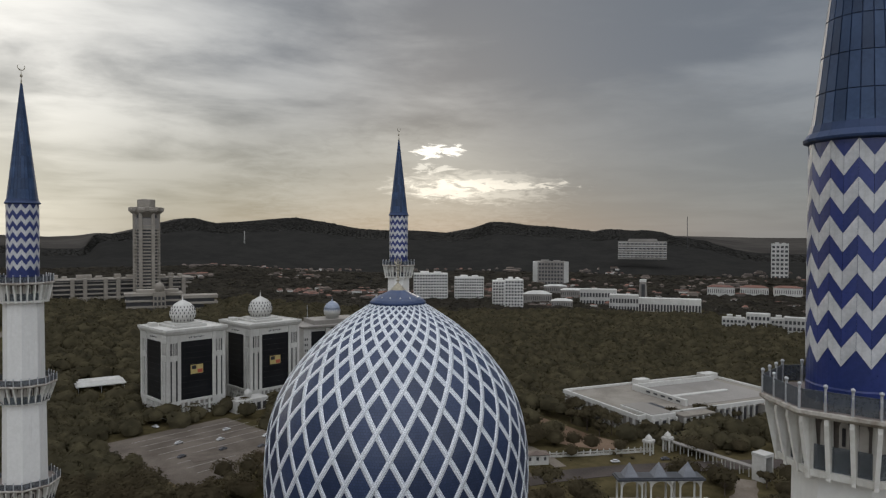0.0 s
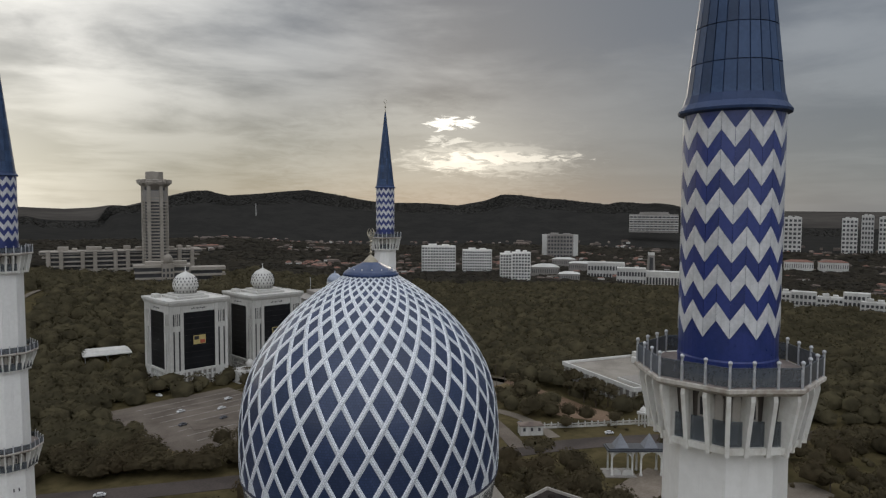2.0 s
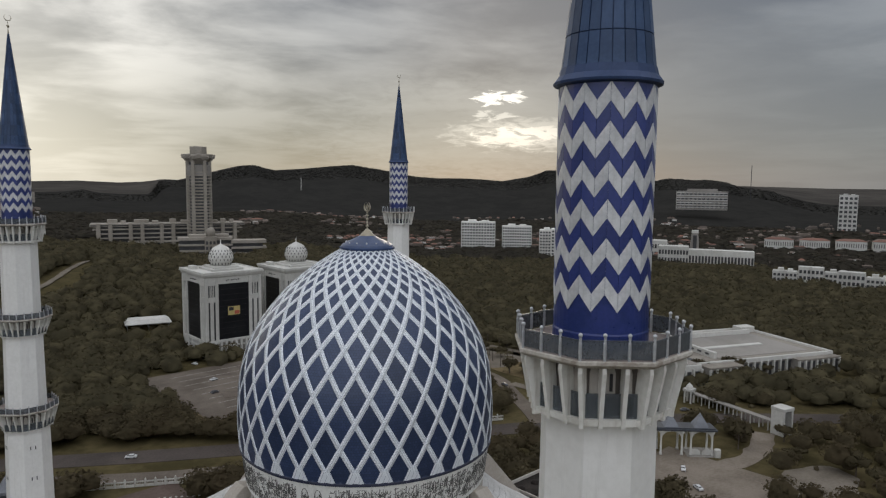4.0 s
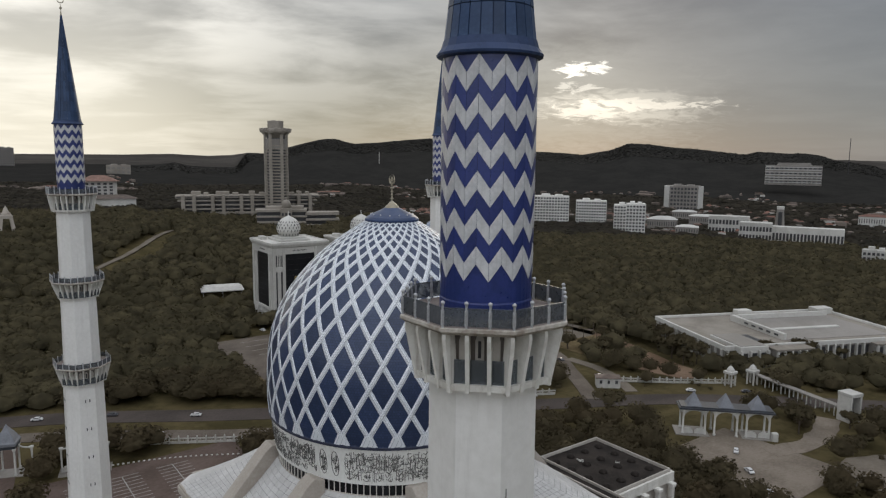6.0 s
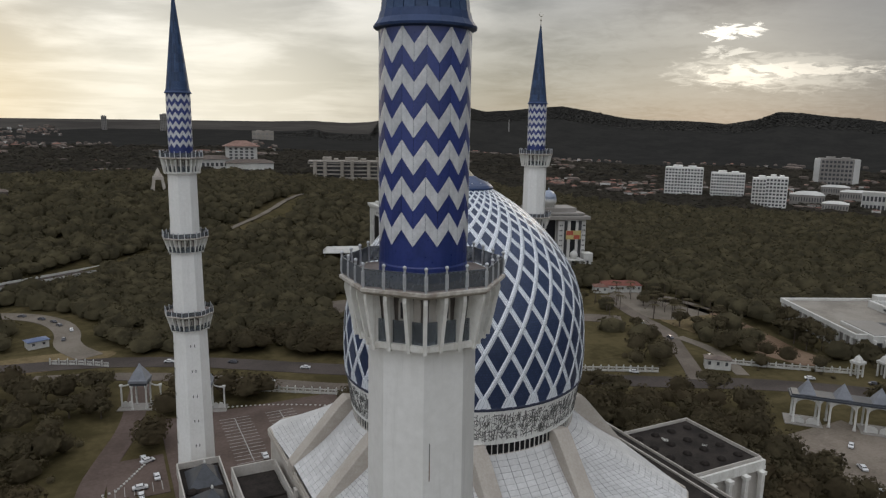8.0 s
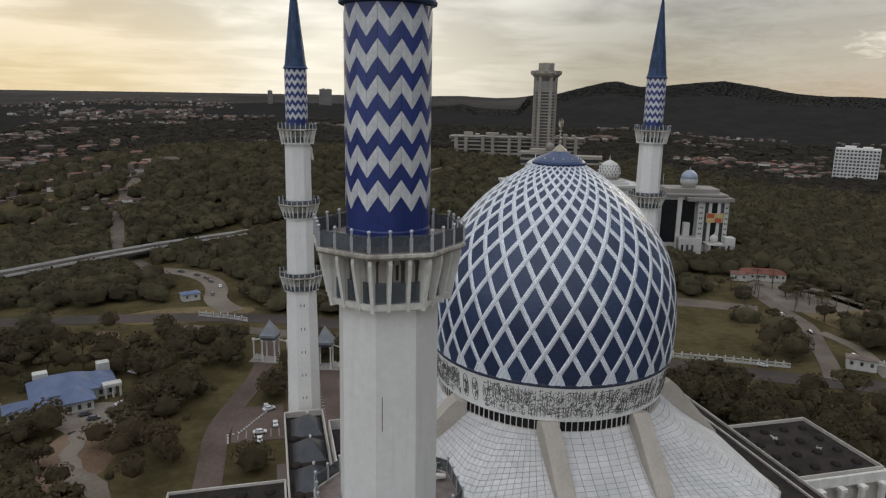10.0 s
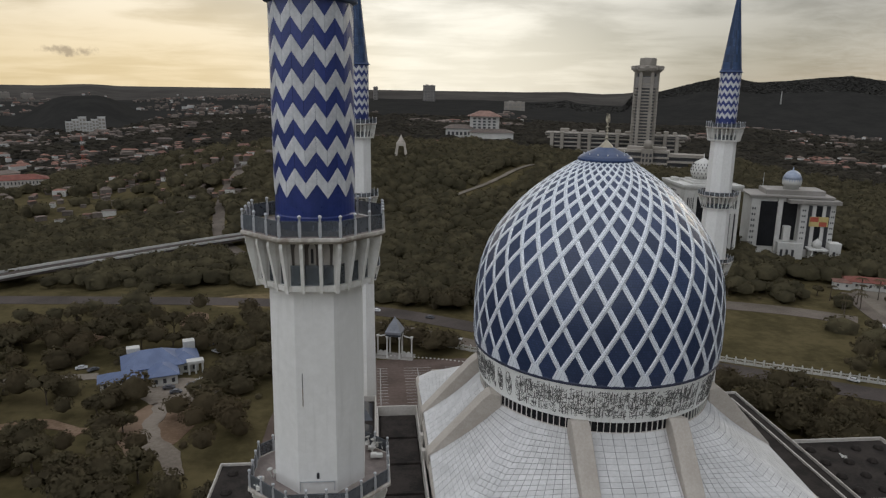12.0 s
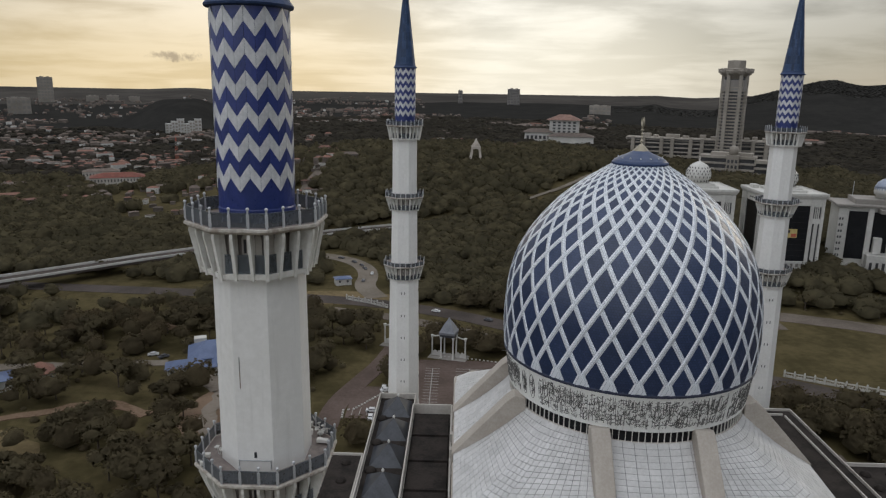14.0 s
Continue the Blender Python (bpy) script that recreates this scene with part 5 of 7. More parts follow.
p0, p1 = Vector((224 - 215, 72 - 48, 0)), Vector((209 - 215, 20 - 48, 0))
L = (p1 - p0).length
a_ = math.degrees(math.atan2(p1.y - p0.y, p1.x - p0.x))
mm = Matrix.Translation((p0 + p1) / 2) @ pose(0, 0, 0, 0, 0, a_)
part("roof", moved(box(-L / 2, -1.7, 4.2, L / 2, 1.7, 4.8, 0.1), mm), far_grey, walkway)
pm = mesh("post", *box(-0.2, -0.2, 0, 0.2, 0.2, 4.2), far_white)
for k in range(12):
    for s in (-1.3, 1.3):
        piece("post", pm, walkway, mm @ pose(-L / 2 + 1 + k * (L - 2) / 11, s, 0))
portal = part("portal", moved(join(box(-3.2, -3.2, 0, -2.2, 3.2, 11, 0.1), box(2.2, -3.2, 0, 3.2, 3.2, 11, 0.1), box(-3.4, -3.4, 11, 3.4, 3.4, 12.4, 0.15)), Matrix.Translation(p1) @ pose(0, 0, 0, 0, 0, a_ + 90)), far_white, walkway)
part("pane", moved(box(-2.1, -0.1, 0, 2.1, 0.1, 10.9), Matrix.Translation(p1) @ pose(0, 0, 0, 0, 0, a_ + 90)), niche_mat, walkway)
FOOTPRINTS += [(209, 20, 8), (216, 46, 5), (213, 33, 5), (220, 60, 5)]

# ---- the long gallery building ----
gal = thing("gallery_building", pose(304.1, 100.0, 0, 0, 0, -24) @ Matrix.Diagonal((1.0, 1.08, 1.0, 1.0)), "wide white flat-roofed gallery with pillared fronts", "building")
part("body", box(-60, -32, -4, 60, 32, 9.2, 0.2), far_grey, gal)
part("roof", box(-60.6, -32.6, 9.2, 60.6, 32.6, 9.8, 0.1), pale_roof, gal)
for bx in ((-61, -33, 61, -31.8), (-61, 31.8, 61, 33), (-61, -31.8, -59.8, 31.8), (59.8, -31.8, 61, 31.8)):
    part("parapet", box(*bx[:2], 8.8, *bx[2:], 11.2, 0.15), far_white, gal)
part("roof_court", box(-16, -24, 9.7, 52, 20, 10.1, 0.1), far_grey, gal)
part("inner_court", box(-37, -26, 9.6, -30, -10, 9.95, 0.1), far_dark, gal)
for k in range(5):
    part("vent", box(-18.3, -20 + 6 * k, 11.2, -17.9, -17 + 6 * k, 12.2), far_dark, gal)
part("skylight", box(-8, -6, 10.1, 36, -3, 10.8, 0.2), far_white, gal)
part("court_wall", join(box(-18, -24, 9.6, -16, 20, 13.5, 0.2), box(-16, 20, 9.6, 52, 21, 13.0, 0.2)), far_white, gal)
part("rooftop_room", box(-8, 26, 9.8, 2, 31, 14.0, 0.2), far_white, gal)
part("rooftop_room", box(48, 24, 9.8, 60, 31, 13.6, 0.2), far_white, gal)
pil = mesh("pillar", *box(-0.45, -0.7, -3, 0.45, 0.7, 9.0, 0.05), far_white)
win = mesh("window", *box(-1.5, -0.15, 0.5, 1.5, 0.15, 7.6), far_dark)
for k in range(26):
    x = -59 + k * 4.72
    piece("pillar", pil, gal, pose(x, -32.7, 0))
    if k < 25:
        piece("window", win, gal, pose(x + 2.36, -32.0, 0))
for k in range(13):
    piece("pillar", pil, gal, pose(-60.7, -30 + k * 5.0, 0, 0, 0, 90))
def front_wing(x0, x1, y0, h, n):
    w = part("wing", box(x0, y0, -4, x1, -30, h, 0.2), far_grey, gal, "pillared front wing with a pale flat roof")
    part("roof", box(x0 - 0.5, y0 - 0.8, h, x1 + 0.5, -33.3, h + 0.9, 0.1), pale_roof, w)
    for k in range(n + 1):
        piece("pillar", pil, gal, pose(x0 + 0.4 + k * (x1 - x0 - 0.8) / n, y0 - 0.5, h - 9.0))
        if k < n:
            piece("window", win, gal, pose(x0 + 0.4 + (k + 0.5) * (x1 - x0 - 0.8) / n, y0 - 0.05, h - 8.6))


front_wing(-36, -14, -40.5, 9.6, 5)
front_wing(30, 61, -37, 8.4, 7)
entry = part("entry_block", box(-55, -37, -4, -38, -12, 11.6, 0.2), far_white, gal, "white entry wing with a flat grey roof")
part("roof", box(-54, -36, 11.6, -39, -13, 11.9), far_grey, entry)
for k in range(4):
    piece("pillar", pil, gal, pose(-54.4 + k * 5.3, -37.6, 0.6))
    if k < 3:
        piece("window", win, gal, pose(-51.7 + k * 5.3, -37.0, 0.6))
FOOTPRINTS += [(304 + 24 * k, 100 - 10.7 * k, 42) for k in (-1.2, -0.4, 0.4, 1.2)] + [(252, 92, 10), (262, 150, 14), (345, 50, 16)]

# ---- office towers ----


def office(m, label):
    t = thing("office_tower", m, label, "office tower", "domed office towers")
    h, s = 48.5, 18.5
    part("core", box(-s + 1.2, -s + 1.2, -3, s - 1.2, s - 1.2, h, 0.1), far_grey, t)
    for k in range(4):
        q = pose(0, 0, 0, 0, 0, 90 * k)
        g = part("curtain_glass", moved(box(-10.0, -s + 0.6, 9.0, 10.0, -s + 1.5, 44.0), q), dark_glass, t, "black tinted curtain wall")
        for j in range(9):
            part("floor_line", moved(box(-10.0, -s + 0.56, 12.5 + 3.5 * j, 10.0, -s + 0.62, 12.62 + 3.5 * j), q), slit_mat, g)
        part("spandrel", moved(box(-10.1, -s + 0.3, 44.0, 10.1, -s + 1.4, h, 0.1), q), far_white, t)
        tagged(part("sign_bars", moved(join(*[box(-5 + 1.1 * i, -s + 0.2, 45.6 + 0.25 * (i % 3), -4.3 + 1.1 * i, -s + 0.32, 46.3 + 0.35 * (i % 2)) for i in range(9)]), q), slit_mat, t), kind="stuff")
        # corner pylons: three legs a side with long dark slots, three short slots at the top
        for x0 in (-s + 1.7, s - 8.4):
            part("slot_glass", moved(box(x0, -s + 0.5, 9, x0 + 6.7, -s + 1.3, 44), q), slit_mat, t, "black slot between the pylon legs")
        for hand in (-1, 1):
            def leg(u0, u1, z0_, z1_, y0_=0.0, b_=0.1):
                x0_, x1_ = sorted((hand * (s - u0), hand * (s - u1)))
                return box(x0_, -s + y0_, z0_, x1_, -s + 1.6, z1_, b_)
            o = 0.0 if hand < 0 else 1.62
            part("pylon", moved(join(leg(o, 8.5, -3, 9.0), leg(o, 2.0, 9, h), leg(3.0, 5.3, 9, 33), leg(6.4, 8.5, 9, h), leg(2.0, 6.4, 33, 36.2), leg(2.0, 6.4, 43.5, h, 0.02), leg(2.9, 3.5, 36.2, 43.5, 0.1, 0), leg(4.0, 4.6, 36.2, 43.5, 0.1, 0), leg(5.1, 5.7, 36.2, 43.5, 0.1, 0)), q), far_white, t)
        for i in range(6):
            part("lower_arch", moved(join(box(-9.2 + 3.3 * i, -s + 0.1, -3, -7.9 + 3.3 * i, -s + 1.2, 8.0, 0.1), box(-9.2 + 3.3 * i, -s + 0.15, 4.2, -6.2 + 3.3 * i, -s + 1.0, 5.2, 0.1)), q), far_white, t)
        part("lower_beam", moved(box(-10.2, -s, 7.6, 10.2, -s + 1.5, 9.2, 0.1), q), far_white, t)
    part("cornice", rings([[(-k * sx_, -k * sy_, z) for sx_, sy_ in ((1, 1), (-1, 1), (-1, -1), (1, -1))] for k, z in ((18.5, 48.3), (18.9, 48.6), (19.5, 50.2), (19.7, 50.2), (19.7, 51.6), (19.1, 51.6), (19.0, 51.0))]), far_white, t, "flared white cornice")
    part("attic", join(box(-10.5, -10.5, 50.9, 10.5, 10.5, 52.4, 0.2), box(-8.4, -8.4, 52.4, 8.4, 8.4, 53.6, 0.2), box(-16, 8, 50.9, -12, 14, 53.2, 0.2)), far_white, t)
    d = part("dome", turned([(6.0, 53.6), (6.0, 55.4), (6.6, 55.7), (7.1, 57.4), (7.0, 59.2), (6.1, 61.6), (4.3, 63.5), (1.9, 64.8), (0.3, 65.6), (0.1, 68.4)], 28), far_white, t, "white dome with dark lattice", smooth=True)
    d.matrix_basis = pose(0, 0, 53.7) @ Matrix.Diagonal((1.1, 1.1, 1.12, 1.0)) @ pose(0, 0, -53.6)
    loz = mesh("lozenge", [(6.06, -0.33, 0), (6.06, 0, -0.75), (6.06, 0.33, 0), (6.06, 0, 0.75), (5.7, -0.33, 0), (5.7, 0, -0.75), (5.7, 0.33, 0), (5.7, 0, 0.75)], [(0, 1, 2, 3), (0, 4, 5, 1), (1, 5, 6, 2), (2, 6, 7, 3), (3, 7, 4, 0)], slit_mat)
    for lev, (z, r, tip) in enumerate(((54.6, 6.05, 0), (57.0, 7.02, 0), (58.8, 7.05, -6), (60.4, 6.7, -24), (62.0, 5.85, -38))):
        for k in range(20):
            a = 360 * (k + 0.5 * (lev % 2)) / 20
            sc = r / 6.0
            piece("lozenge", loz, d, pose(0, 0, 0, 0, 0, a) @ pose(r - 5.98 * 1.0, 0, z) @ pose(5.98, 0, 0, 0, tip, 0) @ pose(-5.98, 0, 0))
    # emblem board: plain colour fields
    part("emblem_board", box(-3.9, -s + 0.35, 24.0, 3.9, -s + 0.58, 29.4), gold_sign, t, "yellow, red and dark advertising board")
    part("emblem_field", box(0.3, -s + 0.28, 24.4, 3.5, -s + 0.34, 26.6), red_sign, t)
    part("emblem_field", box(-3.4, -s + 0.28, 26.8, -0.4, -s + 0.34, 29.0), slit_mat, t)
    return t


gold_sign = surface("yellow_board", (0.42, 0.33, 0.12), (0.52, 0.42, 0.18), 0.4, 0.5, 3.0, 0.05)
red_sign = surface("red_board", (0.35, 0.07, 0.04), (0.45, 0.10, 0.06), 0.4, 0.5, 3.0, 0.05)
office(pose(97, 327.5, 1.0, 0, 0, -2), "white domed office tower with black glass fronts")
office(pose(150, 323.5, 0.0, 0, 0, -2), "white domed office tower with black glass fronts")
low = thing("entrance_block", pose(124, 298, 0, 0, 0, -2), "low white entrance block with a small dome", "building")
part("body", box(-11, -6, -2, 11, 6, 7.5, 0.2), far_white, low)
part("dome", turned([(2.2, 7.5), (2.2, 8.6), (2.6, 9.6), (2.3, 11.2), (1.2, 12.4), (0.2, 13.0), (0.05, 14)], 18), far_white, low, smooth=True)
for k in range(5):
    part("opening", box(-9 + 4 * k, -6.08, 0.5, -6.6 + 4 * k, -5.9, 5.0), far_dark, low)
FOOTPRINTS += [(99, 332, 28), (152, 330, 28), (128, 300, 13)]

silver = surface("silver_blue", (0.22, 0.26, 0.34), (0.32, 0.36, 0.44), 0.3, 0.35, 3.0, 0.08)
third = thing("office_block", pose(220, 334, 1, 0, 0, -16) @ Matrix.Diagonal((0.9, 0.9, 1.0, 1.0)), "stepped white office block with dark glass and a blue dome", "office")
part("core", box(-30, -14, -3, 24, 16, 40, 0.2), far_white, third)
part("west_glass", box(-24, -14.4, 6, -12, -13.8, 37), dark_glass, third)
part("west_frame", join(box(-31, -15.2, -3, -26, -13.9, 39, 0.2), box(-12, -15.6, -3, -8.4, -13.9, 39, 0.2)), far_white, third)
part("mid_glass", box(-8.0, -14.6, 11, 2, -13.7, 37), dark_glass, third)
part("mid_base", join(box(-9, -22, -3, 4, -14, 11, 0.2), box(-7, -19, 11, -2, -14, 21, 0.2)), far_white, third)
front = part("east_front", box(3, -20, -3, 27, -13.9, 37, 0.2), far_white, third)
for x in (8.2, 20.6):
    part("dark_strip", box(x, -20.3, 6, x + 2.6, -19.9, 36), far_dark, front)
part("dark_strip", box(11.6, -20.2, 8, 19.8, -19.9, 36), far_white, front)
part("portal_glass", box(13.6, -20.5, 4, 17.8, -20.1, 36), dark_glass, front)
part("emblem_board", box(9.5, -21.2, 22.0, 22.5, -20.6, 28.6), gold_sign, third, "yellow and red advertising board")
part("emblem_field", join(box(9.8, -21.3, 25.2, 15.6, -21.2, 28.4), box(16.2, -21.32, 22.2, 21.4, -21.2, 25.2)), red_sign, third)
for j in range(7):
    for i in range(2):
        part("window", box(4.2 + 1.5 * i, -20.12, 9 + 3.8 * j, 5.1 + 1.5 * i, -19.95, 10.2 + 3.8 * j), far_dark, third)
        part("window", box(24.2 + 1.3 * i, -20.12, 9 + 3.8 * j, 25.0 + 1.3 * i, -19.95, 10.2 + 3.8 * j), far_dark, third)
        part("window", box(-30 + 1.6 * i, -15.32, 7 + 4.0 * j, -29 + 1.6 * i, -15.15, 8.6 + 4.0 * j), far_dark, third)
part("wing", box(-12, -27, -3, 6, -20.2, 11, 0.2), far_white, third)
part("wing", box(24, -27, -3, 32, -18, 12, 0.2), far_white, third)
for x in (-10, -6, -2, 26.5):
    part("arched_opening", box(x, -27.1, 0, x + 1.8, -26.9, 6.5, 0.1), far_dark, third)
part("roof_slab", join(box(-33, -17, 40, 27, 18, 41.3, 0.2), box(-6, -22.5, 37, 30, -13, 39.4, 0.2), box(-20, -10, 41.3, 22, 14, 44.5, 0.3)), far_grey, third, "flat grey overhanging roof slabs")
dm = part("dome", turned([(5.4, 44.5), (5.4, 46.6), (6.6, 47.2), (7.0, 49.2), (6.6, 51.8)], 28), far_white, third, smooth=True)
part("dome_top", turned([(6.75, 51.3), (6.2, 53.2), (4.8, 55.2), (2.6, 56.7), (0.5, 57.4), (0.12, 59.5)], 28), silver, dm, "silver-blue dome top", smooth=True)
sp = mesh("point", [(6.75, -0.7, 51.6), (6.75, 0.7, 51.6), (7.05, 0, 49.4), (6.4, 0, 51.6)], [(0, 2, 1), (0, 3, 2), (1, 2, 3)], silver)
for k in range(24):
    piece("point", sp, dm, pose(0, 0, 0, 0, 0, 15 * k))
ent = part("entrance", join(box(11, -30, 0, 12.2, -20, 7, 0.1), box(19, -30, 0, 20.2, -20, 7, 0.1), box(9, -31, 7, 22, -20, 8.2, 0.2)), far_white, third)
part("small_dome", turned([(2.8, 8.2), (2.8, 9.6), (3.3, 10.4), (3.1, 12.0), (1.8, 13.4), (0.3, 14.2), (0.1, 15.6)], 20), far_white, ent, smooth=True, m=pose(15.6, -25, 0))
part("mast", tube((-18, 10, 41), (-18, 10, 54), 0.18), steel, third)
FOOTPRINTS += [(226, 330, 42), (206, 330, 26)]
mq = thing("marquee", pose(76, 399, tz(76, 399) - 1.5, 0, 0, -16), "low wide white marquee roof among trees", "marquee")
for y0, y1 in ((-10, -0.2), (0.2, 10)):
    part("canopy", rings([[(-15, y0, 5.2), (15, y0, 5.2), (15, y1, 5.2), (-15, y1, 5.2)], [(-15, y0, 5.8), (15, y0, 5.8), (15, y1, 5.8), (-15, y1, 5.8)], [(-12, y0 + 4.4, 8.0), (12, y0 + 4.4, 8.0), (12, y1 - 4.4, 8.0), (-12, y1 - 4.4, 8.0)]]), far_white, mq)
for x in (-13.5, 0, 13.5):
    for y in (-9, 0, 9):
        part("post", tube((x, y, -2), (x, y, 5.4), 0.15), steel, mq)
FOOTPRINTS += [(76, 399, 20), (72, 382, 17), (90, 386, 12), (66, 368, 8)]

# ---- far buildings ----
def block(name, x, y, w, d, top, yaw, label, floors=10, cols=12, wall=None, base=None, category="building", roofbox=True, pane=None):
    """A far slab building with rows of window strips."""
    z0 = tz(x, y) - 4 if base is None else base
    t = thing(name, pose(x, y, 0, 0, 0, yaw), label, category, "far buildings")
    part("wall", box(-w / 2, -d / 2, z0, w / 2, d / 2, top, 0.2), wall or far_white, t)
    h = (top - z0 - 5) / floors
    bw = w / cols
    wm = mesh("window", *box(-bw * 0.32, -0.25, 0, bw * 0.32, 0.1, h * 0.55), pane or far_dark)
    for f in range(floors):
        for c in range(cols):
            piece("window", wm, t, pose(-w / 2 + bw * (c + 0.5), -d / 2, z0 + 4.5 + f * h))
    for c in range(0, cols + 1, 3):
        part("rib", box(-w / 2 + bw * c - 0.4, -d / 2 - 1.1, z0, -w / 2 + bw * c + 0.4, -d / 2 + 0.1, top + 0.8, 0.05), wall or far_white, t)
    if roofbox:
        part("roof_room", join(box(-w * 0.3, -d * 0.3, top, -w * 0.05, d * 0.3, top + 3, 0.1), box(w * 0.1, -d * 0.3, top, w * 0.32, d * 0.3, top + 2.2, 0.1)), wall or far_white, t)
    FOOTPRINTS.append((x, y, max(w, d) * 0.6))
    return t


block("apartment_block", 742, 716, 56, 18, 43, -45, "pale ten-storey apartment block above trees", 9, 12, wall=block_white)
block("apartment_block", 783, 666, 48, 18, 37, -48, "pale lower apartment block above trees", 8, 12, wall=block_white)
block("apartment_block", 742, 563, 34, 18, 38, -50, "pale apartment block above trees", 8, 8, wall=block_white)
block("apartment_block", 713, 523, 26, 20, 43, -51, "pale apartment block with stepped front", 9, 6, wall=block_white)
t = block("hotel_block", 1166, 754, 66, 24, 50, -55, "pale grey hotel block with flat roof", 6, 10, far_grey)
for s in (-1, 1):
    part("end_tower", box(s * 33 - 5, -14, -4, s * 33 + 5, 12, 49, 0.2), far_white, t)
t = block("hillside_block", 1851, 874, 140, 30, 88, -63, "long grey hillside block with white floor bands", 4, 12, far_grey, base=34)
for k in range(7):
    part("floor_band", box(-70, -16.5, 40 + 7 * k, 70, -15, 42.2 + 7 * k), far_white, t)
part("roof_sign", box(-40, -2, 88, 42, 2, 95, 0.2), far_grey, t)
block("white_school", 853, 463, 55, 20, 24, -60, "low white institute building", 2, 12, roofbox=False)
block("white_school", 800, 392, 40, 22, 23, -62, "low white institute building", 2, 10, roofbox=False)
block("white_school", 828, 341, 92, 18, 19, -66, "long white arcaded institute building", 1, 22, roofbox=False)
t = thing("observation_tower", pose(889, 406, 0, 0, 0, -62), "slender tapering white tower with a dark head", "tower", "far buildings")
part("shaft", rings([[(sx_ * k, sy_ * k, z) for sx_, sy_ in ((-1, -1), (1, -1), (1, 1), (-1, 1))] for k, z in ((7.5, -2), (4.6, 36))]), far_grey, t)
part("head", box(-4.8, -4.8, 36, 4.8, 4.8, 40, 0.3), far_white, t)
part("opening", box(-2.6, -7.6, 2, 2.6, -4.2, 33), far_dark, t)
for x, y, w, top, yaw in ((791, 534, 43, 16, -54), (830, 560, 36, 14, -52), (760, 470, 30, 12, -58), (905, 540, 40, 15, -58), (960, 610, 40, 15, -56)):
    hut("low_hall", pose(x, y, 0, 0, 0, yaw), w, 18, top, far_white, "low white hall roof among trees", wall=far_grey)
for i in range(7):
    block("terrace_block", 690 + 14 * (i % 3), 200 - 22 * i, 24, 12, 16 + 5 * (i % 2), -70 - 2 * i, "white terraced building on the hillside", 3, 6, roofbox=i % 2 == 0)
for i in range(4):
    hut("red_hall", pose(1110 + 30 * i, 368 - 46 * i, 0, 0, 0, -69), 44, 20, 18, tile_red, "long red-roofed hall among trees")
for x, y, w, top, yaw in ((1866, 356, 34, 84, -77), (1870, 318, 26, 92, -77), (1800, 470, 40, 86, -74), (1880, 280, 30, 88, -78)):
    block("tower_block", x, y, w, 22, top, yaw, "pale high-rise apartment tower far off", 8, 4)
mast = thing("radio_mast", pose(2200, 880, 60), "thin lattice radio mast on a ridge", "mast")
part("pole", tube((0, 0, 0), (0, 0, 110), 1.0), far_dark, mast)
mast = thing("radio_mast", pose(1187, 1979, tz(1187, 1979) - 3), "thin pale lattice mast on the wooded hillside", "mast")
part("pole", join(*[tube((sx_ * 1.6, sy_ * 1.6, 0), (sx_ * 0.5, sy_ * 0.5, 44), 0.32) for sx_ in (-1, 1) for sy_ in (-1, 1)], *[tube((-1.5 + 0.02 * z, -1.5 + 0.02 * z, z), (1.5 - 0.02 * z, 1.5 - 0.02 * z, z + 5), 0.25) for z in range(4, 36, 6)]), far_white, mast)

# state tower and its podium
twr = thing("state_tower", pose(272.7, 748.8, 3.5, 0, 0, -23) @ Matrix.Diagonal((0.80, 0.80, 0.945, 1.0)), "grey ribbed high-rise with a flared crown", "tower")
part("core", box(-13.6, -13.6, 10, 13.6, 13.6, 134, 0.3), far_dark, twr)
slab_me = mesh("floor_slab", *rings([[(sx_ * a_, sy_ * b_, z) for sx_, sy_, a_, b_ in ((-1, -1, 12.5, 17.0), (1, -1, 12.5, 17.0), (1, -1, 17.0, 12.5), (1, 1, 17.0, 12.5), (1, 1, 12.5, 17.0), (-1, 1, 12.5, 17.0), (-1, 1, 17.0, 12.5), (-1, -1, 17.0, 12.5))] for z in (0.0, 1.8)]), far_beige)
for k in range(20):
    piece("floor_slab", slab_me, twr, pose(0, 0, 42 + 4.1 * k))
part("upper_floor", rings([[(sx_ * a_, sy_ * b_, z) for sx_, sy_, a_, b_ in ((-1, -1, 13, 16.7), (1, -1, 13, 16.7), (1, -1, 16.7, 13), (1, 1, 16.7, 13), (1, 1, 13, 16.7), (-1, 1, 13, 16.7), (-1, 1, 16.7, 13), (-1, -1, 16.7, 13))] for z in (117, 130)]), far_grey, twr)
for q in range(4):
    for s in (-1, 1):
        part("pier", moved(box(s * 8.6 - 2.6, -18.8, 14, s * 8.6 + 2.6, -14.0, 141, 0.3), pose(0, 0, 0, 0, 0, 90 * q)), far_beige, twr)


def eight(r, z):
    return [(r * math.cos(math.pi / 8 + math.tau * i / 8), r * math.sin(math.pi / 8 + math.tau * i / 8), z) for i in range(8)]


part("crown", rings([eight(14.0, 130.5), eight(16.0, 132), eight(23.5, 137.5), eight(24.5, 141), eight(21.5, 141.8), eight(21.5, 143), eight(15.0, 144)]), far_beige, twr, "flared concrete crown")
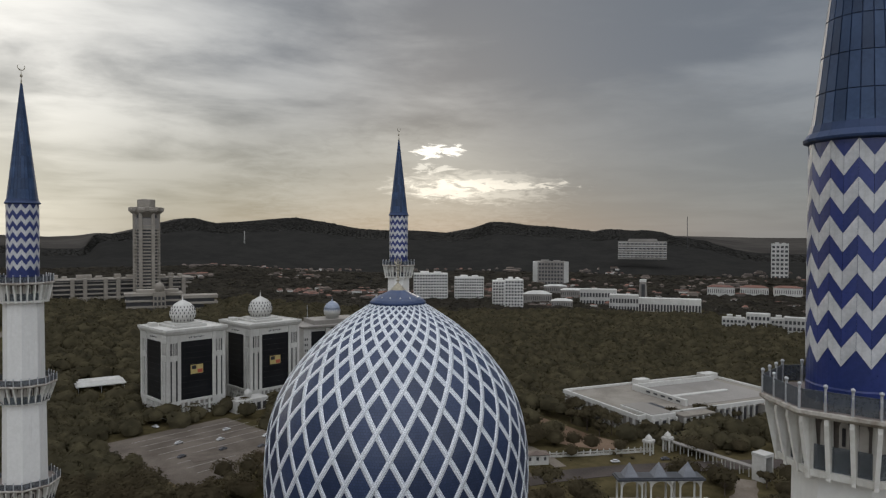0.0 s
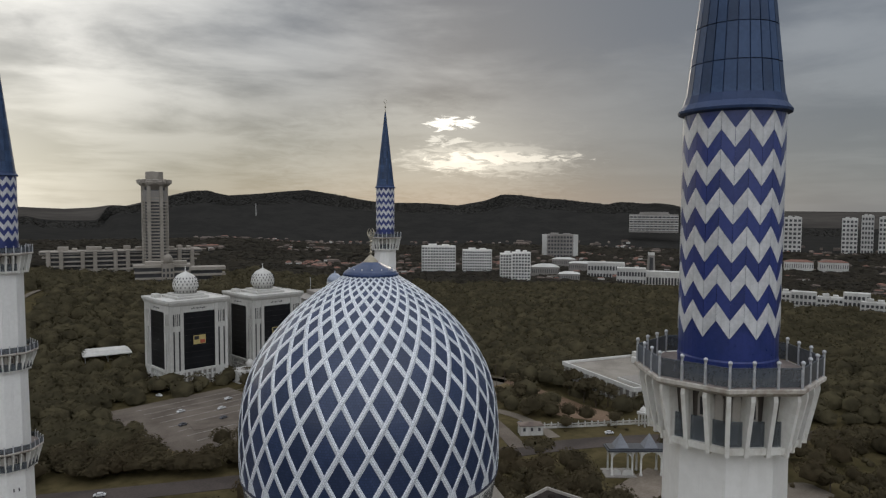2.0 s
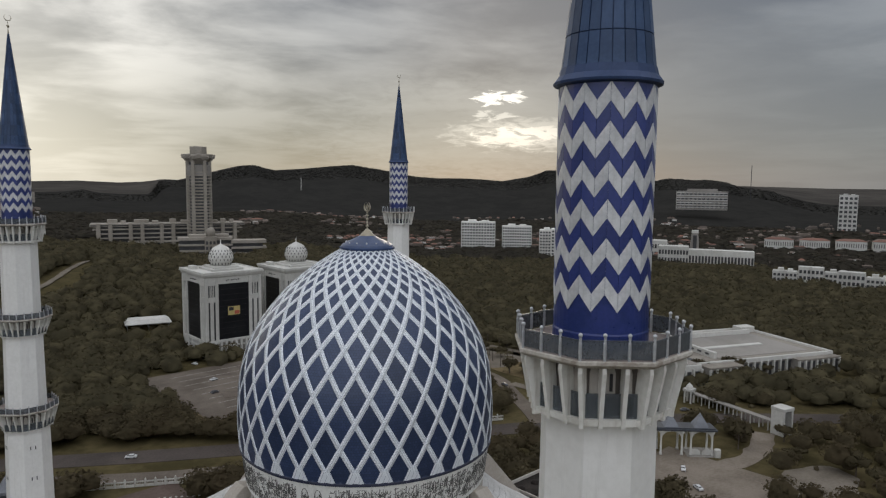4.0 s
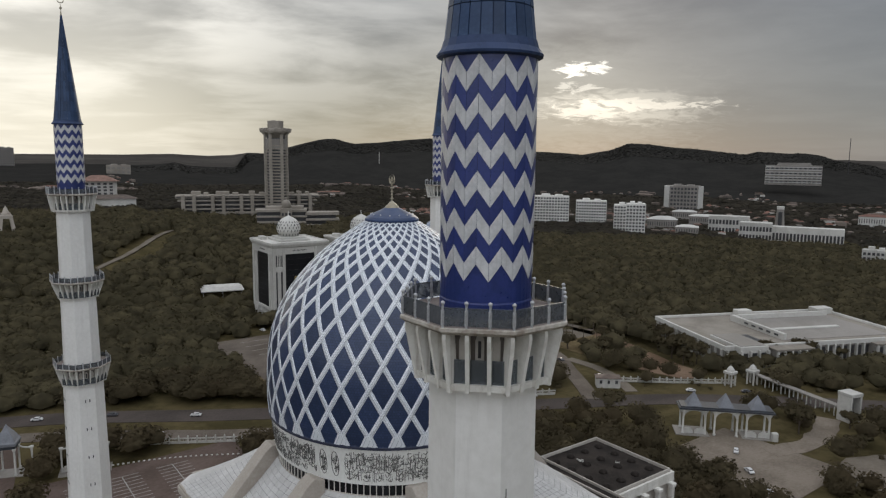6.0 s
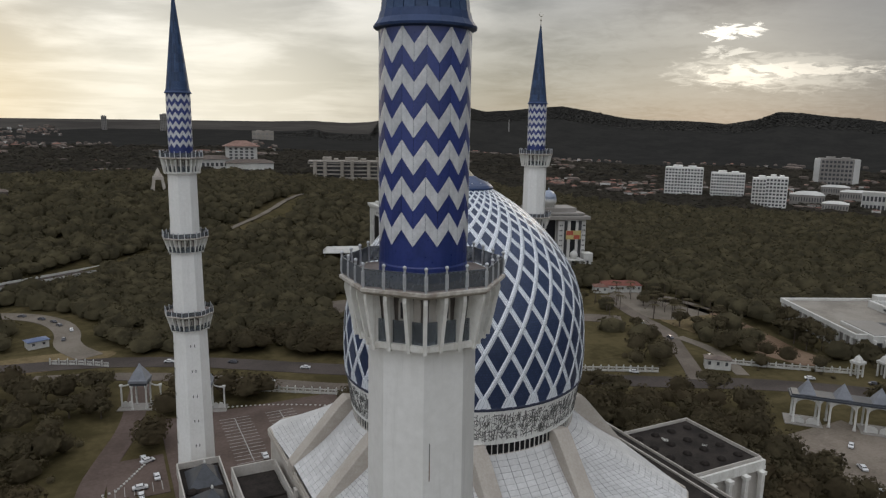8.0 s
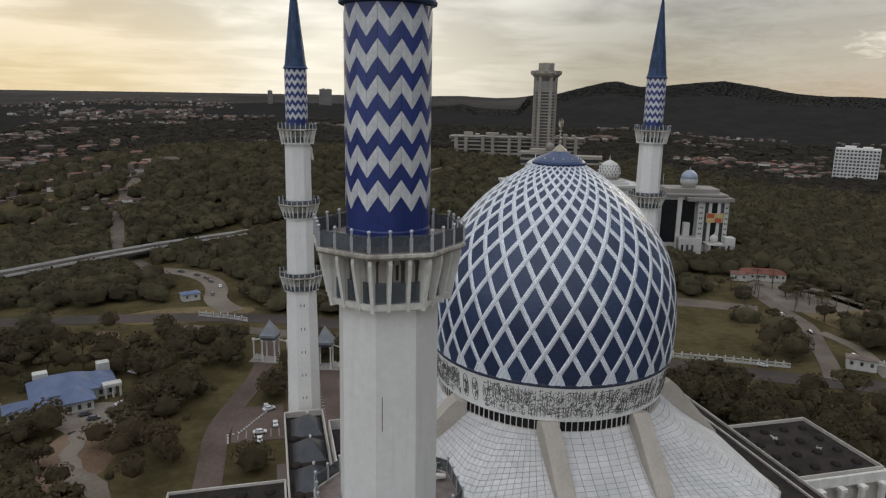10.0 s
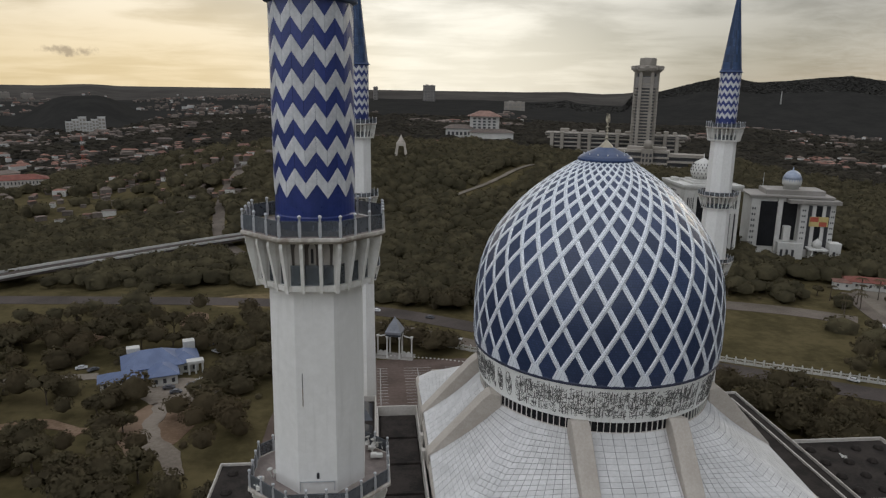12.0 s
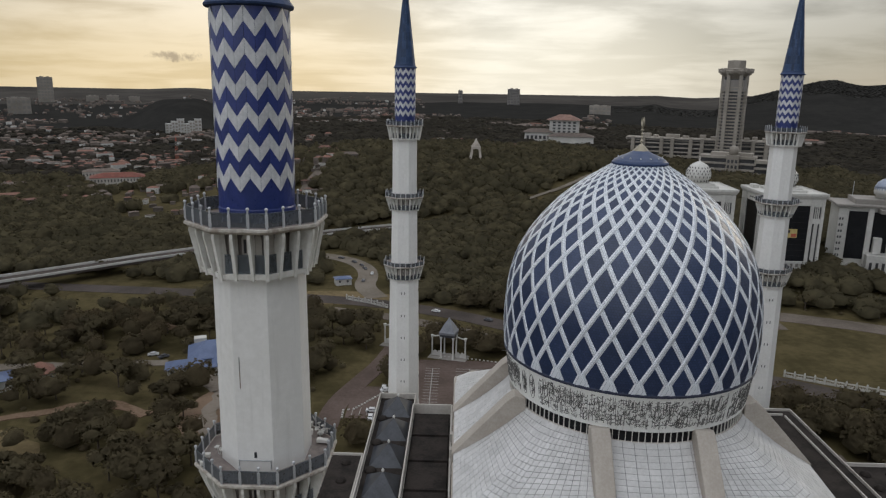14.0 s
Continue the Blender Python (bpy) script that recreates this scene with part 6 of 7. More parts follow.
for q in range(8):
    part("prong", moved(rings([[(18.6, -3.2, 137.0), (24.4, -3.2, 139.0), (24.4, 3.2, 139.0), (18.6, 3.2, 137.0)], [(19.6, -2.6, 144.5), (25.2, -2.6, 143.6), (25.2, 2.6, 143.6), (19.6, 2.6, 144.5)]]), pose(0, 0, 0, 0, 0, 45 * q)), far_beige, twr)
part("top_room", join(rings([eight(13.4, 143), eight(13.4, 153.6), eight(12.8, 154), eight(12.8, 152.8), eight(2.0, 152.6)]), box(-6, -4, 152, 1, 4, 154.6, 0.1), box(3, -5, 152, 8, 2, 154.2, 0.1)), far_beige, twr)
pod = thing("podium_block", pose(222, 792, 7.0, 0, 0, -20) @ Matrix.Diagonal((0.935, 0.935, 0.935, 1.0)), "long grey podium with deep pillars", "building")
for z0, z1, x0, x1 in ((46.8, 50.5, -66, 126), (42.4, 44.2, -63, 123), (36.6, 38.4, -59, 119), (31.0, 32.8, -56, 116), (25.5, 28.0, -22, 40)):
    part("floor_slab", box(x0, -16 if z0 > 30 else -19, z0, x1, 16, z1, 0.2), far_beige, pod)
part("window_band", box(-65, -16.3, 47.8, 125, -15.9, 49.0), far_dark, pod)
part("recess", box(-54, -12, 14, 114, 14, 46.8), far_dark, pod)
for x in (-56, -42, -18, -4, 19.5, 34, 97, 113):
    part("pillar", box(x - 2.4, -18.5, 14, x + 2.4, -9, 51.4, 0.3), far_beige, pod)
for x0, x1, h in ((-46, -34, 5), (-30, -24, 3), (-14, 4, 4.6), (8, 16, 3), (30, 38, 5), (44, 52, 3.4), (86, 92, 3), (96, 102, 4.6), (108, 113, 3.6)):
    part("rooftop_room", box(x0, -6, 50.5, x1, 8, 50.5 + h, 0.15), far_beige, pod)
FOOTPRINTS += [(240, 850, 40), (280, 835, 40), (200, 865, 40), (273, 749, 30), (222, 792, 40), (262, 777, 40), (182, 806, 40), (170, 875, 30)]
sm = thing("annex_block", pose(262, 672, 0, 0, 0, -26), "pale stepped annex building with a small dome", "building")
part("body", box(-44, -8, 10, 12, 10, 39.5, 0.3), far_dark, sm)
part("wing", box(12, -6, 10, 48, 12, 35.5, 0.3), far_dark, sm)
for z0, z1, x0, x1 in ((39.5, 42.5, -46, 14), (33.0, 35.2, -45, 14), (26.0, 28.5, -44, 13)):
    part("floor_slab", box(x0, -9.5, z0, x1, 11, z1, 0.2), far_beige, sm)
for z0, z1 in ((35.5, 39.0), (29.0, 31.4), (22.0, 24.5)):
    part("floor_slab", box(12.5, -8.5, z0, 52, 13, z1, 0.2), far_beige, sm)
part("turret", box(-16.5, -13, 10, -3.5, -1, 44, 0.3), far_beige, sm)
for k in range(4):
    for i in range(3):
        part("window", box(-15.2 + 4 * i, -13.3, 17 + 6 * k, -12.8 + 4 * i, -12.9, 20.6 + 6 * k), far_dark, sm)
part("upper_room", box(-34, -6, 42.5, 10, 8, 46.0, 0.2), far_beige, sm)
part("dome", turned([(5, 44), (5, 47), (5.4, 48.5), (4.6, 51.5), (2.6, 53.4), (0.4, 54.4), (0.1, 57)], 20), far_beige, sm, smooth=True, m=pose(-10, -6.5, 0))
FOOTPRINTS += [(262, 672, 44), (235, 680, 30)]
# memorial arch tower on the wooded rise
mon = thing("memorial_tower", pose(-39.5, 598, tz(-39.5, 598) - 2) @ Matrix.Diagonal((1.3, 1.3, 1.35, 1.0)), "pale four-legged memorial tower with a dome", "tower")
for sx_ in (-1, 1):
    for sy_ in (-1, 1):
        part("leg", rings([[(sx_ * (r + a_), sy_ * (r + b_), z) for a_, b_ in ((-w, -w), (w, -w), (w, w), (-w, w))] for r, w, z in ((5.8, 1.4, -2), (3.6, 0.9, 8), (2.6, 0.8, 14))]), beige, mon)
part("head", join(box(-3.6, -3.6, 13, 3.6, 3.6, 15.2, 0.2), turned([(2.8, 15.2), (2.9, 16.6), (2.2, 16.7), (0.8, 19.8), (0.1, 21.2)], 16)), beige, mon)
FOOTPRINTS.append((-39.5, 598, 12))
# palace-like hall with red roofs
wr = thing("court_building", pose(100, 945, 0, 0, 0, -8), "white court building with faded red-brown hip roofs", "building")
part("tower", box(-22, -10, 30, 22, 14, 68, 0.3), far_white, wr)
part("tower_roof", rings([[(-26, -14, 68), (26, -14, 68), (26, 18, 68), (-26, 18, 68)], [(-8, 1, 76), (8, 1, 76), (8, 3, 76), (-8, 3, 76)]]), roof_faded, wr, "faded red-brown hip roof")
part("wing", box(-58, -18, 26, -18, 8, 50, 0.3), far_white, wr)
part("wing_roof", rings([[(-61, -21, 50), (-15, -21, 50), (-15, 11, 50), (-61, 11, 50)], [(-50, -6, 55), (-26, -6, 55), (-26, -4, 55), (-50, -4, 55)]]), tile_brown, wr, "weathered grey-brown hip roof")
part("front", box(-22, -46, 26, 42, -12, 46, 0.3), far_white, wr)
part("front_roof", rings([[(-24, -48, 46), (44, -48, 46), (44, -11, 46), (-24, -11, 46)], [(-8, -32, 51), (30, -32, 51), (30, -30, 51), (-8, -30, 51)]]), tile_brown, wr, "weathered grey-brown hip roof")
for i in range(5):
    for j in range(4):
        part("window", box(-17 + 7.4 * i, -10.4, 50 + 4.4 * j, -13 + 7.4 * i, -9.8, 52.6 + 4.4 * j), far_dark, wr)
for i in range(6):
    part("window", box(-55 + 6.2 * i, -18.4, 40, -51.4 + 6.2 * i, -17.8, 45), far_dark, wr)
FOOTPRINTS += [(100, 945, 40), (90, 910, 40), (60, 945, 30)]
hut("red_school", pose(-440, 652, 0, 0, 0, 27), 56, 26, 8, roof_oxide, "long building with a dark red roof", wall=wall_grey)
hut("red_school", pose(-478, 690, 0, 0, 0, 27), 40, 16, 9, tile_brown, "pale building with a weathered roof", wall=wall_grey)
FOOTPRINTS += [(-446, 646, 40), (-478, 690, 28)]
for x, y, w, top, yaw, fl in ((-1668, 2613, 54, 130, 30, 16), (-1472, 2126, 66, 60, 32, 6), (-1537, 2060, 58, 59, 32, 6), (-1549, 2732, 46, 60, 29, 6), (-1489, 2780, 44, 62, 29, 6), (-1417, 2816, 40, 58, 28, 6), (399, 2220, 68, 66, -12, 4)):
    block("tower_block", x, y, w, 24, top, yaw, "pale high-rise apartment slab far off", fl // 2, 5, wall=far_beige, pane=far_grey)
t = block("tower_block", 160, 2830, 50, 22, 116, -5, "grey high-rise block on the far plain", 10, 8, far_grey)
block("tower_block", -60, 2900, 18, 14, 106, 0, "slender grey high-rise on the far plain", 8, 3, far_grey)

# bridge over the wooded valley
bridge = thing("road_bridge", pose(-170, 370, 0), "long pale concrete road bridge over trees", "bridge")
pts = [(-62, 428), (-102, 402), (-149, 372), (-184, 343), (-216, 313), (-248, 284), (-290, 240), (-350, 180)]
R1, R2, R3 = [], [], []
for i, (x, y) in enumerate(pts):
    a, b = pts[max(0, i - 1)], pts[min(len(pts) - 1, i + 1)]
    l = math.hypot(b[0] - a[0], b[1] - a[1])
    nx, ny = -(b[1] - a[1]) / l, (b[0] - a[0]) / l
    X, Y = x + 170, y - 370
    for R_, off, w, zlo, zhi in ((R1, 0, 6.4, 5.2, 6.6), (R2, -6.3, 0.35, 6.6, 7.9), (R3, 6.3, 0.35, 6.6, 7.9)):
        R_.append([(X + nx * (off - w), Y + ny * (off - w), zlo), (X + nx * (off + w), Y + ny * (off + w), zlo), (X + nx * (off + w), Y + ny * (off + w), zhi), (X + nx * (off - w), Y + ny * (off - w), zhi)])
part("deck", rings(R1), asphalt, bridge)
part("parapet", rings(R2), far_white, bridge)
part("parapet", rings(R3), far_white, bridge)
for x, y in resample(pts[:5], 26)[1:]:
    part("pier", box(x + 170 - 1.2, y - 370 - 1.2, -2, x + 170 + 1.2, y - 370 + 1.2, 5.3, 0.2), far_grey, bridge)
CLEAR.append((resample(pts), 10.5))

# blue-roofed rest house in the park
rest_house = thing("rest_house", pose(-150, 143, 0, 0, 0, 20) @ Matrix.Diagonal((0.82, 0.82, 0.9, 1.0)), "sprawling white house with blue metal hip roofs", "house")


def hip(cx, cy, w, d, h, rise, over=1.1):
    lx, ly = max(0.2, w / 2 - d * 0.42), max(0.2, d / 2 - w * 0.42)
    lo = [(cx - w / 2 - over, cy - d / 2 - over), (cx + w / 2 + over, cy - d / 2 - over), (cx + w / 2 + over, cy + d / 2 + over), (cx - w / 2 - over, cy + d / 2 + over)]
    hi = [(cx - lx, cy - ly), (cx + lx, cy - ly), (cx + lx, cy + ly), (cx - lx, cy + ly)]
    return rings([[(x, y, h) for x, y in lo], [(x, y, h + 0.3) for x, y in lo], [(x, y, h + rise) for x, y in hi]])


for cx, cy, w, d, h, rise in ((-3, 2, 25, 19, 4.8, 5.4), (-17, -10, 17, 9, 3.6, 2.6), (1, -11, 11, 13, 4.2, 3.4), (11, 2, 12, 15, 4.5, 3.6)):
    part("wall", box(cx - w / 2, cy - d / 2, -1, cx + w / 2, cy + d / 2, h, 0.05), far_white, rest_house)
    part("roof", hip(cx, cy, w, d, h, rise), roof_blue, rest_house, "blue metal hip roof")
    for k in range(max(2, int(w / 3.5))):
        x = cx - w / 2 + (k + 0.5) * w / max(2, int(w / 3.5))
        part("window", box(x - 0.7, cy - d / 2 - 0.06, 1.0, x + 0.7, cy - d / 2 + 0.1, 2.9), far_dark, rest_house)
for x in (12.4, 15.4, 18.4):
    part("porch_pier", box(x - 0.45, -9.4, 0, x + 0.45, -8.5, 4.6, 0.1), far_white, rest_house)
part("porch_beam", box(11.6, -9.5, 4.6, 19.2, -5.0, 5.8, 0.1), far_white, rest_house)
part("water_tower", box(-13.6, 11.0, 0, -7.6, 15.6, 8.4, 0.15), far_white, rest_house)
part("water_tower", box(12.0, 10.0, 0, 17.4, 14.6, 8.8, 0.15), far_white, rest_house)
FOOTPRINTS += [(-149, 142, 20), (-163, 131, 12), (-134, 140, 13), (-138, 124, 12), (-140, 110, 7), (-178, 146, 7)]
hut("blue_hall", pose(-226, 110, 0, 0, 0, 35), 16, 10, 4, roof_blue, "white house with a blue metal roof")
hut("red_shelter", pose(-211, 119, 0, 0, 0, 40), 9, 8, 4, tile_red, "small shelter with a steep red roof", pitch=0.9)
hut("blue_tent", pose(-121, 262, 0, 0, 0, 20), 9, 6, 3.5, roof_blue, "small blue tent roof by the road")
FOOTPRINTS += [(-226, 110, 12), (-211, 119, 8), (-120, 260, 14), (-136, 300, 12), (-126, 284, 12)]

# ---- the town: scattered houses ----
rnd = random.Random(21)
wall_dull = surface("dull_house_wall", (0.078, 0.062, 0.052), (0.165, 0.138, 0.116), 0.05, 0.8, 1.0, 0.05, vary=0.3)
kinds = [hut("town_house", pose(-560, 760, tz(-560, 760)), 11, 8, 4.5, tile_red, "small pale house with a red roof", plain=True, wall=wall_dull),
         hut("town_house", pose(-520, 800, tz(-520, 800)), 14, 8, 4.5, tile_brown, "small pale house with a grey-brown roof", plain=True, wall=wall_dull),
         hut("town_house", pose(-600, 800, tz(-600, 800)), 19, 8, 6, tile_brown, "long pale terrace house", plain=True, wall=far_white)]
zones = [(-27, -17.5, 575, 740, 44, 0.62), (-22, -11, 560, 740, 40, 0.62), (-40, -12, 880, 1120, 85, 0.8), (-4, 4, 900, 1300, 14, 0.9), (34, 52, 1050, 1500, 32, 1.0), (52, 80, 950, 1500, 44, 1.0)]
for az0, az1, d0, d1, many, size in zones:
    count = tries = 0
    while count < many and tries < 4000:
        tries += 1
        az, d = rnd.uniform(az0, az1), rnd.uniform(d0, d1)
        x, y = EYE0[0] + d * math.sin(radians(az)), EYE0[1] + d * math.cos(radians(az))
        if noise.noise((x * 0.006, y * 0.006, 9.0)) < (-0.6 if az0 == -27 else 0.0) or any(math.hypot(x - fx, y - fy) < fr + 3 for fx, fy, fr in FOOTPRINTS):
            continue
        sc = size * rnd.uniform(0.5, 0.95)
        turn = -az + rnd.choice((-12, -12, 20, 78))
        for k in range(rnd.choice((1, 2, 3))):
            xx, yy = x + k * 15 * sc * math.cos(radians(turn)), y + k * 15 * sc * math.sin(radians(turn))
            o = copy_thing(rnd.choice(kinds[:2] * 3 + kinds[2:]), pose(xx, yy, tz(xx, yy) + 1.0, 0, 0, turn))
            o.scale = (sc, sc, sc)
            FOOTPRINTS.append((xx, yy, (34 if az0 == -27 else 15 if d < 800 else 8) * sc))
            count += 1
# past those, the countless roofs of the far town
V, F, slots = [], [], []
for az0, az1, d0, d1, many, cut in ((-44, -9, 700, 1300, 300, -0.05), (24, 52, 1080, 1500, 150, -0.1), (52, 84, 980, 1500, 130, -0.1), (-42, -3, 1300, 3300, 1300, -0.05), (-4, 12, 1400, 2400, 90, 0.1), (26, 50, 1500, 2000, 150, 0.0), (50, 84, 1500, 2100, 120, 0.0)):
    count = 0
    while count < many:
        az, d = rnd.uniform(az0, az1), rnd.uniform(d0, d1)
        x, y = EYE0[0] + d * math.sin(radians(az)), EYE0[1] + d * math.cos(radians(az))
        f_ = 0.005 if d < 1300 and az < 0 else 0.0035
        if noise.noise((x * f_, y * f_, 4.0)) < cut or any(math.hypot(x - fx, y - fy) < fr for fx, fy, fr in FOOTPRINTS) or math.hypot((az + 21.9) / 5.0, (d - 2100) / 420) < 1:
            continue
        w, dp, h = rnd.uniform(2.6, 6.0), rnd.uniform(3, 4.5), rnd.uniform(2.4, 4.2) + (0.8 if d < 1500 else 0.0)
        if rnd.random() < 0.12:
            w, h = rnd.uniform(7, 13), rnd.uniform(4, 7)
        m = pose(x, y, tz(x, y) + 1.4, 0, 0, -az + rnd.uniform(-25, 25))
        rise = rnd.uniform(0.4, 2.6)
        P = [(-w, -dp, -6), (w, -dp, -6), (w, dp, -6), (-w, dp, -6), (-w, -dp, h), (w, -dp, h), (w, dp, h), (-w, dp, h), (-w + dp * 0.8, 0, h + rise), (w - dp * 0.8, 0, h + rise)]
        o = len(V)
        V += [tuple(m @ Vector(p)) for p in P]
        F += [tuple(i + o for i in f) for f in ((0, 1, 5, 4), (1, 2, 6, 5), (2, 3, 7, 6), (3, 0, 4, 7), (4, 5, 9, 8), (5, 6, 9), (6, 7, 8, 9), (7, 4, 8))]
        wall_, roof_ = rnd.choice((0, 0, 0, 0, 0, 0, 0, 1)), rnd.choice((2, 2, 2, 3, 3) if d < 1300 else (2, 3, 3, 3, 3, 3))
        slots += [wall_] * 4 + [roof_] * 4
        count += 1
tagged(new("far_town", mesh("far_town", V, F, None, mats=[wall_dull, far_white, tile_red, tile_brown], slots=slots)), "countless small pale houses of a far town", "houses", kind="stuff")
# apartments at the foot of the mound, and a lattice mast
for k in range(6):
    a = radians(-22.9 + 0.42 * k)
    block("apartment_block", EYE0[0] + 1660 * math.sin(a), EYE0[1] + 1660 * math.cos(a), 15, 12, 26 + 5 * (k % 3), 20, "pale far apartment block below a wooded mound", 4, 2, roofbox=False, pane=far_beige)
mast = thing("lattice_mast", pose(-412, 752, tz(-412, 752)), "red and white lattice mast over the town", "mast")
for k in range(8):
    z0_, z1_ = 5.5 * k, 5.5 * (k + 1)
    r0_, r1_ = 2.4 - 0.24 * k, 2.4 - 0.24 * (k + 1)
    part("section", join(*[tube((sx_ * r0_, sy_ * r0_, z0_), (sx_ * r1_, sy_ * r1_, z1_), 0.14) for sx_ in (-1, 1) for sy_ in (-1, 1)], tube((-r0_, -r0_, z0_), (r1_, -r1_, z1_), 0.10), tube((r0_, -r0_, z0_), (-r1_, -r1_, z1_), 0.10)), (red_sign if k % 2 else far_grey), mast)
FOOTPRINTS.append((-412, 752, 5))

# ---- trees ----
def fast_mesh(name, V, T, mat, normals=None):
    me = bpy.data.meshes.new(name)
    V, T = np.asarray(V, dtype=np.float32), np.asarray(T, dtype=np.int32)
    me.vertices.add(len(V))
    me.vertices.foreach_set("co", V.ravel())
    me.loops.add(T.size)
    me.loops.foreach_set("vertex_index", T.ravel())
    me.polygons.add(len(T))
    me.polygons.foreach_set("loop_start", np.arange(0, T.size, 3, dtype=np.int32))
    me.polygons.foreach_set("loop_total", np.full(len(T), 3, dtype=np.int32))
    me.polygons.foreach_set("use_smooth", [True] * len(T))
    me.materials.append(mat)
    me.update(calc_edges=True)
    if normals is not None:
        me.normals_split_custom_set_from_vertices(np.asarray(normals, dtype=np.float32))
    return me


def ico(sub):
    bm = bmesh.new()
    bmesh.ops.create_icosphere(bm, subdivisions=sub, radius=1.0)
    V = np.array([v.co[:] for v in bm.verts])
    T = np.array([[v.index for v in f.verts] for f in bm.faces])
    bm.free()
    return V, T


ICO1 = ico(1)
rng = np.random.default_rng(8)


def lump(base, n_quads, quad):
    """A ragged crown of unit size: an uneven core with leaf tufts standing off it."""
    V, T = base
    V = V * (1 + rng.uniform(-0.14, 0.12, (len(V), 1)))
    V[:, 2] = np.where(V[:, 2] < 0, V[:, 2] * 0.55, V[:, 2] * 0.85)
    out_v, out_t = [V], [T]
    k = len(V)
    if n_quads:
        d = rng.normal(size=(n_quads, 3))
        d[:, 2] = np.abs(d[:, 2]) * 0.9 - 0.25
        d /= np.linalg.norm(d, axis=1)[:, None]
        c = d * rng.uniform(0.88, 1.14, (n_quads, 1)) * np.array([1, 1, 0.85])
        a = rng.normal(size=(n_quads, 3))
        b = rng.normal(size=(n_quads, 3))
        a /= np.linalg.norm(a, axis=1)[:, None]
        b -= (b * a).sum(1)[:, None] * a
        b /= np.linalg.norm(b, axis=1)[:, None]
        s = quad * rng.uniform(0.6, 1.3, (n_quads, 1))
        q = np.stack([c - a * s, c + b * s * 0.7, c + a * s, c - b * s * 0.7], 1).reshape(-1, 3)
        i = np.arange(n_quads)[:, None] * 4 + k
        out_v.append(q)
        out_t += [np.hstack([i, i + 1, i + 2]), np.hstack([i, i + 2, i + 3])]
    return np.vstack(out_v), np.vstack(out_t)


def canopy_lump(n_tufts, size, core=0.86, tilt=0.55, reach=1.12):
    """A broad uneven crown; leaf tufts cover it and stand off it at many angles."""
    V, T = ICO1
    squash = np.array([rng.uniform(0.8, 1.15), rng.uniform(0.8, 1.15), 1.0])
    V = V * (core + rng.uniform(-0.16, 0.10, (len(V), 1))) * squash
    d = rng.normal(size=(n_tufts, 3))
    d[:, 2] = np.abs(d[:, 2]) * 1.1 - 0.1
    d /= np.linalg.norm(d, axis=1)[:, None]
    c = d * rng.uniform(reach - 0.32, reach, (n_tufts, 1)) * squash
    n = d + rng.normal(size=(n_tufts, 3)) * tilt
    n[:, 2] = np.abs(n[:, 2])
    n /= np.linalg.norm(n, axis=1)[:, None]
    a = np.cross(n, rng.normal(size=(n_tufts, 3)))
    a /= np.linalg.norm(a, axis=1)[:, None]
    b = np.cross(n, a)
    s = size * rng.uniform(0.5, 1.4, (n_tufts, 1))
    q = np.stack([c - a * s, c - b * s * 0.75, c + a * s, c + b * s * 0.75], 1).reshape(-1, 3)
    i = np.arange(n_tufts)[:, None] * 4 + len(V)
    return np.vstack([V, q]), np.vstack([T, np.hstack([i, i + 1, i + 2]), np.hstack([i, i + 2, i + 3])])


NEAR_LUMPS = [canopy_lump(220, 0.11, 0.86) for _ in range(10)]
HEAD_LUMPS = [lump(ICO1, 10, 0.3) for _ in range(6)]
MID_LUMPS = [canopy_lump(66, 0.13, 0.95, 0.6, 1.10) for _ in range(10)]
FAR_LUMPS = [canopy_lump(16, 0.26) for _ in range(8)]
RIDGE_LUMPS = [lump(ICO1, 8, 0.35) for _ in range(6)]


def clear_of(x, y):
    for item in CLEAR:
        if len(item) == 4:
            if item[0] < x < item[2] and item[1] < y < item[3]:
                return False
        else:
            pts, w = item
            for px, py in pts:
                if abs(px - x) < w + 4 and abs(py - y) < w + 4 and math.hypot(px - x, py - y) < w + 1.5:
                    return False
    for fx, fy, fr in FOOTPRINTS:
        if abs(fx - x) < fr and abs(fy - y) < fr and math.hypot(fx - x, fy - y) < fr:
            return False
    return True


class Wood:
    def __init__(self, lift=0.0):
        self.lift = lift
        self.v, self.t, self.n, self.k = [], [], [], 0

    def add(self, lumps, x, y, z, rx, rz):
        V, T = lumps[int(rng.integers(len(lumps)))]
        a = rng.uniform(0, math.tau)
        c, s = math.cos(a), math.sin(a)
        P = np.stack([(V[:, 0] * c - V[:, 1] * s) * rx + x, (V[:, 0] * s + V[:, 1] * c) * rx + y, V[:, 2] * rz + z], 1)
        self.v.append(P)
        # leaves are lit as the rounded crown they belong to
        Nn = (P - np.array([x, y, z - 0.5 * rz])) / np.array([rx, rx, rz]) + np.array([0, 0, self.lift])
        self.n.append(Nn / np.maximum(np.linalg.norm(Nn, axis=1), 1e-6)[:, None])
        self.t.append(T + self.k)
        self.k += len(P)

    def done(self, name, mat, label):
        ob = new(name, fast_mesh(name, np.vstack(self.v), np.vstack(self.t), mat, np.vstack(self.n)))
        return tagged(ob, label, "trees", kind="stuff")


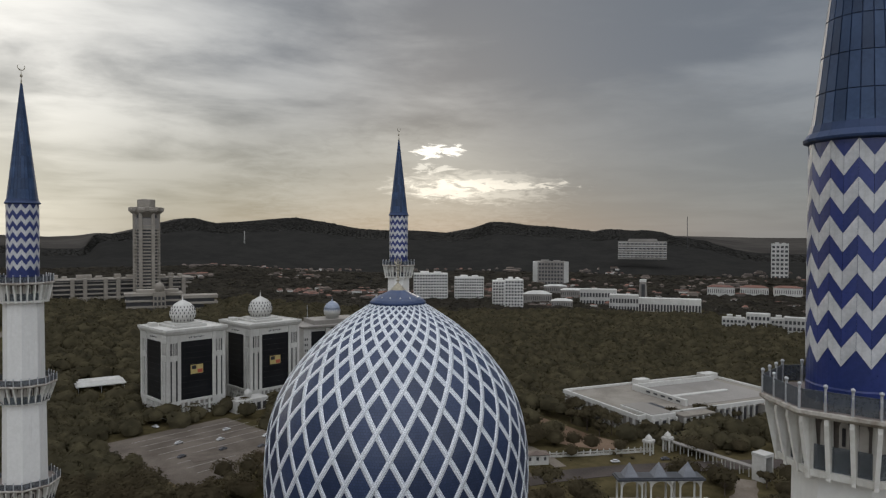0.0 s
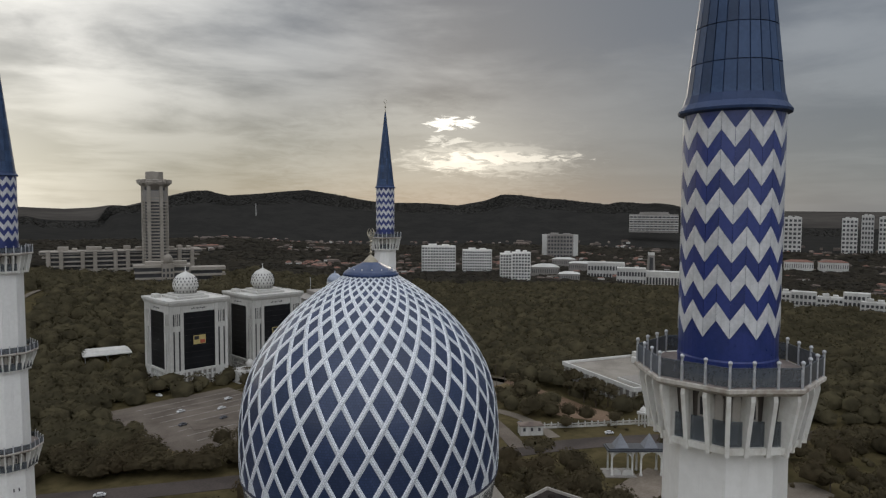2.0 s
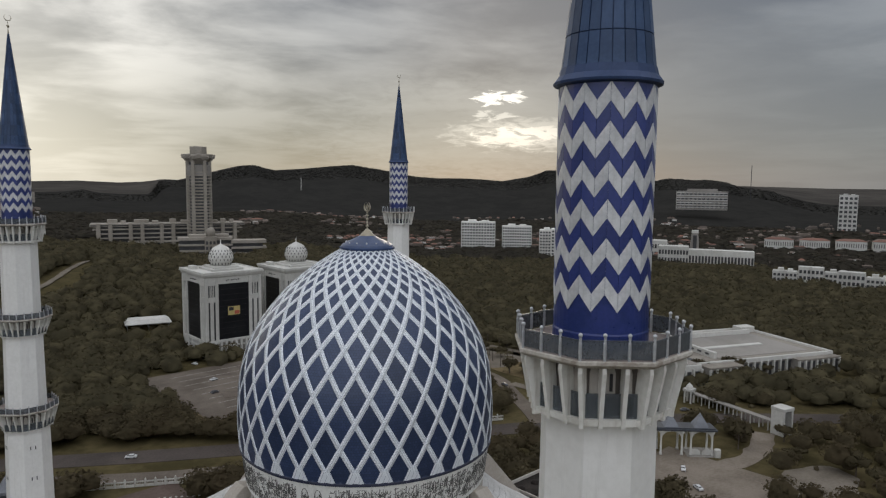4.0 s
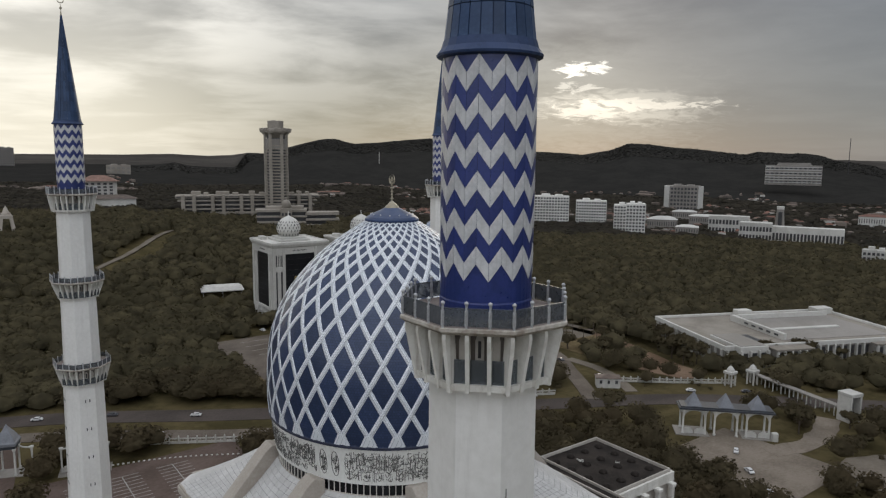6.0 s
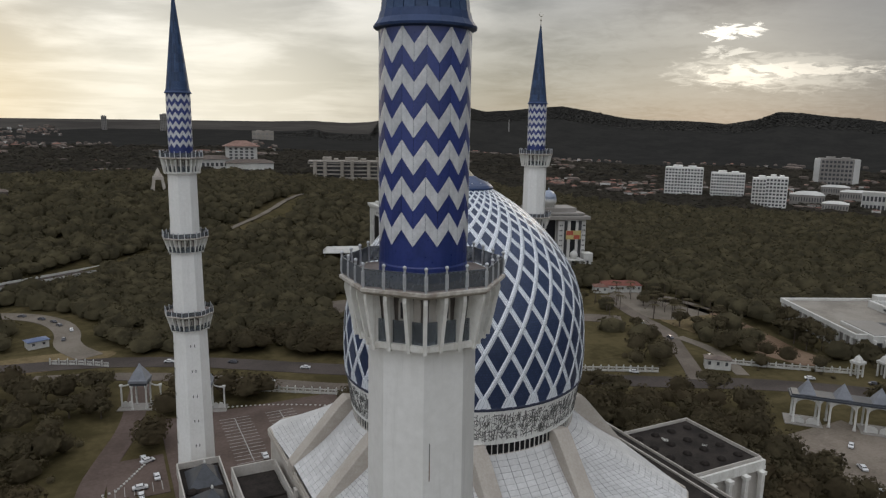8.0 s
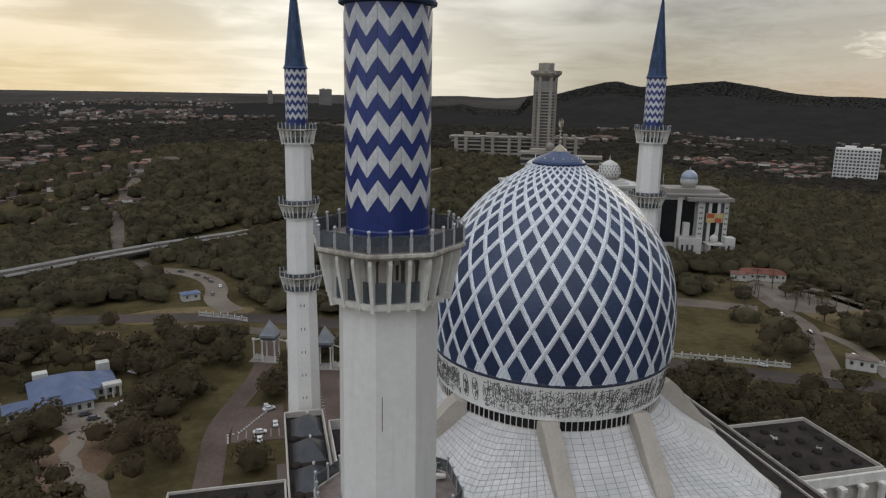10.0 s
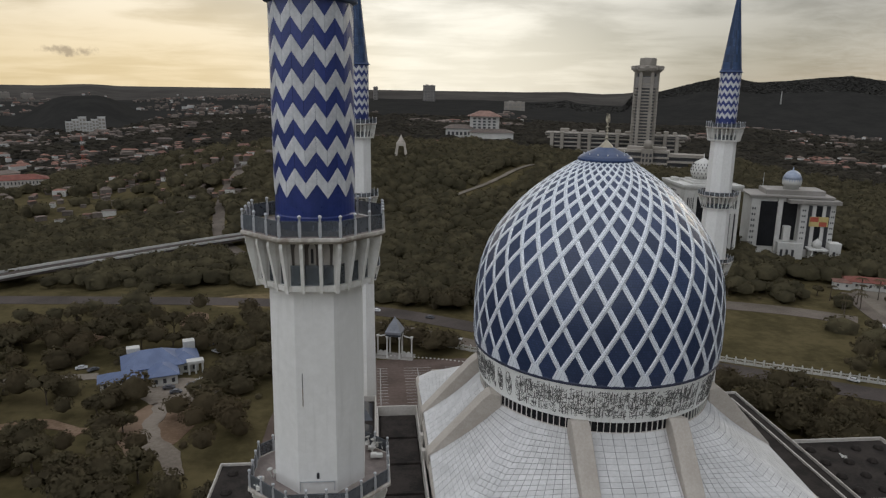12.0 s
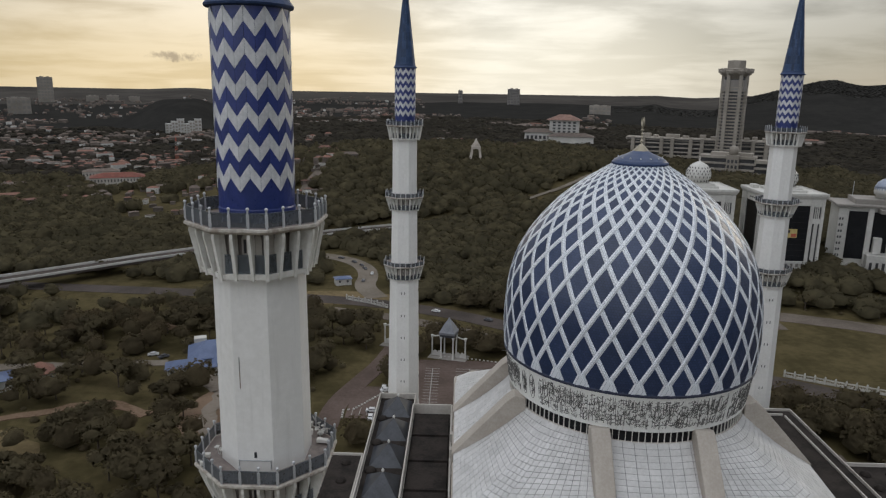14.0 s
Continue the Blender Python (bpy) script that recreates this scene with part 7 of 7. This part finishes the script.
def thin_zone(x, y):
    """Chance that a tree stands there."""
    if 64 < x < 112 and 6 < y < 92:
        return 0.85                                                                # grove east of the wing
    if 60 < x < 235 and 62 < y < 262:
        return 0.20 + 0.25 * (noise.noise((x * 0.02, y * 0.02, 2.0)) > 0.1)        # open slope by the red house
    if x < -84 and y < 260:
        return 0.20 + 0.45 * noise.noise((x * 0.014, y * 0.014, 4.0))                # the park
    if 40 < x < 230 and y < 40:
        return 0.24
    if 40 < x < 330 and y < 62:
        return 0.5
    if 20 < x < 125 and 180 < y < 300:
        return 0.45
    return 0.97


near, mid_, far_, ridge = Wood(), Wood(0.3), Wood(0.8), Wood(2.2)
jit = random.Random(3)
ring_d = 120.0
while ring_d < 2950:
    if ring_d < 330:
        step = 7.2
    elif ring_d < 900:
        step = 8.0 + (ring_d - 330) * 0.006
    else:
        step = 14.5 + (ring_d - 900) * 0.0085
    if ring_d >= 1900:
        step = 12.0
    az = -46.0
    while az < 88.0:
        az += math.degrees(step / ring_d)
        d = ring_d + jit.uniform(-0.5, 0.5) * step
        a = radians(az + jit.uniform(-0.4, 0.4) * math.degrees(step / ring_d))
        x, y = EYE0[0] + d * math.sin(a), EYE0[1] + d * math.cos(a)
        chance = thin_zone(x, y)
        mounded = math.hypot((math.degrees(a) + 21.9) / 5.0, (d - 2100) / 420) < 1
        if mounded or 1900 <= ring_d < 2600:
            continue
        if ring_d >= 1900 and jit.random() > smooth(9.0, 19.0, math.degrees(a)):
            continue
        if d > 700 and (az < 4 or d > 1150):
            chance = 0.72 if d < 1900 else 0.9
            if az < -3 and 1250 < d < 1900 and noise.noise((x * 0.0035, y * 0.0035, 4.0)) > -0.05:
                chance = 0.45
        if az < -9 and 640 < d < 1250 and noise.noise((x * 0.005, y * 0.005, 4.0)) > -0.05:
            chance = 0.5
        if jit.random() > chance or not clear_of(x, y):
            continue
        g = tz(x, y)
        if d < 330:
            r = jit.uniform(3.4, 6.4)
            h = jit.uniform(2.6, 6.8)
            dense = chance > 0.9
            near.add(NEAR_LUMPS, x, y, g + (h * 0.35 + 3.0 if dense else h), r * (1.15 if dense else 1.0), jit.uniform(3.2, 5.0) if dense else r * jit.uniform(0.7, 0.95))
            if jit.random() < (0.3 if dense else 0.15):
                near.add(NEAR_LUMPS, x + jit.uniform(-3, 3), y + jit.uniform(-3, 3), g + h * 0.6, r * 0.7, r * 0.6)
        elif d < 900:
            r = step * jit.choice((0.55, 0.62, 0.70, 0.80, 0.95))
            mid_.add(MID_LUMPS, x, y, g + jit.uniform(3.0, 5.4) + 3.4 * noise.noise((x * 0.028, y * 0.028, 7.0)), r, r * jit.uniform(0.62, 0.85))
        else:
            r = step * jit.uniform(0.6, 0.95)
            if ring_d < 1900:
                far_.add(FAR_LUMPS, x, y, g + jit.uniform(0.5, 2.5), r, jit.uniform(2.8, 5.0))
            else:
                ridge.add(RIDGE_LUMPS, x, y, g + jit.uniform(-2.2, 0.2) * smooth(2600, 2800, d) - 2.2 * (1 - smooth(2600, 2800, d)), r * 1.25, jit.uniform(2.4, 5.0))
    ring_d += step * 0.86
near.done("wood_near", leaves, "dense dark green trees near the mosque")
mid_.done("wood_middle", leaves_mid, "dense dark wood of broad tree crowns")
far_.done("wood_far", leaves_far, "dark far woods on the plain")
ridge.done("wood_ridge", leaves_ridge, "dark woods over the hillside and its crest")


shrubs = Wood()
jit = random.Random(29)
for _ in range(1500):
    x, y = jit.choice(((jit.uniform(66, 240), jit.uniform(-30, 270)), (jit.uniform(-290, -82), jit.uniform(-30, 240))))
    if noise.noise((x * 0.05, y * 0.05, 3.0)) > -0.05 and clear_of(x, y):
        r = jit.uniform(0.6, 1.9)
        shrubs.add(MID_LUMPS, x, y, tz(x, y) + r * 0.4, r, r * jit.uniform(0.6, 1.0))
shrubs.done("shrubs", leaves, "low olive shrubs and bushes on grass")


def tree_parts(seed, tall, wide):
    r_ = random.Random(seed)
    g_ = np.random.default_rng(seed)
    limbs = [turned([(0.42, -0.5), (0.30, 1.0), (0.22, tall * 0.45), (0.10, tall * 0.7)], 7)]
    heads = []
    for k in range(6):
        a = math.tau * k / 6 + r_.uniform(-0.4, 0.4)
        z0 = tall * r_.uniform(0.28, 0.5)
        e = (wide * 0.62 * math.cos(a), wide * 0.62 * math.sin(a), tall * r_.uniform(0.6, 0.85))
        limbs.append(tube((0, 0, z0), e, 0.10, 5))
        heads.append(e)
    heads.append((0, 0, tall * 0.88))
    V, T, k = [], [], 0
    for hx, hy, hz in heads:
        n = 90
        d = g_.normal(size=(n, 3))
        d /= np.linalg.norm(d, axis=1)[:, None]
        c = d * g_.uniform(0.35, 1.0, (n, 1)) ** 0.5 * np.array([wide * 0.48, wide * 0.48, tall * 0.2]) + np.array([hx, hy, hz])
        a = g_.normal(size=(n, 3))
        a /= np.linalg.norm(a, axis=1)[:, None]
        b = np.cross(d + np.array([0, 0, 0.5]), a)
        b /= np.linalg.norm(b, axis=1)[:, None]
        s = g_.uniform(0.3, 0.7, (n, 1))
        q = np.stack([c - a * s, c - b * s * 0.6, c + a * s, c + b * s * 0.6], 1).reshape(-1, 3)

        i = np.arange(n)[:, None] * 4 + k
        V.append(q)
        T += [np.hstack([i, i + 1, i + 2]), np.hstack([i, i + 2, i + 3])]
        k += 4 * n
        L, LT = HEAD_LUMPS[int(g_.integers(6))]
        V.append(L * np.array([wide * 0.36, wide * 0.36, tall * 0.17]) + np.array([hx, hy, hz]))
        T.append(LT + k)
        k += len(L)
    V = np.vstack(V)
    Nn = (V - np.array([0, 0, tall * 0.5])) / np.array([wide, wide, tall * 0.4])
    return join(*limbs), (V, np.vstack(T), Nn / np.linalg.norm(Nn, axis=1)[:, None])


def tree(seed, tall, wide, label):
    t = thing("tree", pose(0, 0, -50), label, "tree", "park trees")
    limbs, (V, T, Nn) = tree_parts(seed, tall, wide)
    part("trunk", limbs, bark, t)
    piece("crown", fast_mesh("crown", V, T, leaves, Nn), t)
    return t


def palm():
    t = thing("palm_tree", pose(0, 0, -50), "slender palm with drooping fronds", "palm", "palms")
    part("trunk", turned([(0.30, -0.5), (0.22, 2), (0.18, 8.0)], 8), bark, t)
    fr = []
    for k in range(12):
        a = math.tau * k / 12
        R_ = []
        for i in range(5):
            s = i / 4
            rr, zz, w = 3.6 * s, 8.0 + 1.1 * math.sin(s * 2.0) - 1.7 * s * s, 0.42 * (1 - s) * min(1, s * 6 + 0.3) + 0.04
            c, sn = math.cos(a), math.sin(a)
            R_.append([(rr * c + w * sn, rr * sn - w * c, zz - 0.15), (rr * c, rr * sn, zz + 0.06), (rr * c - w * sn, rr * sn + w * c, zz - 0.15)])
        fr.append(rings(R_, cap=False, closed=False))
    part("crown", join(*fr), leaves, t)
    return t


models = [tree(31, 9.5, 5.2, "broad park tree with a dark olive crown"), tree(32, 7.0, 4.2, "young park tree with a loose crown"), tree(33, 12.0, 6.2, "tall broad tree with an uneven crown")]
spots = []
jit = random.Random(17)
tries = 0
while len(spots) < 150 and tries < 6000:
    tries += 1
    zone = jit.random()
    if zone < 0.62:
        x, y = jit.uniform(-270, -88), jit.uniform(-10, 200)
    elif zone < 0.80:
        x, y = jit.uniform(72, 200), jit.uniform(-30, 110)
    else:
        x, y = jit.uniform(74, 232), jit.uniform(142, 240)
    if clear_of(x, y) and all(math.hypot(x - a, y - b) > 6 for a, b in spots):
        spots.append((x, y))
spots += [(240, 134), (234, 124), (230, 114), (227, 104), (232, 132), (225, 118), (245, 140), (221, 108), (230, 96), (263, 84), (280, 74), (300, 64), (208, 150), (216, 192), (204, 206), (222, 164)]
for k, (x, y) in enumerate(spots):
    s = jit.uniform(0.75, 1.15)
    if k < 3:
        models[k].matrix_basis = pose(x, y, tz(x, y), 0, 0, jit.uniform(0, 360))
    else:
        o = copy_thing(models[1] if y > 142 and x > 70 else jit.choice(models), pose(x, y, tz(x, y), 0, 0, jit.uniform(0, 360)))
        o.scale = (s, s, s * jit.uniform(0.9, 1.1))
one = palm()
pl = [(216, 232), (226, 228), (236, 222), (208, 236), (222, 216), (232, 208), (214, 200), (226, 196), (236, 190), (206, 190), (218, 184), (230, 178), (200, 178), (212, 170), (224, 166), (262, 166), (266, 172), (257, 160), (255, 152), (252, 145), (248, 138), (243, 128), (234, 88), (86, 300), (112, 302), (92, 304), (120, 296), (206, 200), (198, 190), (214, 206), (204, 176), (196, 168), (212, 160), (190, 182), (222, 214), (186, 206), (208, 222), (180, 222), (190, 214), (176, 206), (198, 222), (170, 196)]
for k, (x, y) in enumerate(pl):
    if k == 0:
        one.matrix_basis = pose(x, y, 0)
    else:
        copy_thing(one, pose(x, y, tz(x, y), 0, 0, 40 * k))

# ---- cars ----


def car(paint, label):
    t = thing("car", pose(0, 0, -50), label, "car", "parked cars")
    prof = [(-2.15, 0.35), (-2.2, 0.85), (-1.5, 1.0), (-1.0, 1.45), (0.7, 1.48), (1.3, 1.0), (2.1, 0.85), (2.2, 0.4)]
    n_ = len(prof)
    V = [(x, y * (1.0 if z < 1.1 else 0.82), z) for y in (-0.85, 0.85) for x, z in prof]
    F = [tuple(range(n_)), tuple(range(2 * n_ - 1, n_ - 1, -1))] + [(i, n_ + i, n_ + (i + 1) % n_, (i + 1) % n_) for i in range(n_)]
    part("body", (V, F), paint, t)
    part("window", join(box(-1.15, -0.80, 1.02, 0.95, 0.80, 1.38, 0.02), box(-1.35, -0.62, 1.05, 1.15, 0.62, 1.36, 0.02)), dark_glass, t)
    for x in (-1.35, 1.4):
        for y in (-0.80, 0.80):
            part("wheel", moved(turned([(0.16, -0.1), (0.33, -0.1), (0.33, 0.1), (0.16, 0.1)], 12), pose(x, y, 0.33, 90)), slit_mat, t)
    return t


car_white = surface("car_white", (0.6, 0.6, 0.6), (0.7, 0.7, 0.7), 0.5, 0.25, 3.0, 0.0)
car_grey = surface("car_grey", (0.09, 0.09, 0.10), (0.14, 0.14, 0.15), 0.5, 0.25, 3.0, 0.0)
cars = [car(car_white, "white saloon car parked outdoors"), car(car_grey, "dark grey saloon car parked outdoors")]
jit = random.Random(4)
places = [(-30, 172, -32), (-40, 202, 150), (-66, 214, 160), (-12, 182, 148), (-38, 112, 90), (-46, 106, 90), (-84, 101, 0), (-81, 118, 20), (50, 240, 10), (70, 236, 12), (86, 226, 8), (98, 240, 15), (60, 262, 10), (90, 266, 10), (78, 252, 10), (66, 300, 100),
          (-180.7, 147, 20), (-175.6, 145, 50), (-138.5, 122.7, 15), (-142, 126.5, 15), (-134, 128.6, 20), (-131.6, 132.7, 25), (-132.6, 162, 140), (-135.8, 171, 30), (-122, 312, 135), (-113, 296, 115), (-132, 322, 155), (-107, 284, 95), (-110, 268, 88), (-116, 304, 120), (128, 18, 60), (140, 30, 30), (118, 6, 100), (104, 40, 20),
          (172, 150, 80), (168, 120, 60), (178, 178, 80), (120, 118, -40), (150, 96, -38), (186, 80, -40), (206, 64, -40), (60, 165, -20), (-82, 120, 95), (-84, 96, 92), (-79, 106, 92)]
for k, (x, y, a) in enumerate(places):
    m = pose(x, y, tz(x, y) + 0.12, 0, 0, a)
    if k < 2:
        cars[k].matrix_basis = m
    else:
        copy_thing(cars[0] if jit.random() < 0.6 else cars[1], m)
# red awnings beside the side wing
for x, y in ((71, 10), (70, 18), (73, 2)):
    hut("awning", pose(x, y, 0, 0, 0, 5), 6, 6, 3.0, red_sign if y != 18 else far_white, "small fabric awning beside the wing", wall=far_grey)
